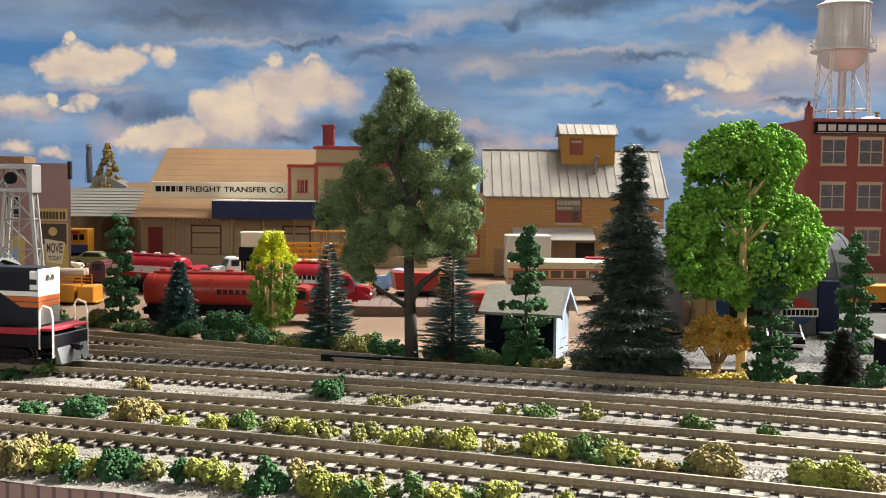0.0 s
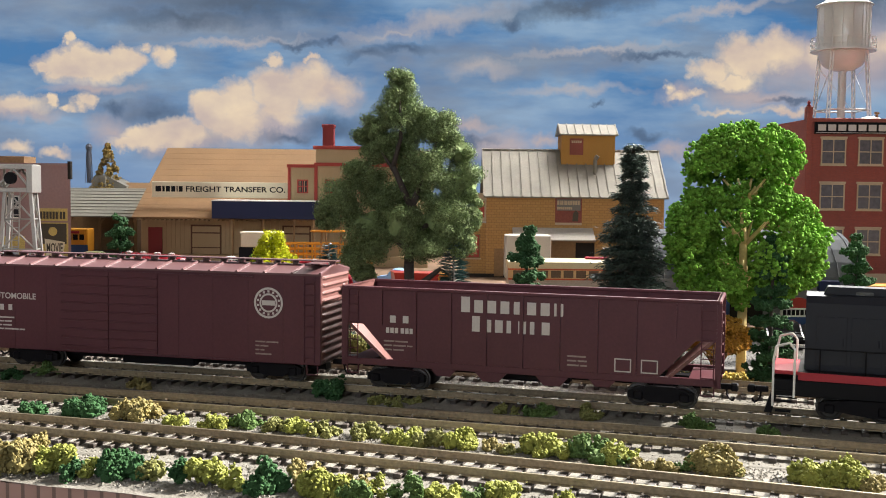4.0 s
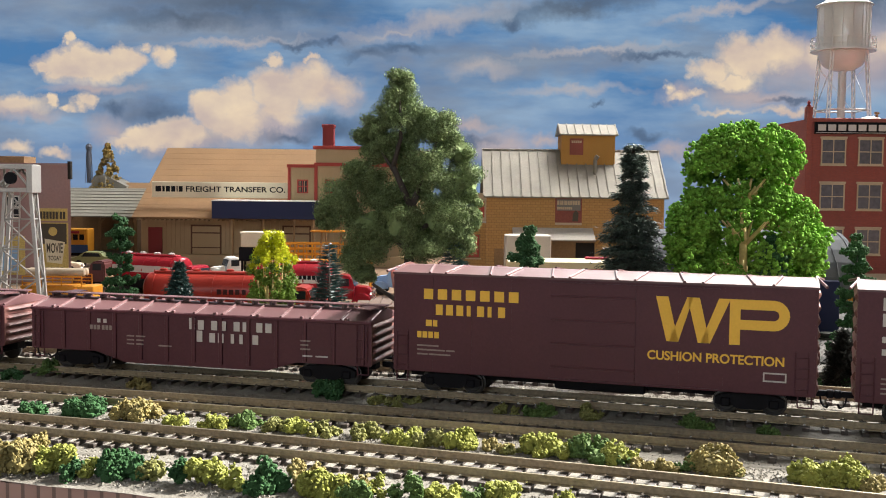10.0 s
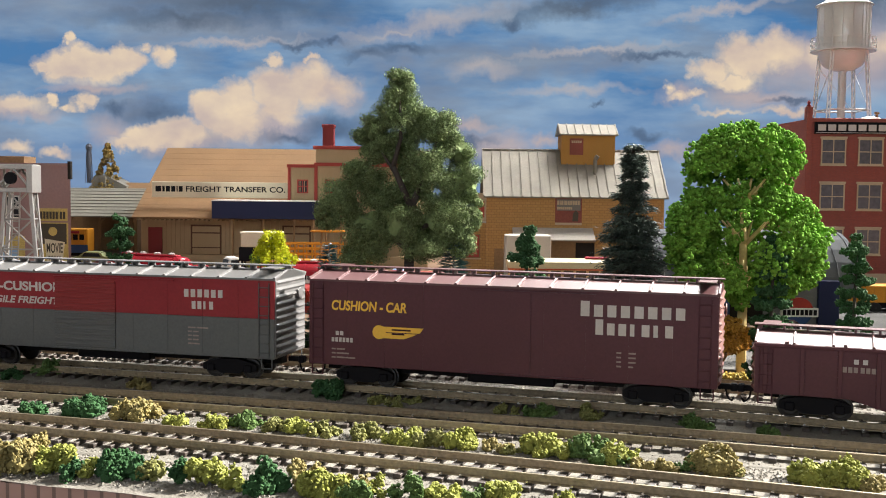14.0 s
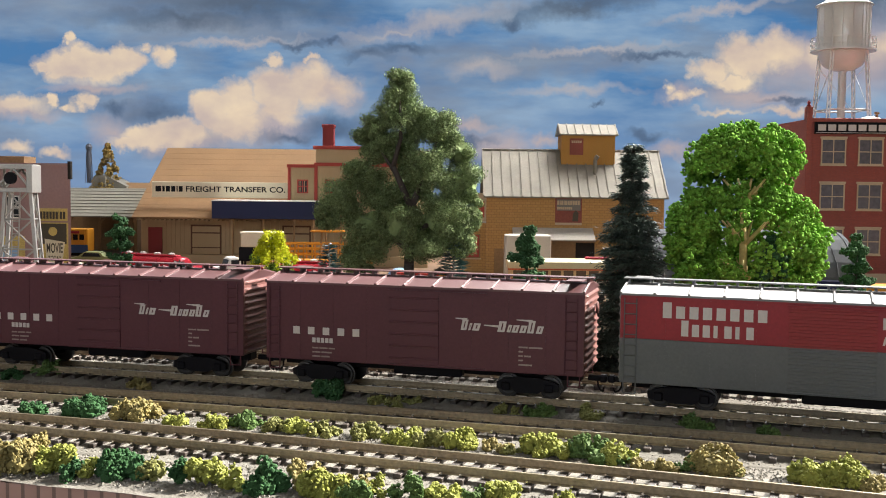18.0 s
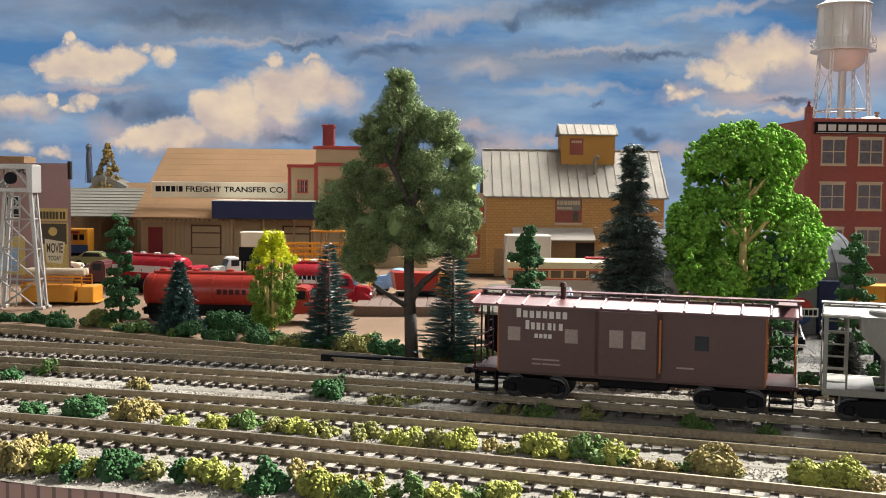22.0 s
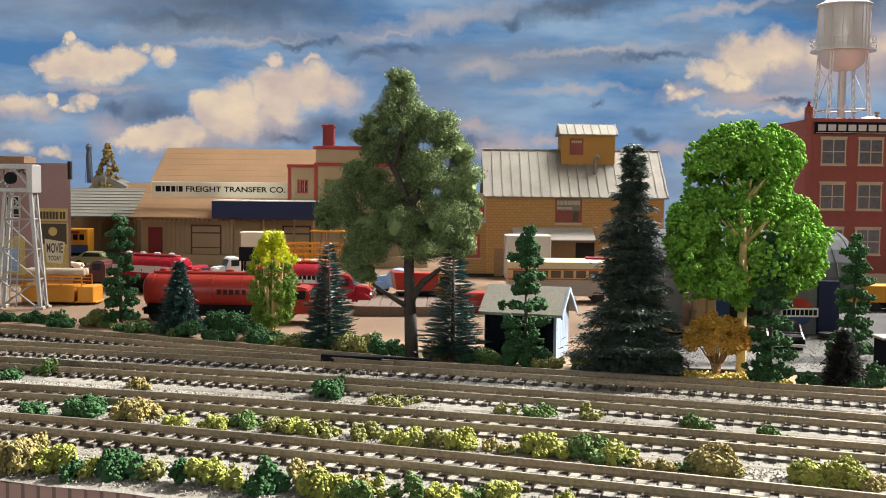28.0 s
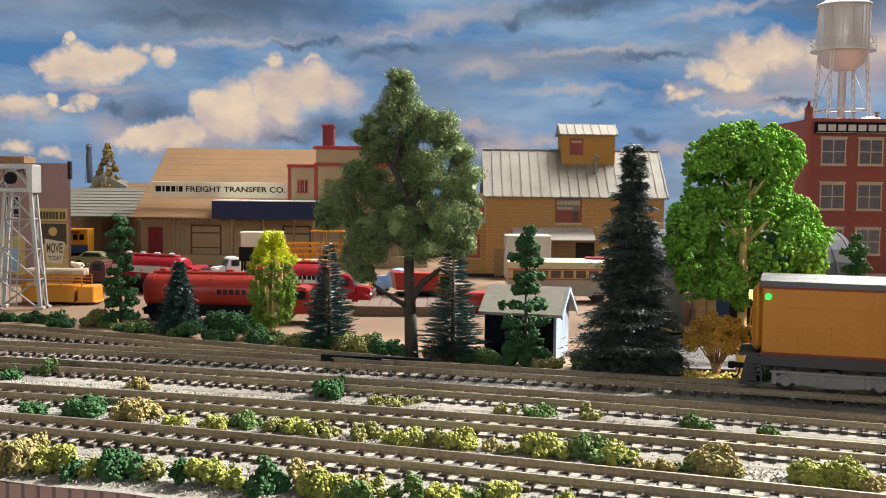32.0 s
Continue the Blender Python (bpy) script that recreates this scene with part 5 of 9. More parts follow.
def coach():
    t = thing("motor_coach", 101, 890, 0, 0, "cream and silver motor coach with ribbed sides", "bus")
    prof = [(-13, 6), (13, 6), (13.4, 20), (13, 29), (11, 34), (6, 36.4), (-6, 36.4), (-11, 34), (-13, 29), (-13.4, 20)]
    part("body", prism(B(), prof, -46, 46), M["coach_side"], t)
    part("roof", prism(B(), [(-13.3, 28.4), (-11.3, 34.3), (-6, 36.9), (6, 36.9), (11.3, 34.3), (13.3, 28.4)], -46.4, 46.4), M["coach_cream"], t, "cream coach roof")
    for i in range(9):
        part("side_rib", box(B(), -45.5, 45.5, -13.9, -13.2, 7.4 + i * 1.35, 8.0 + i * 1.35), M["coach_side"], t)
    part("trim", box(B(), -46, 46, -14.0, -13.2, 19.6, 20.8), M["coach_trim"], t, "orange-red trim line")
    part("trim", box(B(), -46.2, 46.2, -13.95, -13.2, 27.9, 29.0), M["coach_trim"], t, "orange-red trim line")
    for i in range(8):
        part("side_window", box(B(), -42 + i * 10.6, -33.5 + i * 10.6, -13.9, -12.8, 21.4, 27.6, 0.3), M["coach_glass"], t)
    part("window_band", box(B(), -46.1, 46.1, -13.7, -12.9, 20.8, 28.4), M["coach_tan"], t)
    part("roof_vent", box(B(), 20, 40, -6, 2, 36.6, 38.6, 0.6), M["stripe"], t, "red roof vent")
    wheel_set(t, (-30, 30), 13.6, 5.6)
    part("bumper", box(B(), 46, 48, -13, 13, 5.5, 8.5, 0.5), M["chrome"], t)
    return t


M["coach_side"] = paint("pale fluted coach side", 0.40, 0.36, 0.31, 0.4, metal=0.2)
M["coach_trim"] = paint("orange-red coach trim", 0.42, 0.075, 0.03, 0.45)
M["coach_cream"] = paint("cream coach paint", 0.50, 0.44, 0.27, 0.4)
M["coach_tan"] = paint("tan window band", 0.52, 0.36, 0.19, 0.5)
M["coach_glass"] = mat("brown tinted glass", (0.12, 0.085, 0.06), 0.12, var=0.3, bump=0)
coach()


def yellow_crawler(x, y, rz):
    """A yellow motor grader or loader with platform rails."""
    t = thing("work_truck", x, y, 0, rz, "orange-yellow utility truck with railed deck", "truck")
    m = M["machine"]
    part("bed", box(B(), -34, 8, -12.5, 12.5, 2.2, 14.6, 0.5), m, t)
    part("bed_rim", box(B(), -34.6, 8.6, -13, 13, 13.6, 15.2, 0.3), m, t)
    part("tail_box", box(B(), 10.5, 23, -12, 12, 2.2, 14.8, 0.5), m, t)
    part("step_plate", box(B(), 8, 25, -11, 11, 1.6, 2.8, 0.2), m, t)
    for sy in (-12, 12):
        bm = B()
        for px in (-33, -18, -2, 14):
            rod(bm, (px, sy, 14), (px, sy, 22.8), 0.6, seg=5)
        for z in (17.4, 20, 22.6):
            rod(bm, (-33, sy, z), (14, sy, z), 0.6, seg=5)
        part("railing", bm, m, t)
    part("load", lathe(B(), [(2.2, -32), (3.0, -31.4), (3.0, 14.4), (2.2, 15)], 14, "x", (0, -6.5, 25.6)), M["roll_tan"], t, "pale tan rolled load")
    part("load", lathe(B(), [(2.2, -32), (3.0, -31.4), (3.0, 14.4), (2.2, 15)], 14, "x", (0, 0.5, 25.6)), M["roll_tan"], t, "pale tan rolled load")
    wheel_set(t, (-24, 4), 10.5, 4.0)
    return t


yellow_crawler(-300, 838, 0)


def yellow_lift(x, y):
    t = thing("loading_gantry", x, y, 0, 0, "orange-yellow steel loading platform with railings and stairs", "platform")
    m = M["machine"]
    part("deck", box(B(), -36, 52, -10, 12, 25, 27, 0.3), m, t)
    for px in (-34, 6, 50):
        for sy in (-9, 11):
            part("post", rod(B(), (px, sy, 0), (px, sy, 25), 1.0, seg=6), m, t)
    for sy in (-9.5, 11.5):
        bm = B()
        for z in (32, 37, 42):
            rod(bm, (-36, sy, z), (52, sy, z), 0.8, seg=5)
        for i in range(12):
            rod(bm, (-36 + i * 8, sy, 27), (-36 + i * 8, sy, 42), 0.8, seg=5)
        part("railing", bm, m, t)
    st = B()
    for sy in (-8, 0):
        rod(st, (-62, sy, 2), (-36, sy, 27), 1.0, seg=5)
        rod(st, (-62, sy, 14), (-36, sy, 40), 0.7, seg=5)
        for i in range(4):
            f = i / 3
            rod(st, (-62 + 26 * f, sy, 2 + 25 * f), (-62 + 26 * f, sy, 14 + 26 * f), 0.6, seg=5)
    part("stair_frame", st, m, t)
    for i in range(9):
        f = (i + 0.5) / 9
        part("tread", box(B(), -62 + 26 * f - 1.8, -62 + 26 * f + 1.8, -8, 0, 2 + 25 * f, 3 + 25 * f), m, t)
    bm = B()
    for px in (2, 20):
        rod(bm, (px, 0, 27), (px + 3, 0, 68), 1.0, seg=6)
        rod(bm, (px + 8, 0, 27), (px + 3, 0, 68), 0.9, seg=6)
    part("filler_mast", bm, M["wood_brown"], t, "brown filler mast")
    ring = [(10 + 16 * math.cos(6.2832 * k / 16), -6 + 5 * math.sin(6.2832 * k / 16), 54) for k in range(17)]
    bm = B()
    for p, q in zip(ring, ring[1:]):
        rod(bm, p, q, 1.0, seg=5)
    part("hose_loop", bm, m, t)
    return t


yellow_lift(-118, 985)


def sundry():
    d = thing("loading_platform", 0, 0, 0, 0, "low brown timber platform in the yard", "platform")
    for i in range(10):
        part("plank", box(B(), -66 + i * 9, -57.4 + i * 9, 778, 850, 5.6, 7.2, 0.2), M["planks"], d)
    part("edge", box(B(), -66, 24, 776.6, 778.4, 0, 7.4, 0.2), M["planks"], d)
    b = thing("dump_truck", -10, 862, 0, 10, "orange dump truck with raised bed", "truck")
    part("dump_bed", prism(B(), [(-30, 13), (2, 12), (6, 26), (-32, 27)], -12, 12, "y"), M["tank_orange"], b)
    part("chassis", box(B(), -28, 30, -7, 7, 5, 10), M["black"], b)
    truck_cab(b, 3, M["machine"])
    wheel_set(b, (-18, 24), 12)
    b = thing("pickup_truck", -34, 935, 0, 175, "light blue pickup truck half hidden by the tree", "truck")
    part("bed", box(B(), -34, 0, -11, 11, 7, 15, 0.8), M["sky_blue"], b)
    truck_cab(b, 0, M["sky_blue"], 11, None, 12, 23)
    wheel_set(b, (-22, 20), 11, 4.6)
    c = thing("orange_crate", 30, 808, 0, 0, "orange-red steel bin in the yard", "bin")
    part("bin", box(B(), -20, 16, -10, 10, 0, 16, 0.8), M["tank_orange"], c)
    for i in range(5):
        part("rib", box(B(), -18 + i * 8, -16.6 + i * 8, -10.8, -10, 1, 15.5), M["tank_orange"], c)
    y = thing("work_truck", 352, 838, 0, 0, "yellow dump body truck by the factory", "truck")
    part("dump_bed", prism(B(), [(-30, 9), (20, 9), (24, 22), (-34, 22)], -12, 12, "y"), M["machine"], y)
    for i in range(6):
        part("bed_rib", box(B(), -28 + i * 9, -26.4 + i * 9, -12.9, -12, 9.4, 21.4), M["machine"], y)
    part("chassis", box(B(), -30, 30, -8, 8, 4, 9), M["black"], y)
    wheel_set(y, (-20, -8, 22), 12, 4.4)
    w = thing("drum", 262, 668, 0, 0, "dark rubber tyre pile by the pillar", "tyre")
    for i in range(2):
        part("tyre", lathe(B(), [(3, i * 3.0), (6, i * 3.0), (6.6, i * 3.0 + 1.5), (6, i * 3.0 + 2.9), (3, i * 3.0 + 2.9)], 18, "z", (-14 + i * 1.2, 2, 0)), M["tyre"], w)
    g = thing("utility_box", 236, 548, 0, 0, "small grey-green utility cabinet by the line", "cabinet")
    part("cabinet", box(B(), -6, 10, -6, 6, 0, 20, 0.6), M["shed_navy"], g)
    part("lid", box(B(), -7, 11, -7, 7, 20, 21.4, 0.4), M["grey_shingle"], g)
    # the dark switch machine boards beside the turnout
    for s, ln, z, lat in ((-226, 34, 6.6, 9.2), (-214, 60, 6.0, 15.0)):
        x, yy, h = track_point("A", s, lat)
        p = thing("crossing_plank", x, yy, 0, h, "black timber plank along the turnout rail", "plank", "planks at the turnout")
        part("plank", box(B(), -ln / 2, ln / 2, -1.9, 1.9, 1.0, z, 0.3), M["black"], p)


sundry()


def cream_tank(x, y):
    t = thing("cream_crate", x, y, 0, 0, "cream coloured crate on a dark trolley", "crate")
    part("crate", box(B(), -15, 15, -10, 10, 39, 52.5, 0.8), M["cream"], t)
    part("lid", box(B(), -15.6, 22, -10.5, 10.5, 51.2, 53, 0.4), M["cream"], t)
    part("trolley", box(B(), -17, 17, -9, 9, 26, 39, 0.8), M["black"], t)
    for px in (-14, 14):
        for sy in (-7, 7):
            part("leg", rod(B(), (px, sy, 0), (px, sy, 27), 1.2, seg=6), M["black"], t)


cream_tank(-172, 975)


def gravel_lot():
    """The grey gravel lot before the fuel depot and the straw-coloured turf in front of it."""
    bm = B()
    ring = [(96, 560), (180, 548), (330, 540), (420, 700), (420, 1000), (270, 1000), (200, 800), (120, 668)]
    vs = [bm.verts.new((x, y, 1.9)) for x, y in ring]
    bm.faces.new(vs)
    lo = [bm.verts.new((x, y, -0.5)) for x, y in ring]
    n = len(ring)
    for i in range(n):
        bm.faces.new((vs[i], lo[i], lo[(i + 1) % n], vs[(i + 1) % n]))
    tagged(part("gravel_lot", bm, M["lot"]), "grey gravel lot", "road", kind="structure")


gravel_lot()


def lot_spot(rng):
    x, y = rng.uniform(100, 300), rng.uniform(540, 690)
    if y < 566 - 0.16 * (x - 96) + 4 or y > 668 + (x - 120) * 1.6 or x < 96 + (y - 560) * 0.2:
        return None
    return x, y, 2.1


M["lot_stone"] = mat("gravel chip", (0.08, 0.078, 0.075), 0.9, var=0.3, scale=300, bump=0.1, spec=0.05, island=0.3)
stones("lot_gravel", 14000, lot_spot, 0.32, M["lot_stone"], "loose grey gravel on the lot", 14)


# ---------------------------------------------------------------- plants
def leaf_mat(name, c, var=0.3, island=0.22, trans=0.35, rough=0.6, spec=0.12):
    m = mat(name, c, rough, var=var, scale=60, bump=0, island=island, spec=spec)
    N, L = m.node_tree.nodes, m.node_tree.links
    b = N["Principled BSDF"]
    tr = N.new("ShaderNodeBsdfTranslucent")
    src = b.inputs["Base Color"].links[0].from_socket
    L.new(src, tr.inputs["Color"])
    mx = N.new("ShaderNodeMixShader")
    mx.inputs[0].default_value = trans
    out = N["Material Output"]
    L.new(b.outputs[0], mx.inputs[1])
    L.new(tr.outputs[0], mx.inputs[2])
    L.new(mx.outputs[0], out.inputs["Surface"])
    return m


M["bark"] = mat("grey-brown bark", (0.042, 0.034, 0.028), 0.85, var=0.35, scale=200, bump=0.4)
M["pale_bark"] = mat("pale yellow bark", (0.55, 0.43, 0.18), 0.7, var=0.2, scale=200, bump=0.3)
M["leaf_big"] = leaf_mat("sage green leaves", (0.135, 0.185, 0.08), island=0.5, trans=0.06, rough=0.6, spec=0.1)
M["leaf_round"] = leaf_mat("bright green leaves", (0.135, 0.29, 0.04), trans=0.12, island=0.35, rough=0.8, spec=0.05)
M["leaf_dark"] = leaf_mat("deep green foam foliage", (0.033, 0.082, 0.034), var=0.5, trans=0.06, spec=0.05)
M["leaf_spruce"] = leaf_mat("dark blue-green needles", (0.052, 0.077, 0.063), trans=0.06, rough=0.5, spec=0.2, island=0.45)
M["leaf_wire"] = leaf_mat("dark teal needles", (0.023, 0.06, 0.056), trans=0.06, rough=0.45, spec=0.3)
M["leaf_lime"] = leaf_mat("lime green foliage", (0.235, 0.255, 0.06), var=0.35, trans=0.2, island=0.15)
M["leaf_yellow"] = leaf_mat("yellow green tips", (0.45, 0.48, 0.02))
M["leaf_orange"] = leaf_mat("golden orange foliage", (0.50, 0.28, 0.05), trans=0.2)
M["leaf_straw"] = leaf_mat("straw coloured turf", (0.23, 0.195, 0.08), var=0.3, trans=0.2, island=0.15)
M["turf_straw"] = leaf_mat("bright straw turf", (0.50, 0.40, 0.11), var=0.3, trans=0.15)
M["leaf_tan"] = leaf_mat("tan flocked foliage", (0.36, 0.26, 0.09))
M["leaf_olive"] = leaf_mat("olive scrub", (0.175, 0.18, 0.062), var=0.4, trans=0.2, island=0.15)
M["leaf_moss"] = leaf_mat("mid green scrub", (0.085, 0.145, 0.045), var=0.4, trans=0.2, island=0.15)
M["leaf_brown"] = leaf_mat("dark brown bush", (0.019, 0.021, 0.02))

ICO = None


def ico():
    global ICO
    if ICO is None:
        bm = B()
        bmesh.ops.create_icosphere(bm, subdivisions=1, radius=1.0)
        ICO = (np.array([v.co[:] for v in bm.verts]), np.array([[v.index for v in f.verts] for f in bm.faces]))
        bm.free()
    return ICO


def mesh_from(name, V, F, material, parent=None, label=""):
    me = bpy.data.meshes.new(name)
    me.from_pydata((np.asarray(V) * MM).tolist(), [], np.asarray(F).tolist())
    me.materials.append(material)
    ob = new(name, me)
    if parent is not None:
        ob.parent = parent
    if label:
        ob["label"] = label
    return ob


OCTA = (np.array(((1, 0, 0), (-1, 0, 0), (0, 1, 0), (0, -1, 0), (0, 0, 1), (0, 0, -1)), float), np.array(((0, 2, 4), (2, 1, 4), (1, 3, 4), (3, 0, 4), (2, 0, 5), (1, 2, 5), (3, 1, 5), (0, 3, 5))))


def foam(name, clumps, material, parent, seed=1, grain=0.3, density=1.0, shape=None):
    """Foam foliage: each clump (x, y, z, r) is a heap of small ragged chips."""
    rng = np.random.default_rng(seed)
    tv, tf = shape or ico()
    c = np.repeat(np.array(clumps, float), int(26 * density), axis=0)
    n, m = len(c), len(tv)
    d = rng.normal(size=(n, 3))
    d /= np.linalg.norm(d, axis=1, keepdims=True) + 1e-9
    r = c[:, 3:4]
    p = c[:, :3] + d * r * rng.uniform(0.35, 1.0, (n, 1)) * np.array((1, 1, 0.85))
    s = r * grain * rng.uniform(0.5, 1.35, (n, 1)) * rng.uniform(0.7, 1.3, (n, 3))
    q, _ = np.linalg.qr(rng.normal(size=(n, 3, 3)))
    v = (tv[None] * rng.uniform(0.55, 1.4, (n, m, 1))) * s[:, None, :]
    v = np.einsum("nij,nkj->nki", q, v) + p[:, None, :]
    f = tf[None] + (np.arange(n) * m)[:, None, None]
    return mesh_from(name, v.reshape(-1, 3), f.reshape(-1, 3), material, parent)


def puffs(name, clumps, material, parent, seed=1, base=None, rag=0.09):
    """Soft rounded foam lumps with a ragged skin; each clump is (x, y, z, r)."""
    rng = np.random.default_rng(seed)
    tv, tf = base or BALL
    c = np.array(clumps, float)
    n, m = len(c), len(tv)
    q, _ = np.linalg.qr(rng.normal(size=(n, 3, 3)))
    k = 1.0 + np.zeros((n, m, 1))
    for w, a in ((2.4, 0.16), (5.5, 0.12), (11.0, 0.07)):
        d = rng.normal(size=(n, 3, 3)) * w
        ph = rng.uniform(0, 6.28, (n, 1, 3))
        k += a * np.sin(np.einsum("mj,njk->nmk", tv, d) + ph).sum(2, keepdims=True) / 1.6
    k += rng.uniform(-rag, rag, (n, m, 1))
    v = np.einsum("nij,nkj->nki", q, tv[None] * k * c[:, None, 3:4] * np.array((1, 1, 0.9))) + c[:, None, :3]
    f = tf[None] + (np.arange(n) * m)[:, None, None]
    return mesh_from(name, v.reshape(-1, 3), f.reshape(-1, 3), material, parent)


def ball():
    bm = B()
    bmesh.ops.create_icosphere(bm, subdivisions=2, radius=1.0)
    r = (np.array([v.co[:] for v in bm.verts]), np.array([[v.index for v in f.verts] for f in bm.faces]))
    bm.free()
    return r


BALL = ball()


def nodules(name, clumps, material, parent, seed=1, size=1.2, density=1.0):
    """Ground-foam foliage: every clump (x, y, z, r) is skinned with small soft lumps."""
    rng = np.random.default_rng(seed)
    out = []
    for x, y, z, r in clumps:
        n = max(4, int(density * 3.6 * (r / size) ** 2))
        d = rng.normal(size=(n, 3))
        d /= np.linalg.norm(d, axis=1, keepdims=True)
        p = d * r * rng.uniform(0.8, 1.02, (n, 1)) + (x, y, z)
        out.append(np.hstack([p, size * rng.uniform(0.55, 1.3, (n, 1))]))
    return puffs(name, np.concatenate(out), material, parent, seed + 1, ico(), 0.26)


def leaves(name, clusters, material, parent, seed=1, size=1.4, shell=0.55):
    """Leafy crown: bent two-triangle leaves round cluster centres (x, y, z, rx, rz, n)."""
    rng = np.random.default_rng(seed)
    V, F = [], []
    k = 0
    for cx, cy, cz, rx, rz, n in clusters:
        d = rng.normal(size=(n, 3))
        d /= np.linalg.norm(d, axis=1, keepdims=True)
        p = d * (rng.uniform(shell, 1.08, (n, 1))) * np.array((rx, rx, rz)) + (cx, cy, cz)
        out = d + rng.normal(size=(n, 3)) * 0.42
        out /= np.linalg.norm(out, axis=1, keepdims=True)
        a = np.cross(out, rng.normal(size=(n, 3)))
        a /= np.linalg.norm(a, axis=1, keepdims=True)
        b = np.cross(out, a)
        s = size * rng.uniform(0.5, 1.4, (n, 1))
        c = np.cross(a, b)
        q = np.stack([p - a * s, p + b * s * 0.55 + c * s * 0.2, p + a * s, p - b * s * 0.55 + c * s * 0.2], 1)
        V.append(q.reshape(-1, 3))
        i = (np.arange(n) * 4)[:, None] + k
        F.append(np.concatenate([np.hstack([i, i + 1, i + 2]), np.hstack([i, i + 2, i + 3])]))
        k += n * 4
    return mesh_from(name, np.concatenate(V), np.concatenate(F), material, parent)


def limbs(name, segs, material, parent):
    bm = B()
    for p, q, r0, r1 in segs:
        rod(bm, p, q, r0, r1, 7)
    return part(name, bm, material, parent, smooth=True)


def layered_tree(x, y, H, W, seed, label="deep green layered foam tree on a wire trunk"):
    """A trunk with separate shelves of foam foliage, thinner towards the top."""
    t = thing("layered_tree", x, y, 0, 0, label, "tree", "layered trees")
    rng = random.Random(seed)
    limbs("trunk", [((0, 0, -1), (0, 0, H * 0.55), 1.3, 0.9), ((0, 0, H * 0.55), (0.4, 0, H * 0.93), 0.9, 0.4)], M["bark"], t)
    tiers = 8
    bs = []
    for i in range(tiers):
        f = i / (tiers - 1)
        z = H * (0.10 + 0.74 * f + rng.uniform(-0.012, 0.012))
        w = W / 2 * (1.06 - 0.46 * f) * rng.uniform(0.82, 1.14)
        n = 7 - (i > 3)
        cl = []
        for k in range(n):
            a = 6.2832 * k / n + rng.uniform(-0.45, 0.45)
            r = w * rng.uniform(0.6, 1.0)
            tip = (r * math.cos(a), r * math.sin(a), z + rng.uniform(-0.022, 0.026) * H)
            bs.append(((0, 0, z - 0.02 * H), tip, 0.5, 0.25))
            for q in range(3):
                g = (0.45, 0.75, 1.0)[q] + rng.uniform(-0.1, 0.1)
                cl.append((tip[0] * g + rng.uniform(-1, 1), tip[1] * g + rng.uniform(-1, 1), tip[2] + rng.uniform(-0.01, 0.012) * H, H * rng.uniform(0.022, 0.035)))
        if i >= tiers - 2:
            for k in range(9):
                cl.append((rng.uniform(-0.4, 0.4) * w, rng.uniform(-0.4, 0.4) * w, z + rng.uniform(0, 0.14) * H, H * rng.uniform(0.022, 0.032)))
        puffs("foliage", [(a, b, c, q * 0.8) for a, b, c, q in cl], M["leaf_dark"], t, seed * 31 + i)
        nodules("foam_skin", cl, M["leaf_dark"], t, seed * 37 + i, 0.75, 0.8)
    limbs("branch", bs, M["bark"], t)
    return t


layered_tree(-218, 706, 76, 27, 3)
layered_tree(46, 572, 77, 30, 7)
layered_tree(165, 522, 75, 26, 12)
layered_tree(235, 594, 74, 26, 17)


def spruce(x, y, H, W, seed, material, label, tiers=26, needles=34, droop=0.25, name="spruce_tree", nl=3.0, wire=False):
    t = thing(name, x, y, 0, 0, label, "tree")
    rng = np.random.default_rng(seed)
    limbs("trunk", [((0, 0, -1), (0, 0, H * 0.97), H * 0.016 + 0.4, 0.25)], M["bark"], t)
    V, F = [], []
    k = 0
    bm = B()
    for i in range(tiers):
        f = i / tiers
        z = H * (0.04 + 0.93 * f)
        L = W / 2 * (1 - f) ** (1.12 if wire else 0.85) * rng.uniform(0.78, 1.12) + W * 0.03
        nb = int(11 - 4 * f)
        for j in range(nb):
            a = 6.2832 * (j + rng.uniform(-0.3, 0.3)) / nb + i * 0.7
            l = L * rng.uniform(0.7, 1.1)
            d = np.array((math.cos(a), math.sin(a), 0.0))
            up = 0.12 - droop
            tip = d * l + np.array((0, 0, z + l * up + rng.uniform(-1, 1)))
            base = np.array((0, 0, z))
            if not wire:
                rod(bm, base.tolist(), tip.tolist(), 0.35, 0.15, 4)
            n = max(6, int(needles * l / (W / 2)) + 5)
            tt = rng.uniform(0.12, 1.05, n)
            p = base + (tip - base) * tt[:, None]
            p[:, 2] -= droop * 0.5 * l * tt ** 2
            side = np.cross(d, (0, 0, 1))
            g = rng.normal(size=(n, 3)) * 0.55 + d * 0.7 + side * rng.choice((-1, 1), n)[:, None] * 0.8
            if wire:
                g = rng.normal(size=(n, 3)) * np.array((0.5, 0.5, 0.16)) + d * 1.6 + np.array((0, 0, 0.25))
            g /= np.linalg.norm(g, axis=1, keepdims=True)
            s = nl * rng.uniform(0.6, 1.3, (n, 1))
            wv = np.cross(g, rng.normal(size=(n, 3)))
            wv /= np.linalg.norm(wv, axis=1, keepdims=True)
            ww = 0.16 if wire else 0.42
            q = np.stack([p - wv * ww, p + wv * ww, p + g * s], 1).reshape(-1, 3)
            V.append(q)
            ii = (np.arange(n) * 3)[:, None] + k
            F.append(np.hstack([ii, ii + 1, ii + 2]))
            k += 3 * n
    if not wire:
        part("branchwork", bm, M["bark"], t)
    else:
        bm.free()
    mesh_from("needles", np.concatenate(V), np.concatenate(F), material, t)
    return t


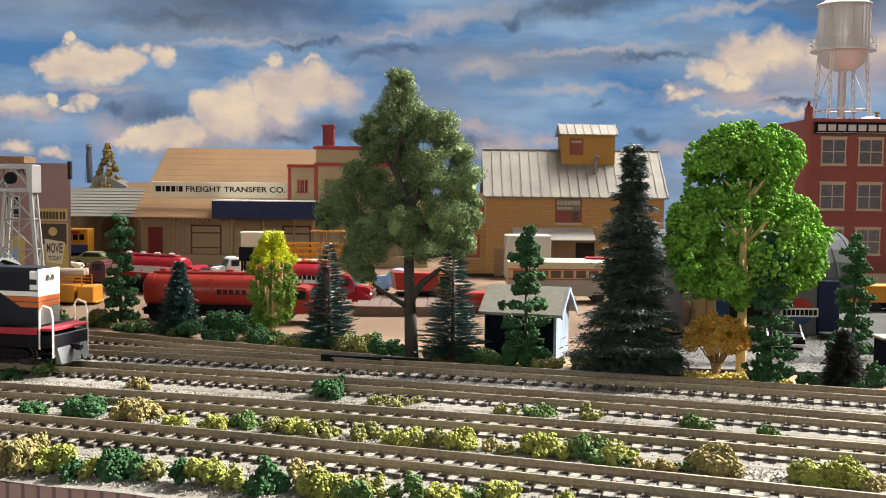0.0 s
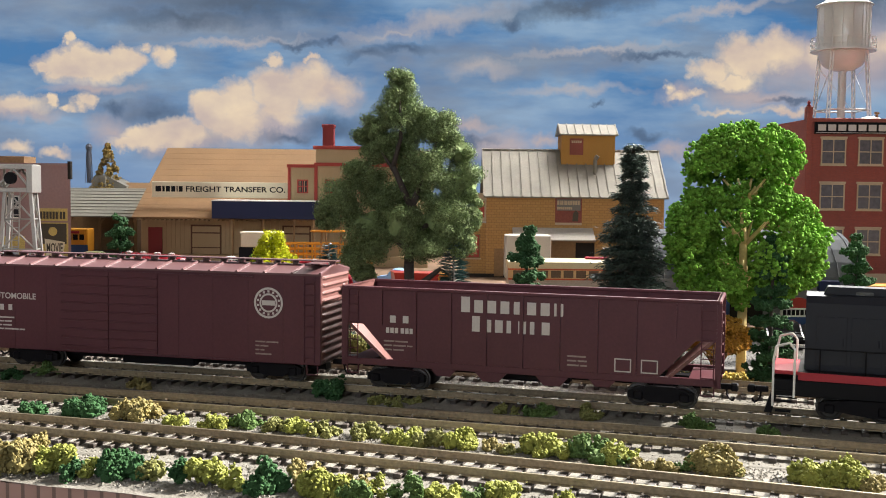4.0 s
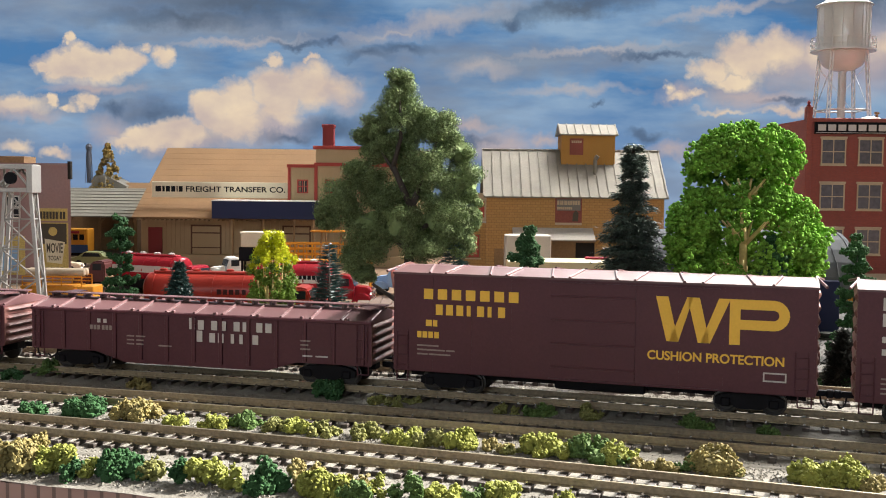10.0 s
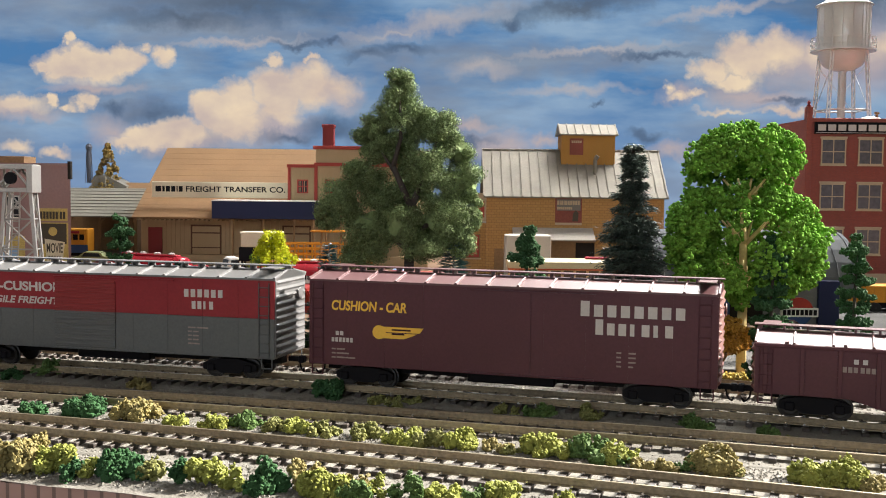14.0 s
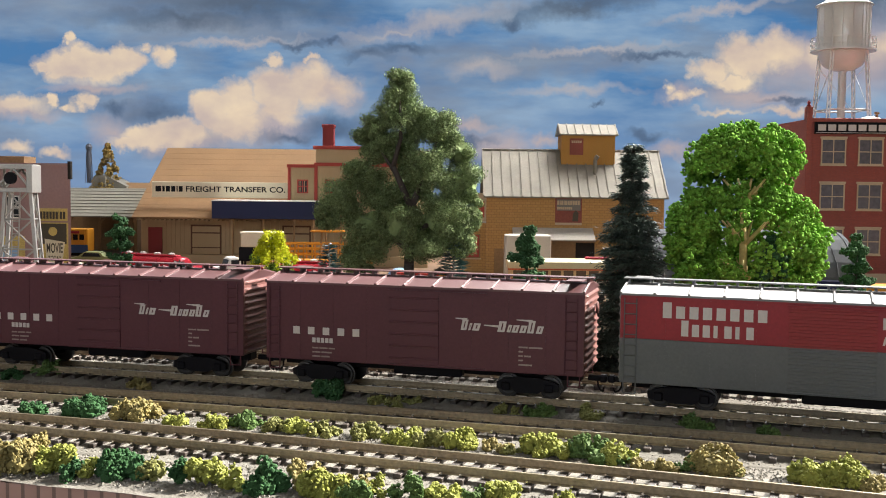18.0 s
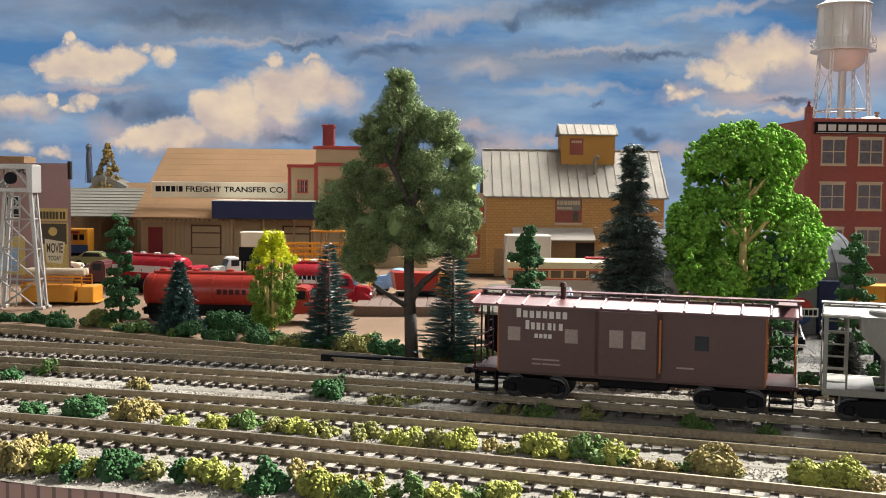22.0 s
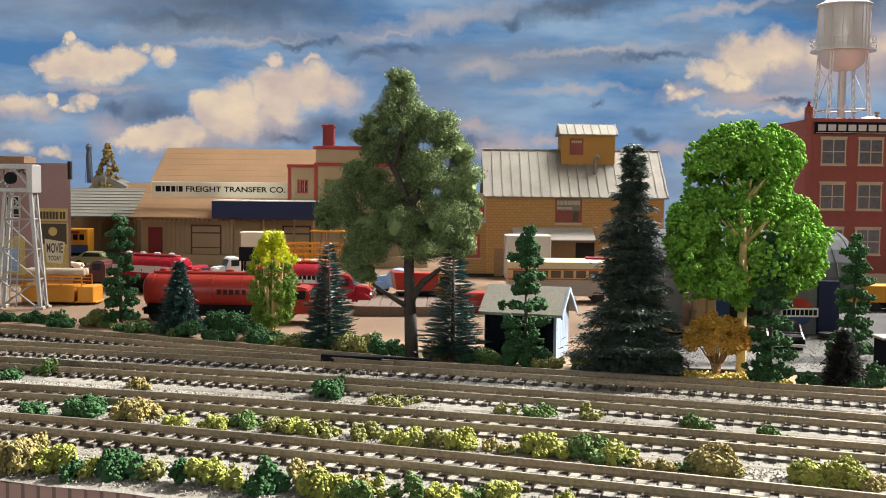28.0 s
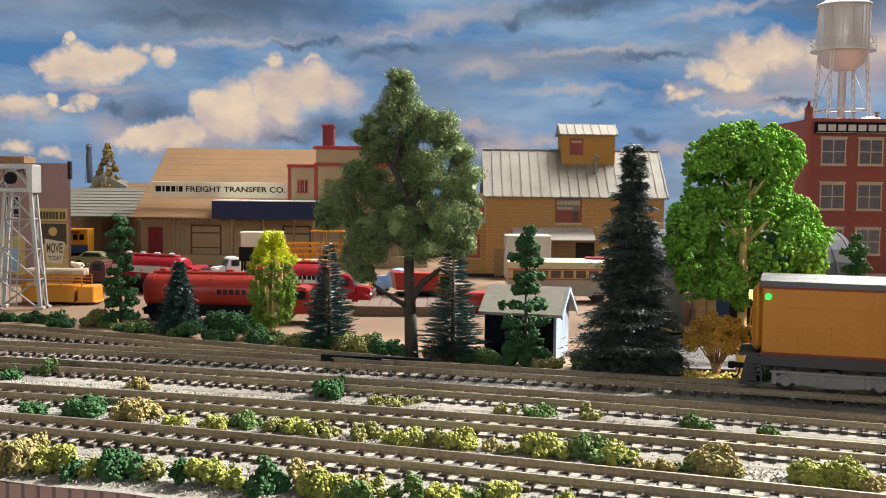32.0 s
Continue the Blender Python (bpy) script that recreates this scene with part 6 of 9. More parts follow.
SPRUCE_OUTLINE = ((0.0, 27), (0.08, 31), (0.16, 23), (0.3, 19), (0.42, 17), (0.57, 15), (0.71, 11), (0.81, 7.5), (0.93, 6), (1.0, 3.5))


def shaggy_spruce():
    """A wide spruce: shaggy, drooping pads of needles on every branch, blunt at the top."""
    t = thing("spruce_tree", 98, 543, 0, 0, "large dark blue-green spruce with shaggy drooping branches", "tree")
    rng = np.random.default_rng(5)
    H = 122.0
    limbs("trunk", [((0, 0, -1), (0, 0, H * 0.97), 3.0, 0.8)], M["bark"], t)
    V, F, k = [], [], 0
    bm = B()
    for i in range(34):
        f = (i + rng.uniform(-0.25, 0.25)) / 34
        f = min(max(f, 0.0), 0.99)
        R = np.interp(f, [a for a, _ in SPRUCE_OUTLINE], [b for _, b in SPRUCE_OUTLINE])
        nb = 8 if f < 0.6 else 6
        for j in range(nb):
            a = 6.2832 * (j + rng.uniform(-0.35, 0.35)) / nb + i * 1.1
            l = R * rng.uniform(0.55, 1.2)
            d = np.array((math.cos(a), math.sin(a), 0.0))
            side = np.array((-d[1], d[0], 0.0))
            base = np.array((0, 0, 5 + f * (H - 6)))
            tilt = rng.uniform(-0.16, 0.06) + 0.22 * f
            tip = base + d * l + np.array((0, 0, l * tilt))
            rod(bm, base.tolist(), tip.tolist(), 0.5, 0.15, 4)
            n = int(70 + 15 * l)
            tt = rng.uniform(0.06, 1.0, n) ** 0.8
            p = base + (tip - base) * tt[:, None] + side * (rng.normal(size=n) * l * 0.16 * (0.35 + tt))[:, None]
            p[:, 2] += rng.normal(size=n) * 0.8 - 1.6 * tt ** 2
            g = d * 0.9 + side * rng.normal(size=(n, 1)) * 0.75 + rng.normal(size=(n, 3)) * 0.3 + np.array((0, 0, -0.12))
            g /= np.linalg.norm(g, axis=1, keepdims=True)
            s = rng.uniform(1.6, 4.0, (n, 1))
            wv = np.cross(g, rng.normal(size=(n, 3)) * 0.5 + np.array((0, 0, 1.0)))
            wv /= np.linalg.norm(wv, axis=1, keepdims=True)
            q = np.stack([p - wv * 0.36, p + wv * 0.36, p + g * s + np.array((0, 0, -0.4))], 1).reshape(-1, 3)
            V.append(q)
            ii = (np.arange(n) * 3)[:, None] + k
            F.append(np.hstack([ii, ii + 1, ii + 2]))
            k += 3 * n
    part("branchwork", bm, M["bark"], t)
    mesh_from("needles", np.concatenate(V), np.concatenate(F), M["leaf_spruce"], t)
    return t


shaggy_spruce()
spruce(-171, 677, 49, 30, 8, M["leaf_wire"], "small dark green bottle-brush conifer", 24, 90, 0.05, "conifer_tree", 3.4)
spruce(-68, 625, 65, 32, 9, M["leaf_wire"], "dark teal bristly conifer of fine wire", 36, 120, 0.04, "conifer_tree", 5.0, True)
spruce(6, 583, 76, 34, 10, M["leaf_wire"], "dark teal bristly conifer of fine wire", 38, 120, 0.04, "conifer_tree", 5.2, True)
spruce(199, 515, 30, 24, 11, M["leaf_brown"], "small dark brown conifer by the track", 22, 90, 0.1, "conifer_tree", 3.0)


def big_tree():
    t = thing("deciduous_tree", -17, 585, 0, 0, "tall sage green deciduous tree with forked trunk", "tree")
    limbs("trunk", [((0, 0, -1), (-1, -1, 26), 4.1, 3.4), ((-1, -1, 26), (-2, -2, 54), 3.4, 2.8), ((-2, -2, 54), (-1, -4, 86), 2.8, 2.1), ((-1, -4, 86), (-11, -5, 108), 2.0, 1.5), ((-11, -5, 108), (-7, -3, 124), 1.5, 1.1), ((-7, -3, 124), (-8, 0, 150), 1.1, 0.5)], M["bark"], t)
    segs = [((-1, -1, 34), (6, -4, 44), 2.4, 1.9), ((6, -4, 44), (16, -5, 52), 1.9, 1.2), ((-1, -1, 29), (-12, -4, 36), 1.9, 1.3), ((-12, -4, 36), (-22, -6, 43), 1.3, 0.8),
            ((-2, -2, 62), (-24, 2, 76), 1.8, 0.8), ((-2, -2, 66), (16, 0, 84), 1.8, 0.9), ((-1, -4, 86), (6, -4, 104), 1.7, 0.9), ((6, -4, 104), (14, 0, 124), 0.9, 0.5), ((-11, -5, 106), (-21, -1, 122), 1.1, 0.5), ((-1, -4, 84), (3, -5, 92), 1.4, 0.8)]
    limbs("limb", segs, M["bark"], t)
    cs = [(-9, 0, 152, 8, 9), (-8, 2, 140, 13, 10), (-23, 0, 127, 9, 10), (14, 0, 127, 11, 12), (24, 2, 116, 9, 12), (9, -3, 108, 14, 11), (25, 0, 98, 12, 15), (32, 0, 84, 6, 14), (18, -4, 82, 14, 13), (-40, 0, 88, 12, 12),
          (-28, 2, 102, 11, 8), (-48, 0, 82, 6, 9), (-25, -3, 75, 15, 12), (-8, -9, 76, 12, 10), (-21, -2, 61, 11, 7)]
    cs += [(-33, 0, 57, 7, 8), (6, -6, 64, 11, 8), (26, 0, 66, 9, 8), (-27, 0, 48, 6, 4), (-20, 2, 117, 8, 9), (-18, 4, 91, 11, 8), (2, 9, 96, 15, 12), (-6, 8, 118, 12, 10), (4, 8, 132, 10, 9), (0, 8, 78, 16, 12), (14, 4, 70, 12, 8)]
    full = []
    rng = random.Random(3)
    for cx, cy, cz, rx, rz in cs:
        for k in range(17):
            a, b = rng.uniform(0, 6.28), rng.uniform(-1, 1)
            e = math.sqrt(1 - 0.7 * b * b) * rng.uniform(0.55, 0.95)
            full.append((cx + rx * e * math.cos(a), cy + rx * e * math.sin(a), cz + rz * 0.8 * b, rx * rng.uniform(0.3, 0.5) + 1.2, rx * rng.uniform(0.26, 0.42) + 1.1, 500))
    puffs("crown_core", [(cx, cy + 3, cz, min(rx, rz) * 0.72) for cx, cy, cz, rx, rz in cs], M["leaf_big"], t, 15, None, 0.2)
    leaves("crown", full, M["leaf_big"], t, 5, 0.58, 0.4)
    return t


big_tree()


def round_tree():
    t = thing("deciduous_tree", 159, 552, 0, 0, "bright green round-crowned tree with pale trunk", "tree")
    limbs("trunk", [((0, 0, -1), (0, 0, 46), 2.8, 2.4), ((0, 0, 46), (-1, 0, 92), 2.4, 1.6)], M["pale_bark"], t)
    segs = []
    rng = random.Random(8)
    for z, n in ((48, 7), (68, 7), (90, 8)):
        for i in range(n):
            a = 6.2832 * i / n + rng.uniform(-0.2, 0.2)
            l = 12
            segs.append(((0, 0, z), (l * math.cos(a), l * math.sin(a), z + 13), 1.2, 0.5))
    limbs("limb", segs, M["pale_bark"], t)
    cl = []
    gaps = ((0, 95, 6), (0, 74, 5.5))
    for cz, R, h, n, low in ((108, 27, 23, 130, -0.1), (70, 40, 31, 330, -1.0)):
        for i in range(n):
            u = rng.uniform(low, 0.98)
            a = rng.uniform(0, 6.2832)
            e = math.sqrt(max(0.0, 1 - abs(u) ** 2.4)) * rng.uniform(0.86, 1.04)
            x, y, z = R * e * math.cos(a), R * e * math.sin(a), cz + h * u * rng.uniform(0.9, 1.02)
            if y < -6 and any((x - gx) ** 2 + (z - gz) ** 2 < gr * gr for gx, gz, gr in gaps):
                continue
            cl.append((x, y, z, rng.uniform(3.0, 5.2)))
    for z in (44, 52, 60, 68, 76, 84, 92, 100, 108, 116):
        for i in range(7):
            cl.append(((i - 3) * 8.0 + rng.uniform(-2, 2), 12 + rng.uniform(-3, 5), z, 6.5))
    nodules("crown", cl, M["leaf_round"], t, 9, 1.05, 0.55)
    return t


round_tree()


def lime_tree():
    t = thing("columnar_tree", -108, 662, 0, 0, "lime green columnar tree with yellow tip", "tree")
    segs = []
    rng = random.Random(5)
    for i in range(9):
        a = 6.2832 * i / 9
        r = 7 + 4 * (i % 2)
        segs.append(((0, 0, -1), (r * 0.6 * math.cos(a), r * 0.6 * math.sin(a), 16), 1.0, 0.8))
        segs.append(((r * 0.6 * math.cos(a), r * 0.6 * math.sin(a), 16), (r * math.cos(a), r * math.sin(a), 50), 0.8, 0.3))
    limbs("stem", segs, M["pale_bark"], t)
    lo, hi = [], []
    for i in range(210):
        z = rng.uniform(9, 66)
        R = 15.5 * math.sin(min(1.0, (z + 3) / 30) * 1.57) * (1.0 if z < 48 else max(0.35, 1 - (z - 48) / 26))
        a, r = rng.uniform(0, 6.28), R * math.sqrt(rng.uniform(0.25, 1))
        (hi if z > 47 + rng.uniform(-5, 5) else lo).append((r * math.cos(a), r * math.sin(a), z, 2.9, 3.6, 70))
    leaves("crown", lo, M["leaf_lime2"], t, 4, 0.95, 0.2)
    leaves("crown_tip", hi, M["leaf_yellow"], t, 6, 0.95, 0.2)
    return t


M["leaf_lime2"] = leaf_mat("fresh green leaves", (0.12, 0.20, 0.03), trans=0.12)
lime_tree()


def golden_shrub():
    t = thing("shrub", 142, 537, 0, 0, "golden orange shrub with bare forked stems", "shrub")
    rng = random.Random(2)
    segs, cl = [], []
    for i in range(15):
        a = 6.2832 * i / 15
        e = rng.uniform(0.35, 1.2)
        p1 = (2.5 * math.cos(a) * e, 2.5 * math.sin(a), 8)
        p2 = (15 * math.cos(a) * rng.uniform(0.5, 1), 11 * math.sin(a), 14 + 11 * e)
        segs += [((0.6 * math.cos(a), 0.6 * math.sin(a), -0.5), p1, 0.6, 0.5), (p1, p2, 0.5, 0.2)]
    limbs("stem", segs, M["wood_brown"], t)
    for i in range(125):
        a, b = rng.uniform(0, 6.28), math.acos(rng.uniform(0.12, 1))
        r = rng.uniform(0.8, 1.04)
        cl.append((17.5 * r * math.sin(b) * math.cos(a), 14 * r * math.sin(b) * math.sin(a), 14 + 18 * r * math.cos(b), rng.uniform(1.5, 2.9)))
    nodules("foliage", cl, M["leaf_orange"], t, 3, 0.6, 0.8)
    return t


golden_shrub()


def far_cone():
    t = thing("conifer_tree", -477, 1490, 0, 0, "tan flocked cone-shaped tree before the sky", "tree")
    rng = random.Random(6)
    cl = []
    for i in range(420):
        z = 84 + 67 * rng.random() ** 1.7
        R = 27 * (1 - (z - 80) / 74) * math.sqrt(rng.uniform(0.3, 1))
        a = rng.uniform(0, 6.28)
        cl.append((R * math.cos(a), R * math.sin(a), z, rng.uniform(1.6, 3.0)))
    limbs("trunk", [((0, 0, 0), (0, 0, 95), 2.4, 1.6)], M["bark"], t)
    foam("foliage", cl, M["leaf_tan"], t, 8, 0.4, 0.7)


far_cone()


def bush(x, y, r, h, key, seed, z=0.0):
    t = thing("bush", x, y, z, 0, BUSH_LABEL[key], "bush")
    rng = random.Random(seed)
    cl = []
    n = max(5, int(r * 1.3))
    for i in range(n):
        a, q = rng.uniform(0, 6.28), r * math.sqrt(rng.uniform(0, 1)) * 0.8
        zz = h * rng.uniform(0.15, 0.8) * (1 - 0.5 * (q / r) ** 2)
        cl.append((q * math.cos(a), q * 0.75 * math.sin(a), zz, min(r, h) * rng.uniform(0.3, 0.48)))
    small = []
    for a, b, c, q in cl:
        for k in range(3):
            small.append((a + rng.uniform(-0.7, 0.7) * q, b + rng.uniform(-0.7, 0.7) * q, c + rng.uniform(-0.3, 0.6) * q, q * rng.uniform(0.4, 0.62)))
    puffs("core", [(a, b, c * 0.8, q * 0.86) for a, b, c, q in cl], M[key], t, seed + 1)
    nodules("foliage", small + [(a, b, c * 0.85, q * 1.02) for a, b, c, q in cl], M[key], t, seed, min(0.72, 0.09 * r + 0.18), 0.62)
    return t


BUSH_LABEL = {"leaf_dark": "deep green foam bush at the lineside", "leaf_moss": "mid green foam bush on the ballast", "leaf_olive": "olive scrub bush at the lineside",
              "leaf_lime": "yellow-green foam bush on the ballast", "leaf_straw": "straw coloured tuft beside the track", "leaf_brown": "dark brown bush by the track"}


def lot_of_bushes():
    rng = random.Random(12)
    n = 0
    front = (("leaf_straw", -143, 352, 10.0, 14.4), ("leaf_lime", -130, 348, 7.7, 11.8), ("leaf_dark", -122, 343, 5.3, 6.7), ("leaf_lime", -118, 344, 4.7, 9.7), ("leaf_dark", -105, 344, 10.1, 8.7), ("leaf_olive", -96, 341, 5.1, 8.7), ("leaf_dark", -85, 338, 4.4, 9.5), ("leaf_lime", -77, 336, 7.3, 11.8), ("leaf_lime", -67, 331, 4.9, 9.7), ("leaf_dark", -56, 329, 7.3, 10.8), ("leaf_straw", -44, 334, 6.1, 11.8), ("leaf_lime", -37, 324, 8.3, 9.0), ("leaf_straw", -28, 331, 5.1, 8.5), ("leaf_moss", -27, 320, 5.7, 7.4), ("leaf_lime", -20, 321, 4.2, 11.4), ("leaf_moss", -11, 320, 5.8, 11.7), ("leaf_lime", 2, 321, 6.4, 6.2), ("leaf_moss", 11, 319, 4.6, 6.2), ("leaf_lime", 20, 319, 7.1, 9.7), ("leaf_lime", 38, 317, 4.0, 5.8))
    between_tracks = (("leaf_dark", -172, 437, 6.2, 5.8), ("leaf_dark", -150, 433, 9.3, 9.4), ("leaf_straw", -127, 428, 10.4, 8.8), ("leaf_lime", -106, 418, 6.7, 6.1), ("leaf_lime", -91, 414, 5.7, 6.5), ("leaf_moss", -77, 418, 8.8, 6.1), ("leaf_olive", -67, 411, 5.8, 5.5), ("leaf_lime", -59, 410, 7.2, 8.5), ("leaf_olive", -46, 404, 7.4, 5.4), ("leaf_olive", -30, 401, 8.4, 6.3), ("leaf_lime", -14, 392, 6.7, 9.0), ("leaf_olive", -4, 388, 6.0, 7.1), ("leaf_lime", 7, 388, 7.3, 8.5))
    between_tracks_east = (("leaf_straw", 21, 384, 6.5, 4.7), ("leaf_olive", 26, 380, 4.8, 3.7), ("leaf_lime", 38, 379, 8.0, 7.8), ("leaf_lime", 46, 375, 6.0, 5.9), ("leaf_moss", 54, 377, 7.3, 11.4), ("leaf_moss", 59, 366, 6.3, 5.8), ("leaf_lime", 65, 367, 7.3, 8.0), ("leaf_straw", 72, 361, 6.6, 4.8), ("leaf_straw", 80, 358, 5.1, 5.2), ("leaf_moss", 85, 356, 3.9, 6.5), ("leaf_straw", 94, 357, 9.7, 9.5), ("leaf_olive", 101, 351, 3.6, 5.6), ("leaf_lime", 122, 343, 8.7, 7.9), ("leaf_lime", 131, 340, 8.1, 12.0), ("leaf_straw", 141, 337, 6.7, 7.4))
    farther_back = (("leaf_moss", -199, 523, 7.4, 10.1), ("leaf_dark", -213, 516, 6.4, 5.0), ("leaf_straw", -144, 494, 7.3, 4.8), ("leaf_dark", -51, 477, 8.9, 9.8), ("leaf_olive", -21, 464, 13.1, 4.5), ("leaf_moss", 42, 443, 7.3, 5.4), ("leaf_olive", 28, 446, 5.6, 4.3), ("leaf_olive", 63, 438, 5.7, 8.0), ("leaf_moss", 102, 424, 5.3, 6.7), ("leaf_moss", 107, 420, 4.8, 4.1), ("leaf_moss", 129, 409, 4.7, 5.5), ("leaf_olive", 138, 406, 3.0, 3.0))
    for row in (front, between_tracks, between_tracks_east, farther_back):
        for key, x, y, r, h in row:
            bush(x, y, r, h, key, 100 + n * 3, -0.4)
            n += 1
    # behind the back track, under the trees
    s = -520
    while s < 60:
        x, y, _ = along(s, 96 + max(0, diverge(s)) + rng.uniform(-6, 14))
        if abs(x) < 0.44 * y + 15:
            d = rng.random()
            if x < -40 or d < 0.35:
                r = rng.uniform(5, 10)
                bush(x, y, r, r * rng.uniform(0.7, 1.4), rng.choice(("leaf_dark", "leaf_dark", "leaf_olive", "leaf_moss", "leaf_olive")), 700 + n)
                n += 1
        s += rng.uniform(8, 15)
    for key, x, y, r, h in (("leaf_dark", -33, 592, 8, 19), ("leaf_dark", -22, 588, 6, 10), ("leaf_dark", 42, 566, 9, 20), ("leaf_dark", 54, 564, 7, 16), ("leaf_dark", 116, 536, 8, 20), ("leaf_dark", 108, 540, 7, 12),
                            ("leaf_dark", -128, 684, 12, 15), ("leaf_dark", -150, 690, 12, 13), ("leaf_dark", -106, 650, 7, 6), ("leaf_dark", 213, 519, 9, 14), ("leaf_dark", 184, 516, 6, 9), ("leaf_dark", 204, 512, 7, 8)):
        bush(x, y, r, h, key, 900 + n)
        n += 1
    # straw turf round the golden shrub
    rng2 = np.random.default_rng(3)
    cl = [(rng2.uniform(116, 176), 0, 1.2, rng2.uniform(1.0, 2.2)) for _ in range(170)]
    cl = [(x, 541 - (x - 120) * 0.28 + rng2.uniform(-12, 10), z, r) for x, _, z, r in cl]
    tagged(foam("turf", cl, M["turf_straw"], None, 21, 0.35, 0.5), "straw coloured turf along the track", "turf", kind="stuff")


lot_of_bushes()


# ---------------------------------------------------------------- rolling stock (origin at the rail top under the middle; x forward)
def truck(parent, x, axles=2, step=19.0, material=None):
    """A wheel truck: two cast side frames, bolster, axles and wheels."""
    t = part("truck", box(B(), -4.5, 4.5, -13.5, 13.5, 5.0, 8.5, 0.5), M["truckblack"], parent)
    t.matrix_basis = P(x, 0)
    half = step * (axles - 1) / 2
    for sy in (-1, 1):
        bm = B()
        e = half + 4.2
        prism(bm, [(-e, 4.2), (-e, 7.0), (-e + 3, 8.2), (-5.0, 9.4), (5.0, 9.4), (e - 3, 8.2), (e, 7.0), (e, 4.2), (e - 3.5, 3.4), (e - 6.0, 4.4), (4.6, 2.6), (-4.6, 2.6), (-e + 6.0, 4.4), (-e + 3.5, 3.4)], 12.6 * sy - 1.1, 12.6 * sy + 1.1, "y")
        for i in range(axles):
            box(bm, -half + i * step - 2.0, -half + i * step + 2.0, 12.6 * sy - 1.9, 12.6 * sy + 1.9, 3.4, 7.0, 0.5)
        for i in range(-2, 3):
            rod(bm, (i * 1.5, 13.0 * sy, 3.4), (i * 1.5, 13.0 * sy, 7.6), 0.65, seg=6)
        part("side_frame", bm, material or M["truckblack"], t)
    for i in range(axles):
        cx = -half + i * step
        for sy in (-1, 1):
            bm = B()
            lathe(bm, [(1.2, 7.0 * sy), (4.5, 7.1 * sy), (5.35, 7.3 * sy), (5.35, 7.9 * sy), (4.75, 8.0 * sy), (4.75, 9.9 * sy), (4.0, 10.0 * sy), (3.5, 9.6 * sy), (1.4, 9.6 * sy), (1.2, 10.4 * sy)], 18, "y", (cx, 0, 4.75))
            part("wheel", bm, M["steel"], t, smooth=False)
        part("axle", rod(B(), (cx, -12, 4.75), (cx, 12, 4.75), 1.0, seg=8), M["truckblack"], t)
    return t


def coupler(parent, x, d):
    bm = B()
    box(bm, min(x, x + d * 7), max(x, x + d * 7), -1.1, 1.1, 7.6, 10.0, 0.3)
    box(bm, min(x + d * 5.2, x + d * 8.4), max(x + d * 5.2, x + d * 8.4), -2.3, 2.0, 7.2, 10.4, 0.6)
    part("coupler", bm, M["truckblack"], parent, "dark knuckle coupler")
    bm = B()
    pts = [(x + d * 3.2, 5.5, 7.4), (x + d * 3.6, 6.0, 4.2), (x + d * 4.6, 5.5, 2.6), (x + d * 6.0, 4.0, 2.2), (x + d * 6.6, 2.5, 4.0)]
    for p, q in zip(pts, pts[1:]):
        rod(bm, p, q, 0.45, seg=5)
    part("air_hose", bm, M["truckblack"], parent)


def ladder(parent, x, y, z0, z1, w, n, material, d=-1, axis="x"):
    bm = B()
    for i in range(n):
        z = z0 + (z1 - z0) * (i + 0.5) / n
        if axis == "x":
            rod(bm, (x - w / 2, y + d * 0.9, z), (x + w / 2, y + d * 0.9, z), 0.25, seg=5)
            for sx in (-1, 1):
                rod(bm, (x + sx * w / 2, y, z), (x + sx * w / 2, y + d * 0.9, z), 0.25, seg=5)
        else:
            rod(bm, (x + d * 0.9, y - w / 2, z), (x + d * 0.9, y + w / 2, z), 0.25, seg=5)
    if axis == "x":
        for sx in (-1, 1):
            rod(bm, (x + sx * w / 2, y + d * 0.5, z0), (x + sx * w / 2, y + d * 0.5, z1), 0.25, seg=5)
    else:
        for sx in (-1, 1):
            rod(bm, (x + d * 0.5, y + sx * w / 2, z0), (x + d * 0.5, y + sx * w / 2, z1), 0.25, seg=5)
    return part("ladder", bm, material, parent)


def ribbed_end(parent, x, d, w, z0, z1, n, material, depth=1.1):
    """A pressed steel car end with rounded horizontal ribs."""
    bm = B()
    hw = w / 2
    prof = [(0.0, z0)]
    step = (z1 - z0) / n
    for i in range(n):
        a = z0 + i * step
        prof += [(0.05, a + step * 0.18), (depth * 0.75, a + step * 0.36), (depth, a + step * 0.5), (depth * 0.75, a + step * 0.64), (0.05, a + step * 0.82)]
    prof.append((0.0, z1))
    cols = []
    for y, k in ((-hw, 0.0), (-hw + 0.7, 0.0), (-hw + 2.2, 1.0), (hw - 2.2, 1.0), (hw - 0.7, 0.0), (hw, 0.0)):
        cols.append([bm.verts.new((x + d * (0.3 + o * k), y, z)) for o, z in prof])
    back = [[bm.verts.new((x - d * 0.3, y, z)) for o, z in (prof[0], prof[-1])] for y in (-hw, hw)]
    for a, b in zip(cols, cols[1:]):
        for i in range(len(prof) - 1):
            bm.faces.new((a[i], b[i], b[i + 1], a[i + 1]))
    bm.faces.new(cols[0] + back[0][::-1])
    bm.faces.new(cols[-1] + back[1][::-1])
    return part("car_end", bm, material, parent)


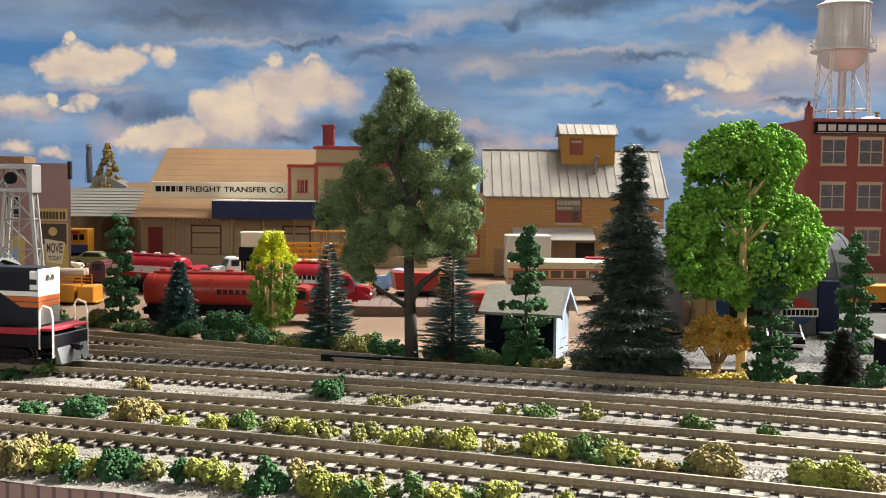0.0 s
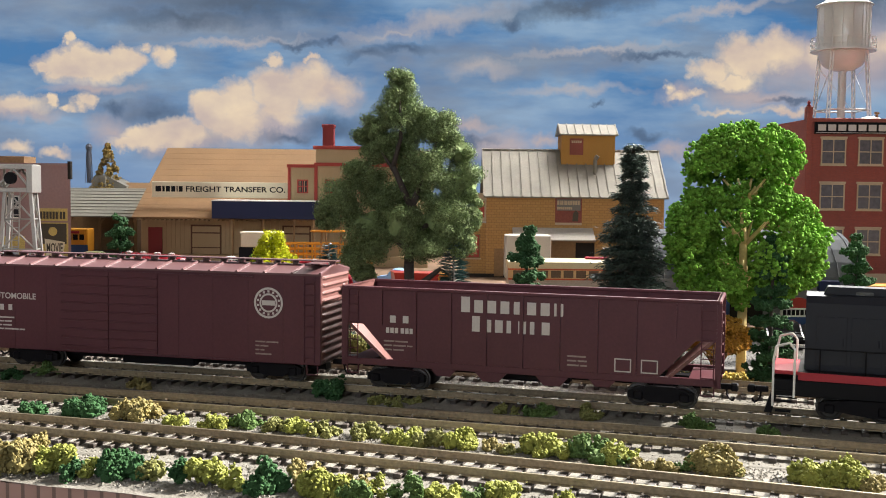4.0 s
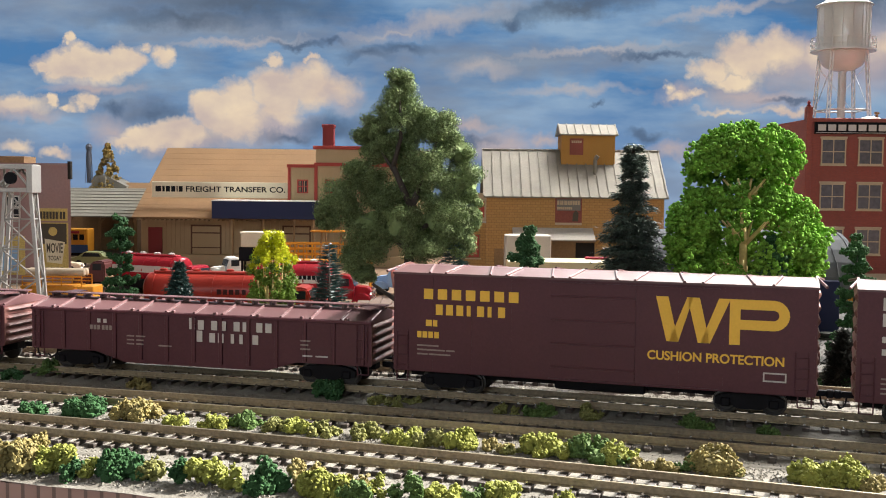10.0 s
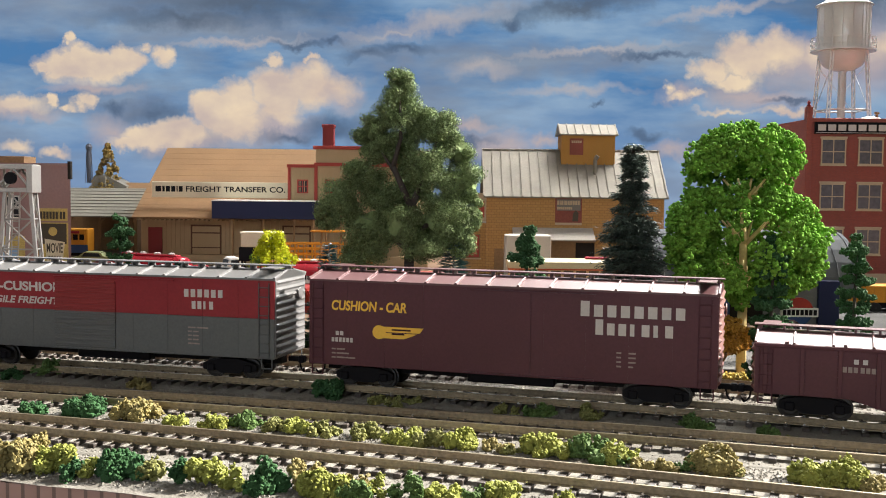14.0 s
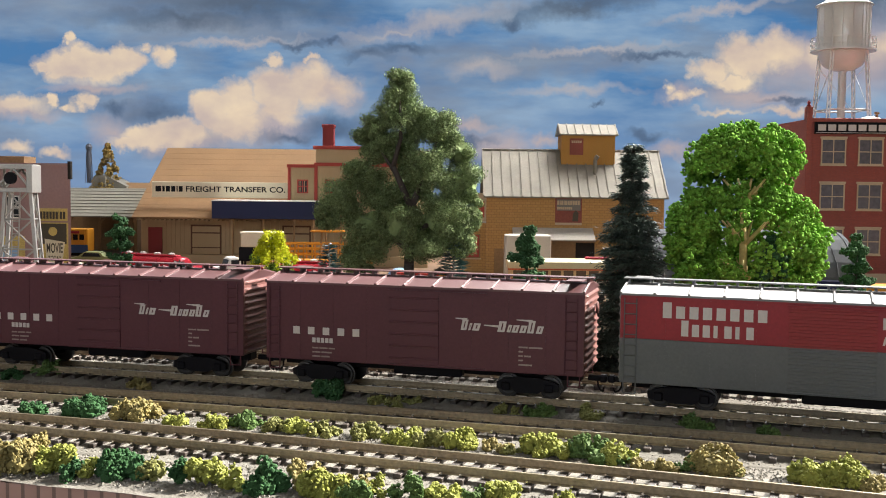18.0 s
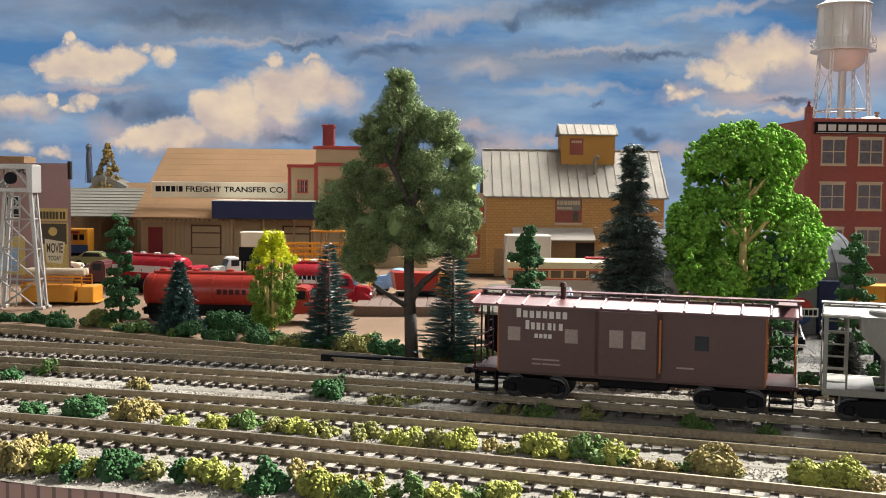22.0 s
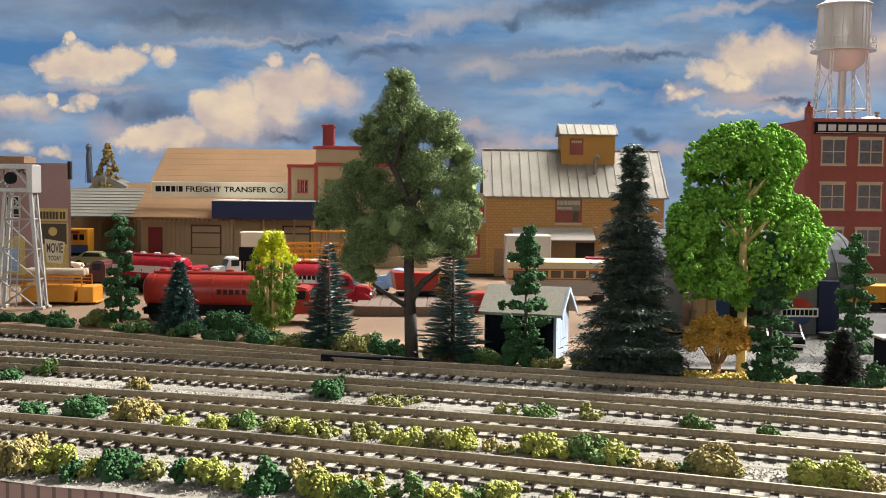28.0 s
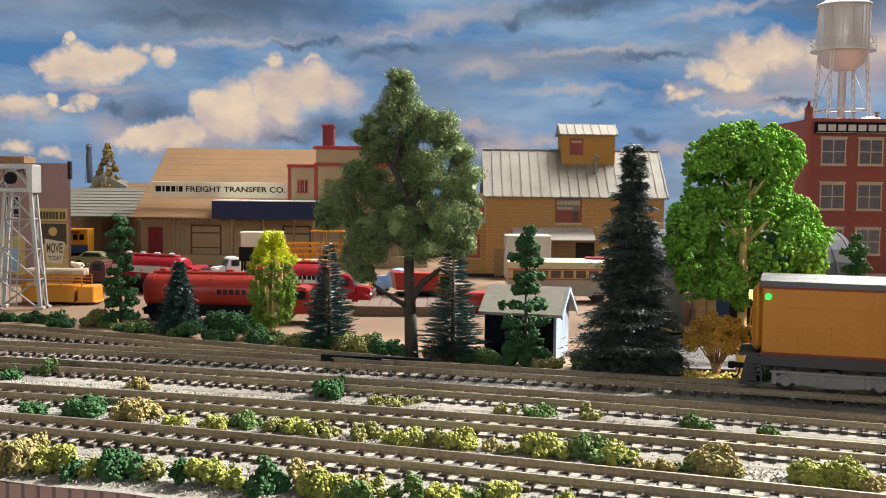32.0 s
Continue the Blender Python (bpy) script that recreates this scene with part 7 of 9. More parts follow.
def roof_ribbed(parent, L, w, z, rise, n, material, walk=True, diagonal=False, over=0.6):
    bm = B()
    hw = w / 2 + over
    prism(bm, [(-hw, z - 0.9), (hw, z - 0.9), (hw, z), (3, z + rise), (-3, z + rise), (-hw, z)], -L / 2 - 0.5, L / 2 + 0.5)
    r = part("roof", bm, material, parent)
    for i in range(n + 1):
        x = -L / 2 + L * i / n
        for sy in (-1, 1):
            bm = B()
            skew = 3.2 if diagonal and i % 2 else (-3.2 if diagonal else 0)
            p, q = Vector((x + skew, sy * hw, z + 0.15)), Vector((x, sy * 3.0, z + rise + 0.15))
            rod(bm, p, q, 0.62, 0.62, 6)
            part("roof_rib", bm, material, r)
    if walk:
        bm = B()
        zb = z + rise + 1.7
        for y0, y1 in ((-3.1, -1.15), (-0.95, 0.95), (1.15, 3.1)):
            box(bm, -L / 2 - 1.5, L / 2 + 1.5, y0, y1, zb, zb + 0.5)
        k = max(8, int(L / 9))
        for i in range(k + 1):
            x = -L / 2 + 1 + (L - 2) * i / k
            box(bm, x - 0.4, x + 0.4, -3.1, 3.1, zb - 1.8, zb)
        for d in (-1, 1):
            box(bm, d * (L / 2 - 5) - 3.6, d * (L / 2 - 5) + 3.6, -d * 3.1 if d < 0 else -15.5, -3.1 if d > 0 else 15.5, zb - 0.4, zb)
        part("running_board", bm, material, parent)
    return r


def under(parent, L, zs, skirt=0.0):
    bm = B()
    box(bm, -L / 2 + 3, L / 2 - 3, -3.2, 3.2, zs - 4.5, zs + 0.5)
    box(bm, -L * 0.10, L * 0.12, -9, -3.5, zs - 5.5, zs + 0.3, 0.8)
    rod(bm, (-L * 0.22, 5, zs - 3.2), (-L * 0.05, 5, zs - 3.2), 2.4, seg=10)
    rod(bm, (L * 0.12, -9, zs - 1.5), (L * 0.3, -9, zs - 1.5), 0.4, seg=5)
    part("underframe", bm, M["truckblack"], parent)
    for d in (-1, 1):
        coupler(parent, d * (L / 2 - 0.5), d)


def sills(parent, L, zs, material, w=37.0):
    """Corner steps and grab irons."""
    for d in (-1, 1):
        for sy in (-1, 1):
            bm = B()
            x = d * (L / 2 - 4)
            for dx in (-2.6, 2.6):
                rod(bm, (x + dx, sy * (w / 2 - 0.3), zs), (x + dx, sy * (w / 2 - 0.3), zs - 4.4), 0.3, seg=5)
            rod(bm, (x - 2.6, sy * (w / 2 - 0.3), zs - 4.4), (x + 2.6, sy * (w / 2 - 0.3), zs - 4.4), 0.3, seg=5)
            part("step", bm, material, parent)


def fine_print(parent, x, z, rows, y=-18.62, material=None, h=0.7):
    """Small stencilling, too small to read: short bars."""
    bm = B()
    for i, ws in enumerate(rows):
        bars(bm, x, z - i * 1.9, sum(ws) + 0.5 * (len(ws) - 1), h, y, ws, 0.5, 0.06)
    return part("stencil", bm, material or M["faded"], parent)


def name_bars(parent, x, z, w, h, letters, material, y=-18.6, t=0.1, first=1.0):
    """A company's name, drawn as a row of plain blocks."""
    bm = B()
    adv = w / sum(1.0 if c != " " else 0.5 for c in letters)
    for i, c in enumerate(letters):
        if c != " ":
            b = adv * (0.42 if c == "i" else 0.74)
            top = z + h * (first if i == 0 else 1.0)
            box(bm, x, x + b * 0.9, y - t, y, z, top)
        x += adv * (1.0 if c != " " else 0.5)
    return part("name_marking", bm, material, parent)


def emblem_ring(parent, x, z, r, material, y=-18.6):
    """A round herald, drawn as rings and a bar."""
    bm = B()
    for r0, r1 in ((r, r * 0.86), (r * 0.62, r * 0.5)):
        n = 28
        o = [[(x + q * math.cos(6.2832 * i / n), y - e, z + q * math.sin(6.2832 * i / n)) for i in range(n)] for q, e in ((r0, 0.12), (r1, 0.12))]
        a = [bm.verts.new(p) for p in o[0]]
        b = [bm.verts.new(p) for p in o[1]]
        for i in range(n):
            bm.faces.new((a[i], a[(i + 1) % n], b[(i + 1) % n], b[i]))
    box(bm, x - r * 0.45, x + r * 0.45, y - 0.12, y, z - r * 0.16, z + r * 0.16)
    for i in range(14):
        a = 6.2832 * (i + 0.5) / 14
        cx, cz = x + 0.74 * r * math.cos(a), z + 0.74 * r * math.sin(a)
        box(bm, cx - r * 0.07, cx + r * 0.07, y - 0.12, y, cz - r * 0.07, cz + r * 0.07)
    return part("emblem", bm, material, parent)


def freight_car(name, L, label, category):
    t = thing(name, 0, 0, 0, 0, label, category, "cars of the freight train")
    t["half"] = L / 2
    return t


def boxcar(L, zs, ze, label, body, roof, ends, door=(0.4, 0.56), door_ribs=7, lower=None, split=None, walk=True, tall=False, end_ribs=10, panels=10, double=False, fine_door=False):
    t = freight_car("boxcar", L, label, "boxcar")
    hw = 18.5
    bm = B()
    if split:
        box(bm, -L / 2, L / 2, -hw, hw, split, ze, 0.25)
        up = part("side", bm, body, t)
        part("side", box(B(), -L / 2, L / 2, -hw, hw, zs, split, 0.25), lower, t)
    else:
        box(bm, -L / 2, L / 2, -hw, hw, zs, ze, 0.3)
        part("side", bm, body, t)
    d0, d1 = -L / 2 + L * door[0], -L / 2 + L * door[1]
    for sy in (-1, 1):
        y = sy * hw
        for i in range(panels + 1):
            x = -L / 2 + 0.3 + (L - 0.6) * i / panels
            if d0 - 2 < x < d1 + 2:
                continue
            for z0, z1, m in ([(zs + 0.5, split, lower), (split, ze - 1.2, body)] if split else [(zs + 0.5, ze - 1.2, body)]):
                part("seam", box(B(), x - 0.3, x + 0.3, y - 0.14, y + 0.14, z0, z1), m, t)
        cuts = [(d0, (d0 + d1) / 2 - 0.2), ((d0 + d1) / 2 + 0.2, d1)] if double else [(d0, d1)]
        for a, b in cuts:
            for z0, z1, m in ([(zs + 1.2, split, lower), (split, ze - 3.0, M["red_door"])] if split else [(zs + 1.0, ze - 2.6, body)]):
                n = door_ribs if not split else max(2, int(door_ribs * (z1 - z0) / (ze - zs)))
                front, back = y + sy * 0.45, y - sy * 0.45
                prof = [(back, z0), (front, z0)]
                for i in range(n):
                    z, h = z0 + (z1 - z0) * (i + 0.5) / n, (z1 - z0) / n
                    e = h * 0.26 if fine_door else 0.5
                    prof += [(front, z - e), (front + sy * 0.4, z - e * 0.55), (front + sy * 0.4, z + e * 0.55), (front, z + e)]
                prof += [(front, z1), (back, z1)]
                bm = prism(B(), prof, a, b)
                part("door", bm, m, t)
        for e, z0, z1 in ((0.9, ze - 2.7, ze - 1.9), (0.7, zs + 0.2, zs + 0.9)):
            part("door_track", box(B(), d0 - 1, d1 + (d1 - d0) * 0.95, y - e, y + e, z0, z1), (body if z0 > 20 else lower) if split else body, t)
    n = end_ribs
    for d in (-1, 1):
        ribbed_end(t, d * L / 2, d, 36.0, zs + 0.5, ze - 0.3, n, ends)
        bm = B()
        prism(bm, [(-18.5, ze - 0.5), (18.5, ze - 0.5), (3, ze + 3.0), (-3, ze + 3.0)], d * L / 2 - 0.5, d * L / 2 + 0.5)
        part("end_gable", bm, ends, t)
        ladder(t, d * (L / 2) - d * 5.2 if d > 0 else d * L / 2 + 4.2, -hw, zs + 1, (ze - 2 if not tall else zs + 18), 5.0, 8 if not tall else 4, body if not split else M["grey"])
    bm = B()
    lathe(bm, [(0.4, 0), (2.6, 0.1), (2.9, 0.5), (2.6, 0.9), (0.5, 1.0)], 14, "x", (L / 2 + 1.4, 8.0, (ze - 9) if not tall else zs + 12))
    part("brake_wheel", bm, ends, t)
    roof_ribbed(t, L, 37.0, ze, 2.9 if walk else 2.2, 13 if L > 160 else 11, roof, walk, not walk)
    under(t, L, zs)
    sills(t, L, zs, body if not split else M["grey"])
    for d in (-1, 1):
        truck(t, d * (L / 2 - 25))
    return t


M["red_door"] = paint("dull red door paint", 0.22, 0.028, 0.03, 0.48)
M["seam_mix"] = paint("grey seam paint", 0.15, 0.1, 0.1, 0.5)
M["rust_end"] = paint("oxide end paint", 0.13, 0.06, 0.056, 0.38)
CARS = []


def add(t, left, right, slack=6.4):
    CARS.append((t, (left + right) / 2 - slack))


def feather_logo(t, x, z, s):
    """A rounded square outline with a slanted feather in it, as plain shapes."""
    y, w = -18.75, s * 0.085

    def outline(inset, radii):
        pts = []
        for cx, cz, a0, rad in ((1, 1, 0, radii[0]), (0, 1, 90, radii[1]), (0, 0, 180, radii[2]), (1, 0, 270, radii[3])):
            ex, ez = x + inset + cx * (s - 2 * inset), z + inset + cz * (s - 2 * inset)
            ox, oz = ex + (rad if cx == 0 else -rad), ez + (rad if cz == 0 else -rad)
            pts += [(ox + rad * math.cos(math.radians(a0 + k * 18)), oz + rad * math.sin(math.radians(a0 + k * 18))) for k in range(6)]
        return pts

    bm = B()
    o = [bm.verts.new((px, y, pz)) for px, pz in outline(0, (0.4, s * 0.16, s * 0.14, s * 0.16))]
    q = [bm.verts.new((px, y, pz)) for px, pz in outline(w, (0.4, s * 0.09, s * 0.07, s * 0.09))]
    for k in range(len(o)):
        bm.faces.new((o[k], o[(k + 1) % len(o)], q[(k + 1) % len(o)], q[k]))
    part("logo_frame", bm, M["lettering"], t)
    bm = B()
    y = -18.8
    for a, b, c, d in ((0.30, 0.25, 0.43, 0.50), (0.40, 0.34, 0.56, 0.64), (0.50, 0.43, 0.72, 0.80)):
        prism(bm, [(x + s * a, z + s * b), (x + s * (a + 0.09), z + s * (b + 0.06)), (x + s * (c + 0.1), z + s * d), (x + s * c, z + s * d)], y, y + 0.12, "y")
    prism(bm, [(x + s * 0.60, z + s * 0.52), (x + s * 0.97, z + s * 0.80), (x + s * 0.97, z + s * 0.97), (x + s * 0.90, z + s * 0.93)], y - 0.02, y + 0.1, "y")
    prism(bm, [(x + s * 0.08, z + s * 0.10), (x + s * 0.13, z + s * 0.10), (x + s * 0.97, z + s * 0.80), (x + s * 0.97, z + s * 0.86)], y - 0.04, y + 0.08, "y")
    part("feather", bm, M["lettering"], t)


def build_train():
    # locomotive
    add(locomotive(), -556, -343, 0.0)
    # open hopper
    add(open_hopper(164), -735, -571)
    # automobile boxcar
    L = 179.5
    t = boxcar(L, 9.5, 51.5, "dark oxide brown double-door boxcar with round herald", M["brown"], M["brown_roof"], M["rust_end"], (0.25, 0.54), 9, double=True, fine_door=False, end_ribs=12)
    words("lettering", "AUTOMOBILE", -L / 2 + 4.5, 34.3, 26, 3.0, -18.7, M["lettering"], t, 0.02)
    name_bars(t, -L / 2 + 10, 28.6, 8, 2.9, "e n", M["lettering"])
    fine_print(t, -L / 2 + 9, 24.6, ((9,), (3, 4), (2, 5), (3, 8, 3)), material=M["lettering"])
    emblem_ring(t, L / 2 - 25.5, 37.5, 7.2, M["lettering"])
    fine_print(t, L / 2 - 32, 19, ((5, 6), (2, 4), (2, 2), (8,)))
    add(t, -927, -747.5)
    # two tall boxcars with the feather logo
    for left in (-1127.3, -1325.4):
        L = 182
        t = boxcar(L, 9.5, 54.0, "tall brown plug-door boxcar with square feather logo", M["brown"], M["brown_roof"], M["rust_end"], (0.34, 0.64), 18, walk=False, tall=True, double=True, fine_door=True, end_ribs=7)
        name_bars(t, -L / 2 + 9, 46.0, 27, 4.4, "Woienen", M["lettering"], first=1.15)
        name_bars(t, -L / 2 + 9, 39.8, 21.8, 4.4, "Poeini", M["lettering"], first=1.15)
        fine_print(t, -L / 2 + 9, 33.5, ((2.6, 2.0),), material=M["lettering"], h=2.4)
        fine_print(t, -L / 2 + 9, 28.6, ((5.2,),), material=M["lettering"], h=2.4)
        fine_print(t, -L / 2 + 18, 28.6, ((3.4,),), material=M["faded"], h=2.2)
        fine_print(t, -L / 2 + 9, 19, ((3,), (2, 2), (3,), (5,)))
        fine_print(t, -L / 2 + 19, 19.5, ((3,), (3.5,), (3,)), material=M["lettering"])
        fine_print(t, -L / 2 + 27, 18.5, ((2,), (5,)))
        fine_print(t, L * 0.02, 35, ((8, 4), (3, 2)))
        feather_logo(t, L / 2 - 49.0, 19.6, 28.8)
        bm = B()
        for x0, x1, z0, z1 in ((-15.5, -9.5, 20.5, 21), (-15.5, -9.5, 24.4, 24.9), (-15.5, -9.5, 28.4, 28.9), (-15.5, -15, 20.5, 28.9), (-10, -9.5, 20.5, 28.9)):
            box(bm, L / 2 + x0, L / 2 + x1, -18.75, -18.6, z0, z1)
        part("data_panel", bm, M["lettering"], t)
        fine_print(t, L / 2 - 46, 16.6, ((3, 2, 4, 2, 3, 3),))
        add(t, left, left + L)
    # boxcar with large yellow initials
    L = 178
    t = boxcar(L, 10.0, 54.0, "brown plug-door boxcar with large yellow lettering", M["brown"], M["brown_roof"], M["rust_end"], (0.40, 0.60), 4, walk=False, tall=True, end_ribs=8)
    name_bars(t, -L / 2 + 14, 42.4, 45, 4.6, "Weonene", M["yellow"])
    name_bars(t, -L / 2 + 19.6, 35.6, 33, 4.6, "Poeinie", M["yellow"])
    fine_print(t, -L / 2 + 15, 30.4, ((2.8, 2.0),), material=M["yellow"], h=2.8)
    fine_print(t, -L / 2 + 11, 25.2, ((2.0, 2.2, 2.2, 2.2),), material=M["yellow"], h=2.8)
    fine_print(t, -L / 2 + 11, 21.4, ((10,), (13, 4), (5, 10)))
    bm = B()
    x, y, z, h = L / 2 - 63, -18.6, 29.5, 18.5
    for a in (0, 12.6):
        prism(bm, [(x + a, z + h), (x + a + 5, z + h), (x + a + 9.4, z), (x + a + 4.6, z)], y - 0.14, y, "y")
        prism(bm, [(x + a + 12.6, z + h), (x + a + 17.2, z + h) if a else (x + a + 15.0, z + h), (x + a + 9.4, z), (x + a + 5.6, z)], y - 0.14, y, "y")
    part("initial", bm, M["yellow"], t)
    bm = B()
    px = x + 29.5
    box(bm, px, px + 4.2, y - 0.14, y, z, z + h)
    box(bm, px + 4.2, px + 17, y - 0.14, y, z + h - 4, z + h)
    box(bm, px + 4.2, px + 17, y - 0.14, y, z + h * 0.34, z + h * 0.34 + 4)
    prism(bm, [(px + 17 + q * math.sin(a), z + h * 0.67 + q * math.cos(a)) for q, aa in ((6.15, range(0, 181, 18)), (2.1, range(180, -1, -18))) for a in (math.radians(k) for k in aa)], y - 0.14, y, "y")
    part("initial", bm, M["yellow"], t)
    words("lettering", "CUSHION PROTECTION", L / 2 - 66, 21.6, 54, 3.9, -18.75, M["yellow"], t, 0.025)
    bm = B()
    for x0, x1, z0, z1 in ((-20, -11, 15.2, 15.8), (-20, -11, 18.4, 19.0), (-20, -19.4, 15.2, 19), (-11.6, -11, 15.2, 19)):
        box(bm, L / 2 + x0, L / 2 + x1, -18.75, -18.6, z0, z1)
    part("data_panel", bm, M["lettering"], t)
    add(t, -1519, -1341)
    # two covered gondolas
    add(covered_gondola(176.5), -1707, -1530.5)
    add(covered_gondola(176.5), -1899.5, -1723)
    # boxcar with the winged emblem
    L = 181
    t = boxcar(L, 10.5, 49.5, "oxide brown boxcar with yellow slogan and winged emblem", M["brown"], M["brown_roof"], M["rust_end"], (0.41, 0.57), 0, end_ribs=11)
    words("lettering", "CUSHION - CAR", -L / 2 + 11, 35.6, 36, 4.6, -18.75, M["yellow"], t, 0.03, 0.12)
    bm = B()
    x, z, y = -L / 2 + 34, 26.6, -18.6
    prism(bm, [(x + 3.2 * math.cos(a * 0.524), z + 3.2 * math.sin(a * 0.524)) for a in range(12)], y - 0.14, y, "y")
    prism(bm, [(x + 1, z + 0.2), (x + 1, z + 2.6), (x + 21, z + 2.6), (x + 19, z + 0.2)], y - 0.16, y, "y")
    prism(bm, [(x + 1, z - 2.6), (x + 1, z - 0.2), (x + 18, z - 0.2), (x + 12, z - 2.6)], y - 0.16, y, "y")
    part("emblem", bm, M["yellow"], t)
    fine_print(t, x + 6, z + 1.0, ((9,), (6,)), -18.8, M["brown_dark"])
    fine_print(t, -L / 2 + 13, 24.2, ((1.6, 1.6),), material=M["lettering"], h=1.9)
    fine_print(t, -L / 2 + 11, 21.2, ((1.3,) * 6,), material=M["lettering"], h=2.0)
    fine_print(t, -L / 2 + 11, 17.6, ((2, 4), (2, 6), (2, 9)))
    name_bars(t, L / 2 - 56.4, 38.2, 45, 5.0, "Sonthene", M["lettering"], first=1.3)
    name_bars(t, L / 2 - 50, 30.6, 33.6, 5.0, "Poeinie", M["lettering"], first=1.3)
    fine_print(t, L / 2 - 41, 23, ((2,), (2,), (2,), (2,)))
    fine_print(t, L / 2 - 36, 23, ((3,), (3,), (3,), (2,)))
    add(t, -2096, -1915)
    # two red and grey boxcars
    for left, first in ((-2297, True), (-2492.7, False)):
        L = 183 if first else 181
        t = boxcar(L, 11.0, 48.6, "red over grey boxcar with silver roof and ends", M["red"], M["silver"], M["silver"], (0.37, 0.55), 16, lower=M["grey"], split=29.8, fine_door=True, end_ribs=11)
        sx = -L / 2 + (11 if first else L * 0.56)
        words("lettering", "HYDRA-CUSHION", sx, 38.6, 61, 4.6, -18.75, M["lettering"], t, 0.035)
        words("lettering", "FOR FRAGILE FREIGHT", sx, 32.4, 59, 3.6, -18.75, M["lettering"], t, 0.03, 0.2)
        if first:
            name_bars(t, L / 2 - 46, 38.8, 21, 3.7, "eotton", M["lettering"])
            name_bars(t, L / 2 - 42, 33.2, 12, 3.7, "eeio", M["lettering"])
            fine_print(t, -L / 2 + 18, 27.0, ((2.4, 2.4, 2.4),), material=M["lettering"], h=2.0)
            fine_print(t, -L / 2 + 17, 23.4, ((10,), (4, 6), (5, 5), (3, 4)))
        else:
            name_bars(t, -L / 2 + 17.4, 39.0, 43, 5.0, "Sonthene", M["lettering"], first=1.3)
            name_bars(t, -L / 2 + 25, 31.8, 30, 5.0, "Poeinie", M["lettering"], first=1.3)
            fine_print(t, -L / 2 + 14, 26.5, ((11,), (3, 4), (3, 4), (4,)), material=M["grey"])
            bm = B()
            prism(bm, [(L / 2 - 67, 20.6), (L / 2 - 70, 26.0), (L / 2 - 46, 26.0), (L / 2 - 50, 22.4), (L / 2 - 61, 20.6)], -18.75, -18.6, "y")
            part("slogan_patch", bm, M["red"], t)
            name_bars(t, L / 2 - 24, 25.6, 6, 2.4, "en", M["lettering"])
        fine_print(t, L / 2 - 44, 24, ((4, 6), (2, 3), (2, 3), (2, 3), (6,)))
        add(t, left, left + L)
    # two brown boxcars with flying script
    for left in (-2656, -2815.6):
        L = 147.2
        t = boxcar(L, 12.0, 47.9, "oxide brown forty-foot boxcar with white flying script", M["brown"], M["brown_roof"], M["rust_end"], (0.41, 0.565), 6, end_ribs=11, panels=9)
        name_bars(t, -L / 2 + 13.5, 24.0, 34, 3.4, "e d e d w", M["lettering"])
        fine_print(t, -L / 2 + 23, 20.4, ((1.6,) * 5,), material=M["lettering"], h=2.2)
        fine_print(t, -L / 2 + 23, 17.6, ((3, 4, 3), (4, 5), (4, 4)))
        bm = B()
        x, z, y = L / 2 - 54, 29.6, -18.6
        for a, w, h in ((0, 2.6, 4.6), (3.4, 1.0, 3.2), (5.2, 3.0, 3.2), (16.5, 3.2, 4.6), (20.6, 1.6, 3.2), (22.8, 2.6, 3.2), (26.2, 2.6, 3.2), (29.6, 2.8, 5.4), (33.4, 2.6, 3.2)):
            prism(bm, [(x + a, z), (x + a + w * 0.42, z), (x + a + w * 0.42 + 1, z + h), (x + a + 1, z + h)], y - 0.14, y, "y")
            prism(bm, [(x + a + w * 0.62, z), (x + a + w, z), (x + a + w + 1, z + h), (x + a + w * 0.62 + 1, z + h)], y - 0.14, y, "y")
            prism(bm, [(x + a, z), (x + a + w, z), (x + a + w + 0.2, z + 0.8), (x + a + 0.2, z + 0.8)], y - 0.15, y, "y")
            prism(bm, [(x + a + 0.7, z + h - 0.8), (x + a + w + 0.7, z + h - 0.8), (x + a + w + 1, z + h), (x + a + 1, z + h)], y - 0.15, y, "y")
        for a, b, zz in ((-2.5, 3, 4.9), (10.5, 17, 2.4), (25, 32, 5.4)):
            prism(bm, [(x + a, z + zz), (x + b, z + zz - 0.6), (x + b, z + zz + 0.4), (x + a, z + zz + 0.3)], y - 0.16, y, "y")
        part("script_marking", bm, M["lettering"], t)
        fine_print(t, L / 2 - 28, 23, ((4, 6), (2,), (2, 3), (2,), (6,)))
        add(t, left, left + L)
    add(covered_hopper(125), -2954.8, -2829.8)
    add(caboose(), -3100, -2964)


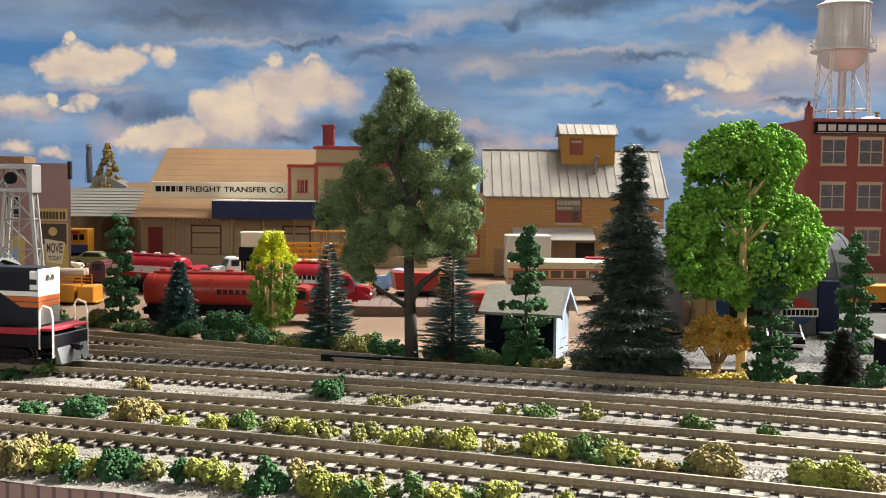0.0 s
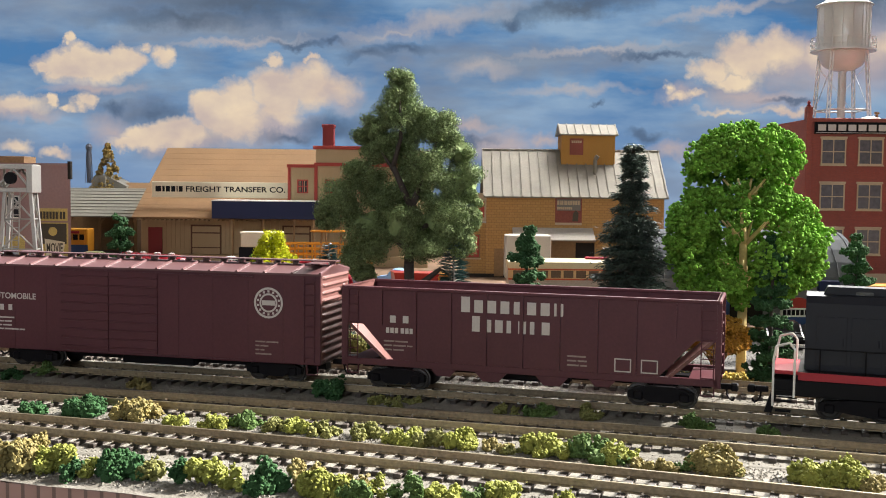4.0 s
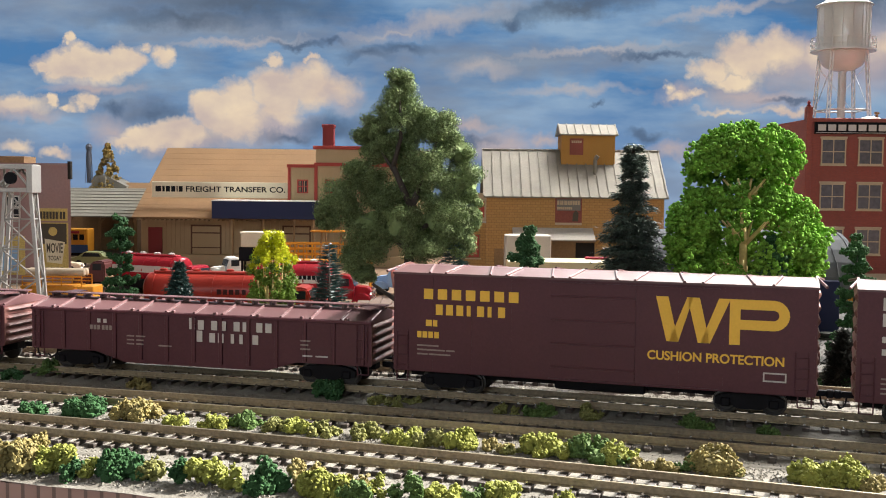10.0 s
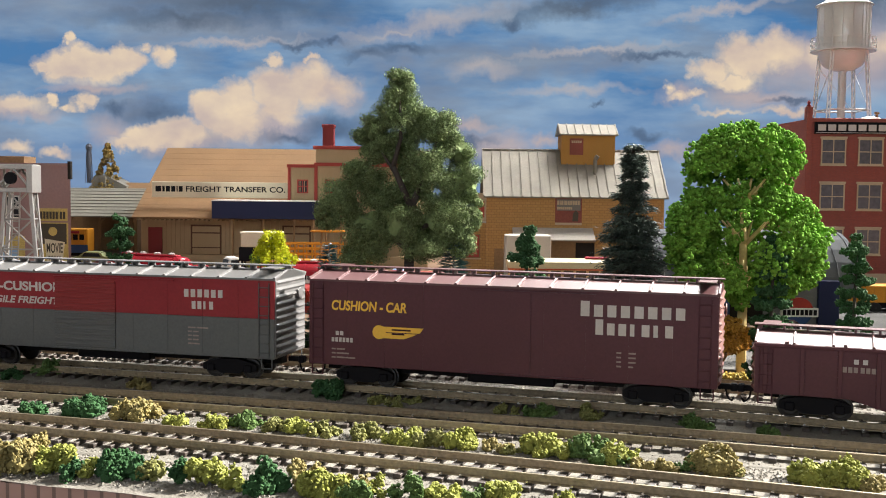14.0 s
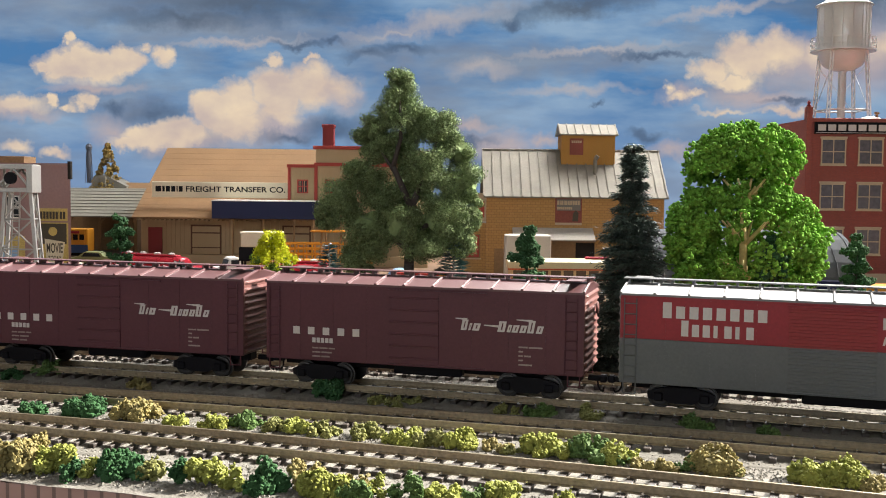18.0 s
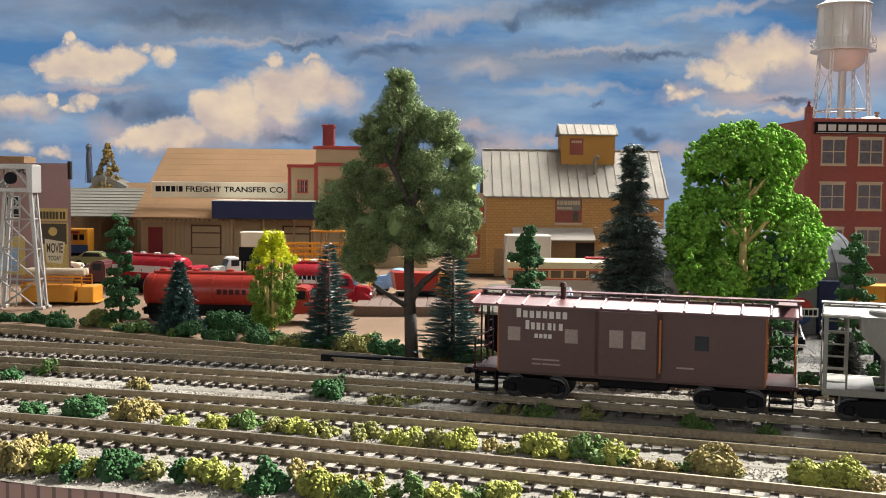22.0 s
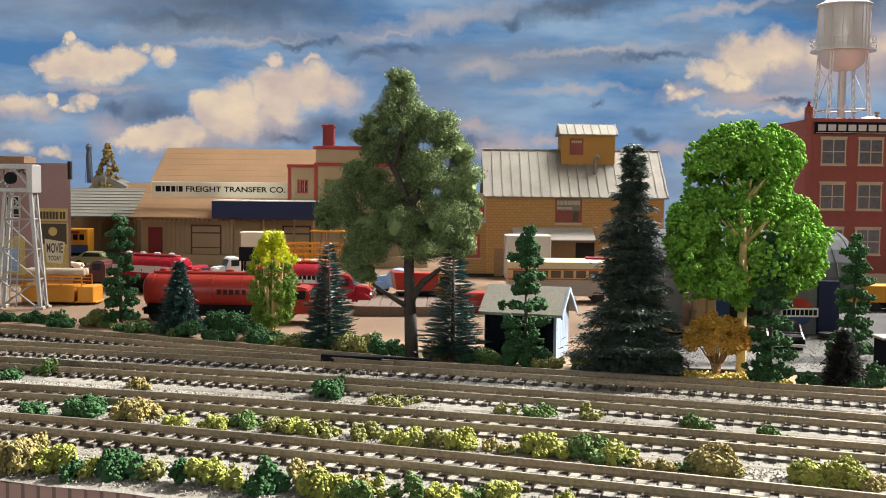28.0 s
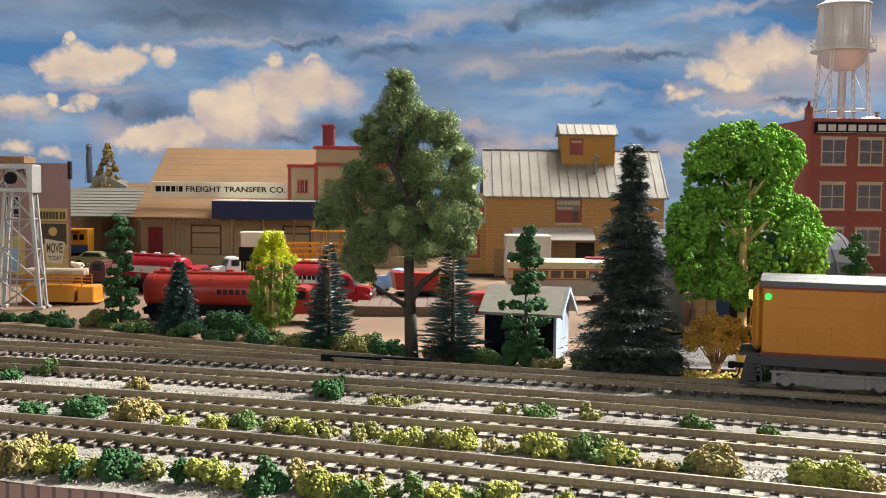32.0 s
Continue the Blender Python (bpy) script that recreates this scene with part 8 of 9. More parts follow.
def locomotive():
    t = thing("locomotive", 0, 0, 0, 0, "black diesel road switcher with red sill stripe and striped nose", "locomotive", "cars of the freight train")
    K = M["loco_black"]
    part("frame", box(B(), -106, 106, -15.5, 15.5, 9.5, 16.2, 0.4), M["black"], t)
    for sy in (-1, 1):
        part("sill_stripe", box(B(), -96, 96, 15.45 * sy - 0.25, 15.45 * sy + 0.25, 16.2, 19.4), M["stripe"], t, "red sill stripe")
    part("walkway", box(B(), -96.5, 96.5, -15.4, 15.4, 16.1, 19.6, 0.2), M["black"], t)
    # long hood
    bm = B()
    prism(bm, [(-9.2, 19.4), (9.2, 19.4), (9.2, 46.8), (7.2, 49.6), (3, 50.6), (-3, 50.6), (-7.2, 49.6), (-9.2, 46.8)], -94, 38)
    hood = part("long_hood", bm, K, t)
    for i in range(9):
        x = -84 + i * 13.2
        for sy in (-1, 1):
            bm = B()
            box(bm, x - 5.8, x + 5.8, 9.2 * sy - 0.18, 9.2 * sy + 0.18, 22, 41.5, 0.1)
            rod(bm, (x + 4.5, 9.5 * sy, 30), (x + 4.5, 9.5 * sy, 33), 0.25, seg=5)
            part("hood_door", bm, K, hood)
    for x in (-72, -40, -8, 20):
        bm = B()
        lathe(bm, [(5.6, 50.2), (5.6, 51.4), (4.8, 51.8), (1.5, 51.6)], 20, "z", (x, 0, 0))
        part("roof_fan", bm, M["grey"], hood)
    bm = B()
    prism(bm, [(-88, 49.0), (-60, 49.0), (-62, 53.2), (-86, 53.2)], -4.5, 4.5, "y")
    box(bm, -30, 4, -6, 6, 50, 52.4, 0.6)
    part("roof_housing", bm, K, hood)
    # cab
    bm = B()
    prism(bm, [(-15.4, 19.4), (15.4, 19.4), (15.4, 45.5), (13, 48.8), (7, 51.2), (0, 52.2), (-7, 51.2), (-13, 48.8), (-15.4, 45.5)], 38, 62)
    cabin = part("cab", bm, K, t)
    part("cab_roof", prism(B(), [(-16.2, 45.2), (-13.4, 49.4), (-7.2, 51.9), (0, 52.9), (7.2, 51.9), (13.4, 49.4), (16.2, 45.2), (15.2, 45.2), (12.6, 48.6), (0, 52), (-12.6, 48.6), (-15.2, 45.2)], 36.5, 64), M["grey"], t, "grey curved cab roof")
    for sy in (-1, 1):
        part("cab_window", box(B(), 43.5, 55, 15.4 * sy - 0.2, 15.4 * sy + 0.2, 35.5, 43.8, 0.15), M["pale_glass"], cabin, "pale cab side window")
        part("window_post", box(B(), 49, 49.6, 15.5 * sy - 0.3, 15.5 * sy + 0.3, 35.5, 43.8), K, cabin)
    part("cab_window", box(B(), 61.8, 62.3, -14, -9.8, 37, 43.5), M["dark_glass"], cabin)
    name_bars(t, 40.5, 28.4, 18.5, 4.8, "eeee", M["lettering"], -15.5)
    # short hood, with the painted nose bands as plates
    bm = B()
    prism(bm, [(-9.2, 19.4), (9.2, 19.4), (9.2, 46.4), (7, 48.8), (-7, 48.8), (-9.2, 46.4)], 62, 92)
    nose = part("short_hood", bm, K, t)
    for (z0, z1, m, cut) in ((34.6, 37.0, M["white"], 4), (31.9, 34.3, M["orange"], 9), (29.0, 31.5, M["orange"], 14)):
        for sy in (-1, 1):
            part("nose_band", prism(B(), [(63 + cut, z1), (92.2, z1), (92.2, z0), (63 + cut + 4.5, z0)], 9.25 * sy - 0.12, 9.25 * sy + 0.12, "y"), m, nose)
    for z0, z1, m in ((37.0, 48.2, M["white"]), (34.5, 36.9, M["white"]), (31.9, 34.3, M["orange"]), (29.0, 31.5, M["orange"]), (20, 28.8, M["pale_grey"])):
        part("nose_panel", box(B(), 91.9, 92.6, -9.3, 9.3, z0, z1, 0.1), m, nose)
    part("nose_corner", box(B(), 86.5, 92.4, -9.45, 9.45, 37.2, 47.4, 0.8), M["white"], nose)
    bm = B()
    for i in (-1, 1):
        lathe(bm, [(1.8, 92.4), (1.8, 93.2), (1.3, 93.0)], 12, "x", (0, i * 2.0, 43.5))
    part("headlight", bm, M["chrome"], nose)
    part("number_box", box(B(), 86.6, 91.6, -9.9, -9.2, 40.5, 43.2, 0.2), M["dark_glass"], nose)
    # underbody
    part("fuel_tank", prism(B(), [(-13.5, 3.4), (13.5, 3.4), (14.6, 5.5), (14.6, 10), (-14.6, 10), (-14.6, 5.5)], -22, 24), M["black"], t)
    for x in (-64, 64):
        truck(t, x, 3, 20.0)
    for d in (-1, 1):
        coupler(t, 104 if d > 0 else -108, d)
        bm = B()
        prism(bm, [(d * 104, 9.6), (d * 106.5, 9.6), (d * 109, 1.6), (d * 106, 1.6)], -13, 13, "y")
        part("pilot", bm, M["grey"] if d > 0 else M["black"], t, "grey snow plough pilot" if d > 0 else "")
        for sy in (-1, 1):
            bm = B()
            pts = [(d * 97.5, sy * 15.6, 9), (d * 97.5, sy * 15.6, 28.5), (d * 99.5, sy * 15.6, 31), (d * 104.5, sy * 15.6, 29.5), (d * 105.6, sy * 15.6, 24), (d * 105.6, sy * 15.6, 5)]
            for p, q in zip(pts, pts[1:]):
                rod(bm, p, q, 0.5, seg=6)
            part("handrail", bm, M["white"], t, "white end handrail")
            bm = B()
            for i in range(3):
                box(bm, d * 101.5 - 3, d * 101.5 + 3, sy * 15.3 - 1.5, sy * 15.3 + 1.5, 3 + i * 4, 3.6 + i * 4)
            part("step", bm, M["black"], t)
        part("end_plate", box(B(), min(d * 96, d * 106), max(d * 96, d * 106), -15.6, 15.6, 18.2, 19.7, 0.2), M["stripe"], t)
    bm = B()
    for sy in (-1, 1):
        for i in range(8):
            x = -88 + i * 17
            rod(bm, (x, sy * 15, 19), (x, sy * 15, 29), 0.3, seg=5)
        rod(bm, (-96, sy * 15, 29), (36, sy * 15, 29), 0.3, seg=5)
    part("handrail", bm, M["black"], t)
    name_bars(t, -46, 38.4, 71, 5.0, "Sonthene Poeinie", M["lettering"], -9.45, first=1.1)
    # the cab end is a little shorter than the hood end
    for piece in list(t.children) + [c for p in t.children if p.name.startswith(("cab", "short_hood")) for c in p.children]:
        if piece.name.startswith("truck"):
            m = piece.matrix_basis.copy()
            if m.translation.x > 0:
                m.translation.x = 0.0605
                piece.matrix_basis = m
            continue
        for v in piece.data.vertices:
            if v.co.x > 0.038:
                v.co.x = 0.038 + (v.co.x - 0.038) * 0.91
    return t


def open_hopper(L):
    t = freight_car("hopper_car", L, "empty dark brown open-top hopper car with ribbed sides", "hopper")
    m = M["brown"]
    for sy in (-1, 1):
        bm = B()
        y0, y1 = sorted((sy * 18.5, sy * 17.6))
        prism(bm, [(-L / 2, 46.5), (L / 2, 46.5), (L / 2, 30), (L / 2 - 9, 30), (L / 2 - 24, 14), (L / 2 - 40, 13), (L / 2 - 44, 8.5), (L / 2 - 50, 8.5), (L / 2 - 54, 13), (22, 13), (17, 7.5), (10, 7.5), (5, 13), (-5, 13), (-10, 7.5), (-17, 7.5), (-22, 13), (-L / 2 + 54, 13), (-L / 2 + 50, 8.5), (-L / 2 + 44, 8.5), (-L / 2 + 40, 13), (-L / 2 + 24, 14), (-L / 2 + 9, 30), (-L / 2, 30)], y0, y1, "y")
        part("side", bm, m, t)
        bm = B()
        for i in range(11):
            x = -L / 2 + 1.5 + (L - 3) * i / 10
            z0 = 14 if 2 <= i <= 8 else 30
            box(bm, x - 0.8, x + 0.8, sy * 18.5 - 0.9, sy * 18.5 + 0.9, z0, 46)
        part("rib", bm, m, t)
        part("rim", box(B(), -L / 2 - 0.5, L / 2 + 0.5, sy * 18.3 - 1.3, sy * 18.3 + 1.3, 45.6, 47.0, 0.3), m, t)
        part("side_sill", box(B(), -L / 2, L / 2, sy * 17.8 - 1, sy * 17.8 + 1, 11.5, 14.5, 0.2), m, t)
    for d in (-1, 1):
        part("car_end", prism(B(), [(d * L / 2, 47), (d * (L / 2 - 1), 47), (d * (L / 2 - 1), 32), (d * (L / 2 - 22), 13), (d * (L / 2 - 20), 13), (d * L / 2, 31)], -18, 18, "y"), M["rust_end"], t)
        part("rim", box(B(), d * L / 2 - 1, d * L / 2 + 1, -19, 19, 45.6, 47.0, 0.3), m, t)
        for sy in (-1, 1):
            part("corner_post", box(B(), d * L / 2 - 1.2, d * L / 2 + 1.2, sy * 17.6 - 1.2, sy * 17.6 + 1.2, 11, 46), m, t)
        ladder(t, d * (L / 2 - 4.2), -18.6, 13, 45, 5, 8, m)
        ladder(t, d * (L / 2 + 0.6), -12, 13, 44, 6, 7, m, d, "y")
        part("end_platform", box(B(), d * (L / 2 - 6) - 6, d * (L / 2 - 6) + 6, -17.5, 17.5, 11.5, 13.5, 0.2), m, t)
    for x in (-34, 0, 34):
        part("cross_ridge", prism(B(), [(x - 9, 13), (x + 9, 13), (x + 0.8, 26), (x - 0.8, 26)], -17.5, 17.5, "y"), M["brown_dark"], t)
    under(t, L, 12.5)
    sills(t, L, 12.0, m)
    name_bars(t, -L / 2 + 55, 37.5, 47, 5.4, "Sonthene", M["lettering"], -18.7, first=1.25)
    name_bars(t, -L / 2 + 60, 29.2, 36, 5.4, "Poeinie", M["lettering"], -18.7, first=1.25)
    name_bars(t, -L / 2 + 22, 31.2, 10, 3.2, "e n", M["lettering"], -18.7)
    fine_print(t, -L / 2 + 20, 26.5, ((1.6,) * 3, ), material=M["lettering"], h=2.4)
    fine_print(t, -L / 2 + 27, 26.5, ((1.6,) * 3, ), material=M["lettering"], h=2.4)
    fine_print(t, -L / 2 + 19, 22.5, ((5, 6), (4, 6, 3), (4, 5)))
    fine_print(t, L / 2 - 62, 20.5, ((8,), (4, 4), (5, 3)))
    for x in (-42, -31):
        bm = B()
        for x0, x1, z0, z1 in ((0, 7, 15.4, 15.9), (0, 7, 20.6, 21.1), (0, 0.5, 15.4, 21.1), (6.5, 7, 15.4, 21.1)):
            box(bm, L / 2 + x + x0, L / 2 + x + x1, -18.75, -18.6, z0, z1)
        part("data_panel", bm, M["lettering"], t)
    for d in (-1, 1):
        truck(t, d * (L / 2 - 23))
    return t


def covered_gondola(L):
    t = freight_car("gondola_car", L, "brown gondola car with ribbed cover and running board", "gondola")
    m = M["brown"]
    for sy in (-1, 1):
        y0, y1 = sorted((sy * 18.4, sy * 17.4))
        prism_pts = [(-L / 2, 30.4), (L / 2, 30.4), (L / 2, 10.5), (L / 2 - 36, 10.5), (L / 2 - 52, 5.8), (-L / 2 + 52, 5.8), (-L / 2 + 36, 10.5), (-L / 2, 10.5)]
        part("side", prism(B(), prism_pts, y0, y1, "y"), m, t)
        for i in range(13):
            x = -L / 2 + 4 + (L - 8) * i / 12
            part("rib", box(B(), x - 0.9, x + 0.9, sy * 18.5 - 0.7, sy * 18.5 + 0.7, 11 if i in (0, 1, 2, 10, 11, 12) else 7.5, 29.6, 0.15), m, t)
        part("rim", box(B(), -L / 2 - 0.5, L / 2 + 0.5, sy * 18.4 - 1.0, sy * 18.4 + 1.0, 29.4, 30.8, 0.3), m, t)
    part("floor", box(B(), -L / 2 + 1, L / 2 - 1, -17.6, 17.6, 10.4, 11.8), m, t)
    for d in (-1, 1):
        ribbed_end(t, d * L / 2, d, 36.4, 11.0, 30.0, 5, M["rust_end"], 1.4)
        ladder(t, d * (L / 2 - 4.2), -18.6, 12, 29, 5, 4, m)
    roof_ribbed(t, L, 36, 31.0, 3.4, 12, M["brown_roof"], True, False, 0.3)
    bm = B()
    for i in range(8):
        x = -L / 2 + 12 + (L - 24) * i / 7
        box(bm, x - 0.8, x + 0.8, -18.9, -17.0, 30.4, 32.0, 0.2)
    part("cover_latch", bm, M["brown_roof"], t)
    under(t, L, 11.0)
    sills(t, L, 11.0, m)
    name_bars(t, L / 2 - 90.4, 23.6, 43.6, 4.4, "So en ee en", M["lettering"], -19.0, first=1.2)
    name_bars(t, L / 2 - 86.5, 17.8, 33, 4.4, "P oe ii e", M["lettering"], -19.0, first=1.2)
    fine_print(t, -L / 2 + 37, 24.6, ((1.8, 0, 0, 1.8),), -19.2, M["lettering"], 1.9)
    fine_print(t, -L / 2 + 33, 21.2, ((1.5,) * 3 + (0,) + (1.5,) * 3,), -19.2, M["faded"], 2.2)
    fine_print(t, -L / 2 + 53, 18.6, ((4, 0, 5), (4, 0, 4), (4, 0, 4)), -19.2)
    fine_print(t, -L / 2 + 70, 14.6, ((7,),), -19.2)
    fine_print(t, L / 2 - 34, 20.5, ((5,), (4,), (5,)), -19.2)
    fine_print(t, L / 2 - 33, 13.6, ((5, 0, 0, 6),), -19.2, M["lettering"])
    for d in (-1, 1):
        truck(t, d * (L / 2 - 23))
    return t


def covered_hopper(L):
    t = freight_car("covered_hopper", L, "light grey covered hopper with orange round emblem", "hopper")
    m = M["pale_grey"]
    bm = B()
    for sy in (-1, 1):
        y0, y1 = sorted((sy * 18.3, sy * 17.3))
        part("side", prism(B(), [(-L / 2 + 14, 42.5), (L / 2 - 14, 42.5), (L / 2 - 14, 36), (L / 2 - 23, 26), (L / 2 - 23, 13.4), (-L / 2 + 23, 13.4), (-L / 2 + 23, 26), (-L / 2 + 14, 36)], y0, y1, "y"), m, t)
        for i in range(7):
            x = -L / 2 + 16 + (L - 32) * i / 6
            part("rib", box(B(), x - 0.6, x + 0.6, sy * 18.3 - 0.55, sy * 18.3 + 0.55, 14 if 0 < i < 6 else 34, 42.2, 0.1), m, t)
        part("side_sill", box(B(), -L / 2, L / 2, sy * 17.8 - 0.9, sy * 17.8 + 0.9, 11.6, 14.2, 0.2), m, t)
    for d in (-1, 1):
        part("slope_sheet", prism(B(), [(d * (L / 2 - 13.5), 42.5), (d * (L / 2 - 15.5), 42.5), (d * (L / 2 - 15.5), 38), (d * (L / 2 - 38), 14), (d * (L / 2 - 36), 14), (d * (L / 2 - 13.5), 37)], -17.5, 17.5, "y"), m, t)
        for sy in (-1, 1):
            part("corner_post", box(B(), d * (L / 2 - 1) - 0.8, d * (L / 2 - 1) + 0.8, sy * 17.2 - 0.8, sy * 17.2 + 0.8, 13, 43), m, t)
            bm = B()
            rod(bm, (d * (L / 2 - 9), sy * 17.4, 13.5), (d * (L / 2 - 9), sy * 17.4, 42), 0.45, seg=5)
            for i in range(5):
                z = 17 + i * 5
                rod(bm, (d * (L / 2 - 1), sy * 17.6, z), (d * (L / 2 - 9), sy * 17.6, z), 0.35, seg=5)
            part("grab_iron", bm, m, t)
        ladder(t, d * (L / 2), -11.5, 13, 42, 8, 7, m, d, "y")
        ladder(t, d * (L / 2), 11.5, 13, 42, 8, 7, m, d, "y")
        part("end_platform", box(B(), d * (L / 2 - 10) - 10, d * (L / 2 - 10) + 10, -17.5, 17.5, 12.2, 14.0, 0.2), m, t)
        part("roof_end", box(B(), d * (L / 2 - 6.5) - 7, d * (L / 2 - 6.5) + 7, -18.4, 18.4, 42.4, 43.6, 0.2), m, t)
    prism_b = B()
    prism(prism_b, [(-18.8, 42.4), (18.8, 42.4), (18.8, 43.2), (4, 45.4), (-4, 45.4), (-18.8, 43.2)], -L / 2, L / 2)
    roof = part("roof", prism_b, m, t)
    for i in range(4):
        for sy in (-1, 1):
            bm = B()
            lathe(bm, [(5.4, 0), (5.4, 1.4), (4.6, 2.0), (1, 2.3)], 18, "z", (-L / 2 + 22 + i * (L - 44) / 3, sy * 11.5, 43.6))
            part("hatch", bm, m, roof)
    bm = B()
    for y0, y1 in ((-3.4, -1.3), (-1.0, 1.0), (1.3, 3.4)):
        box(bm, -L / 2 - 1, L / 2 + 1, y0, y1, 46.4, 46.9)
    for i in range(14):
        x = -L / 2 + 2 + (L - 4) * i / 13
        box(bm, x - 0.4, x + 0.4, -3.4, 3.4, 45.2, 46.4)
    part("running_board", bm, m, t)
    for x in (-17, 17):
        bm = B()
        prism(bm, [(x - 15, 14), (x + 15, 14), (x + 6, 5.5), (x - 6, 5.5)], -14, 14, "y")
        part("discharge_bay", bm, m, t)
    under(t, L, 12.5)
    sills(t, L, 12.5, m)
    K = M["black"]
    name_bars(t, -L / 2 + 24, 25.6, 25, 2.9, "de de w", K, -18.95)
    fine_print(t, -L / 2 + 25, 21.4, ((1.8, 1.8, 0, 1.8, 1.8, 1.8),), -19.0, K, 2.8)
    fine_print(t, -L / 2 + 24, 19, ((6, 0, 6), (5, 0, 6), (5, 0, 6)), -19.0, M["grey"])
    fine_print(t, -L / 2 + 62, 20, ((4,), (3, 3), (6,), (7,)), -19.0, M["grey"])
    bm = B()
    box(bm, L / 2 - 51, L / 2 - 27, -18.9, -18.6, 20.6, 40.0)
    part("emblem_panel", bm, paint("panel grey", 0.21, 0.205, 0.19), t)
    cx, cz = L / 2 - 39, 30.3
    for r0, r1, mm in ((8.4, 5.6, paint("faded orange ring", 0.34, 0.10, 0.055, 0.5)), (5.6, 0.0, M["pale_grey"])):
        bm = B()
        n = 28
        a = [bm.verts.new((cx + r0 * math.cos(6.2832 * i / n), -18.95, cz + r0 * math.sin(6.2832 * i / n))) for i in range(n)]
        if r1:
            b = [bm.verts.new((cx + r1 * math.cos(6.2832 * i / n), -18.95, cz + r1 * math.sin(6.2832 * i / n))) for i in range(n)]
            for i in range(n):
                bm.faces.new((a[i], a[(i + 1) % n], b[(i + 1) % n], b[i]))
        else:
            bm.faces.new(a)
        part("emblem", bm, mm, t)
    part("emblem_bar", box(B(), cx - 11.5, cx + 11.5, -19.1, -18.97, cz - 2.6, cz + 1.6), K, t)
    part("emblem_mark", bars(B(), cx - 10.5, cz - 1.6, 21, 2.2, -19.1, (1, 1.2, 0, 1, 1, 1, 1, 1, 1, 1), 0.3), M["stripe"], t)
    fine_print(t, L / 2 - 26.5, 18.4, ((4.2,), ), -19.0, K, 2.6)
    fine_print(t, L / 2 - 26.5, 15.2, ((4.2,), ), -19.0, K, 2.6)
    for d in (-1, 1):
        truck(t, d * (L / 2 - 20))
    return t


def caboose():
    t = thing("caboose", 0, 0, 0, 0, "faded brown bay-window caboose with orange end walls", "caboose", "cars of the freight train")
    L = 136
    m, o = M["caboose"], paint("dull orange end paint", 0.27, 0.085, 0.02)
    bl, br = -56, 55
    for sy in (-1, 1):
        y0, y1 = sorted((sy * 17, sy * 16))
        part("side", box(B(), bl, br, y0, y1, 12.4, 41.5, 0.2), m, t)
        bm = B()
        prism(bm, [(-14, sy * 17), (14, sy * 17), (12, sy * 19.4), (-12, sy * 19.4)], 13.5, 40.6, "z")
        bay = part("bay", bm, m, t)
        for x in (-4.6, 4.6):
            part("window", box(B(), x - 2.9, x + 2.9, sy * 19.4 - 0.2, sy * 19.4 + 0.2, 25.5, 33.0, 0.1), M["faded"], bay, "pale shaded bay window")
        part("bay_side", box(B(), 13.0, 13.8, sy * 18.1 - 1.1, sy * 18.1 + 1.1, 16, 38), o, bay, "orange bay side")
    for x, dark in ((-49, 0), (-24, 0), (30, 1)):
        part("window", box(B(), x - 2.8, x + 2.8, -17.3, -16.9, 26, 32, 0.1), M["dark_glass"] if dark else M["faded"], t)
    for d, x in ((-1, bl), (1, br)):
        end = part("end_wall", box(B(), x - 0.5, x + 0.5, -16.9, 16.9, 12.4, 41.6, 0.1), o, t, "orange end wall")
        part("door", box(B(), x - 0.9, x + 0.9, -4.6, 4.6, 14, 37, 0.2), o, end)
        part("window", box(B(), x - 1.0, x + 1.0, -2.6, 2.6, 27, 34), M["dark_glass"], end)
        part("end_platform", box(B(), min(x, d * 68), max(x, d * 68), -15.5, 15.5, 11.4, 13.2, 0.2), M["brown_dark"], t)
        bm = B()
        for y in (-15, -5, 5, 15):
            rod(bm, (d * 67, y, 13), (d * 67, y, 42 if abs(y) == 5 else 26), 0.45, seg=5)
        rod(bm, (d * 67, -15, 26), (d * 67, 15, 26), 0.4, seg=5)
        rod(bm, (d * 67, -15, 20), (d * 67, 15, 20), 0.4, seg=5)
        part("end_railing", bm, M["chrome"] if d > 0 else M["brown_dark"], t)
        for sy in (-1, 1):
            bm = B()
            for i in range(3):
                box(bm, d * 61.5 - 4.4, d * 61.5 + 4.4, sy * 15.5 - 2, sy * 15.5 + 2, 3 + 3.3 * i, 3.7 + 3.3 * i)
            box(bm, d * 66 - 0.3, d * 66 + 0.3, sy * 15.5 - 2, sy * 15.5 + 2, 3, 12.5)
            box(bm, d * 57 - 0.3, d * 57 + 0.3, sy * 15.5 - 2, sy * 15.5 + 2, 3, 12.5)
            part("step", bm, M["black"], t)
        ladder(t, d * 66, 9, 14, 44, 6, 8, M["brown_dark"], d, "y")
    part("floor", box(B(), bl, br, -16, 16, 11.5, 13), m, t)
    roof_ribbed(t, L, 35, 41.6, 2.8, 12, M["brown_roof"], True)
    bm = B()
    rod(bm, (-30, -6, 42), (-30, -6, 50), 1.2, seg=10)
    rod(bm, (-30, -6, 49), (-30, -6, 51), 2.0, 1.2, seg=10)
    part("smoke_jack", bm, M["brown_dark"], t)
    under(t, L, 12.0)
    name_bars(t, bl + 8, 36.2, 23, 3.0, "Sonthene", M["lettering"], -17.1, first=1.3)
    name_bars(t, bl + 12, 31.2, 17, 3.0, "Poeinie", M["lettering"], -17.1, first=1.3)
    fine_print(t, bl + 16, 27.6, ((1.5,) * 4,), -17.1, M["lettering"], 1.8)
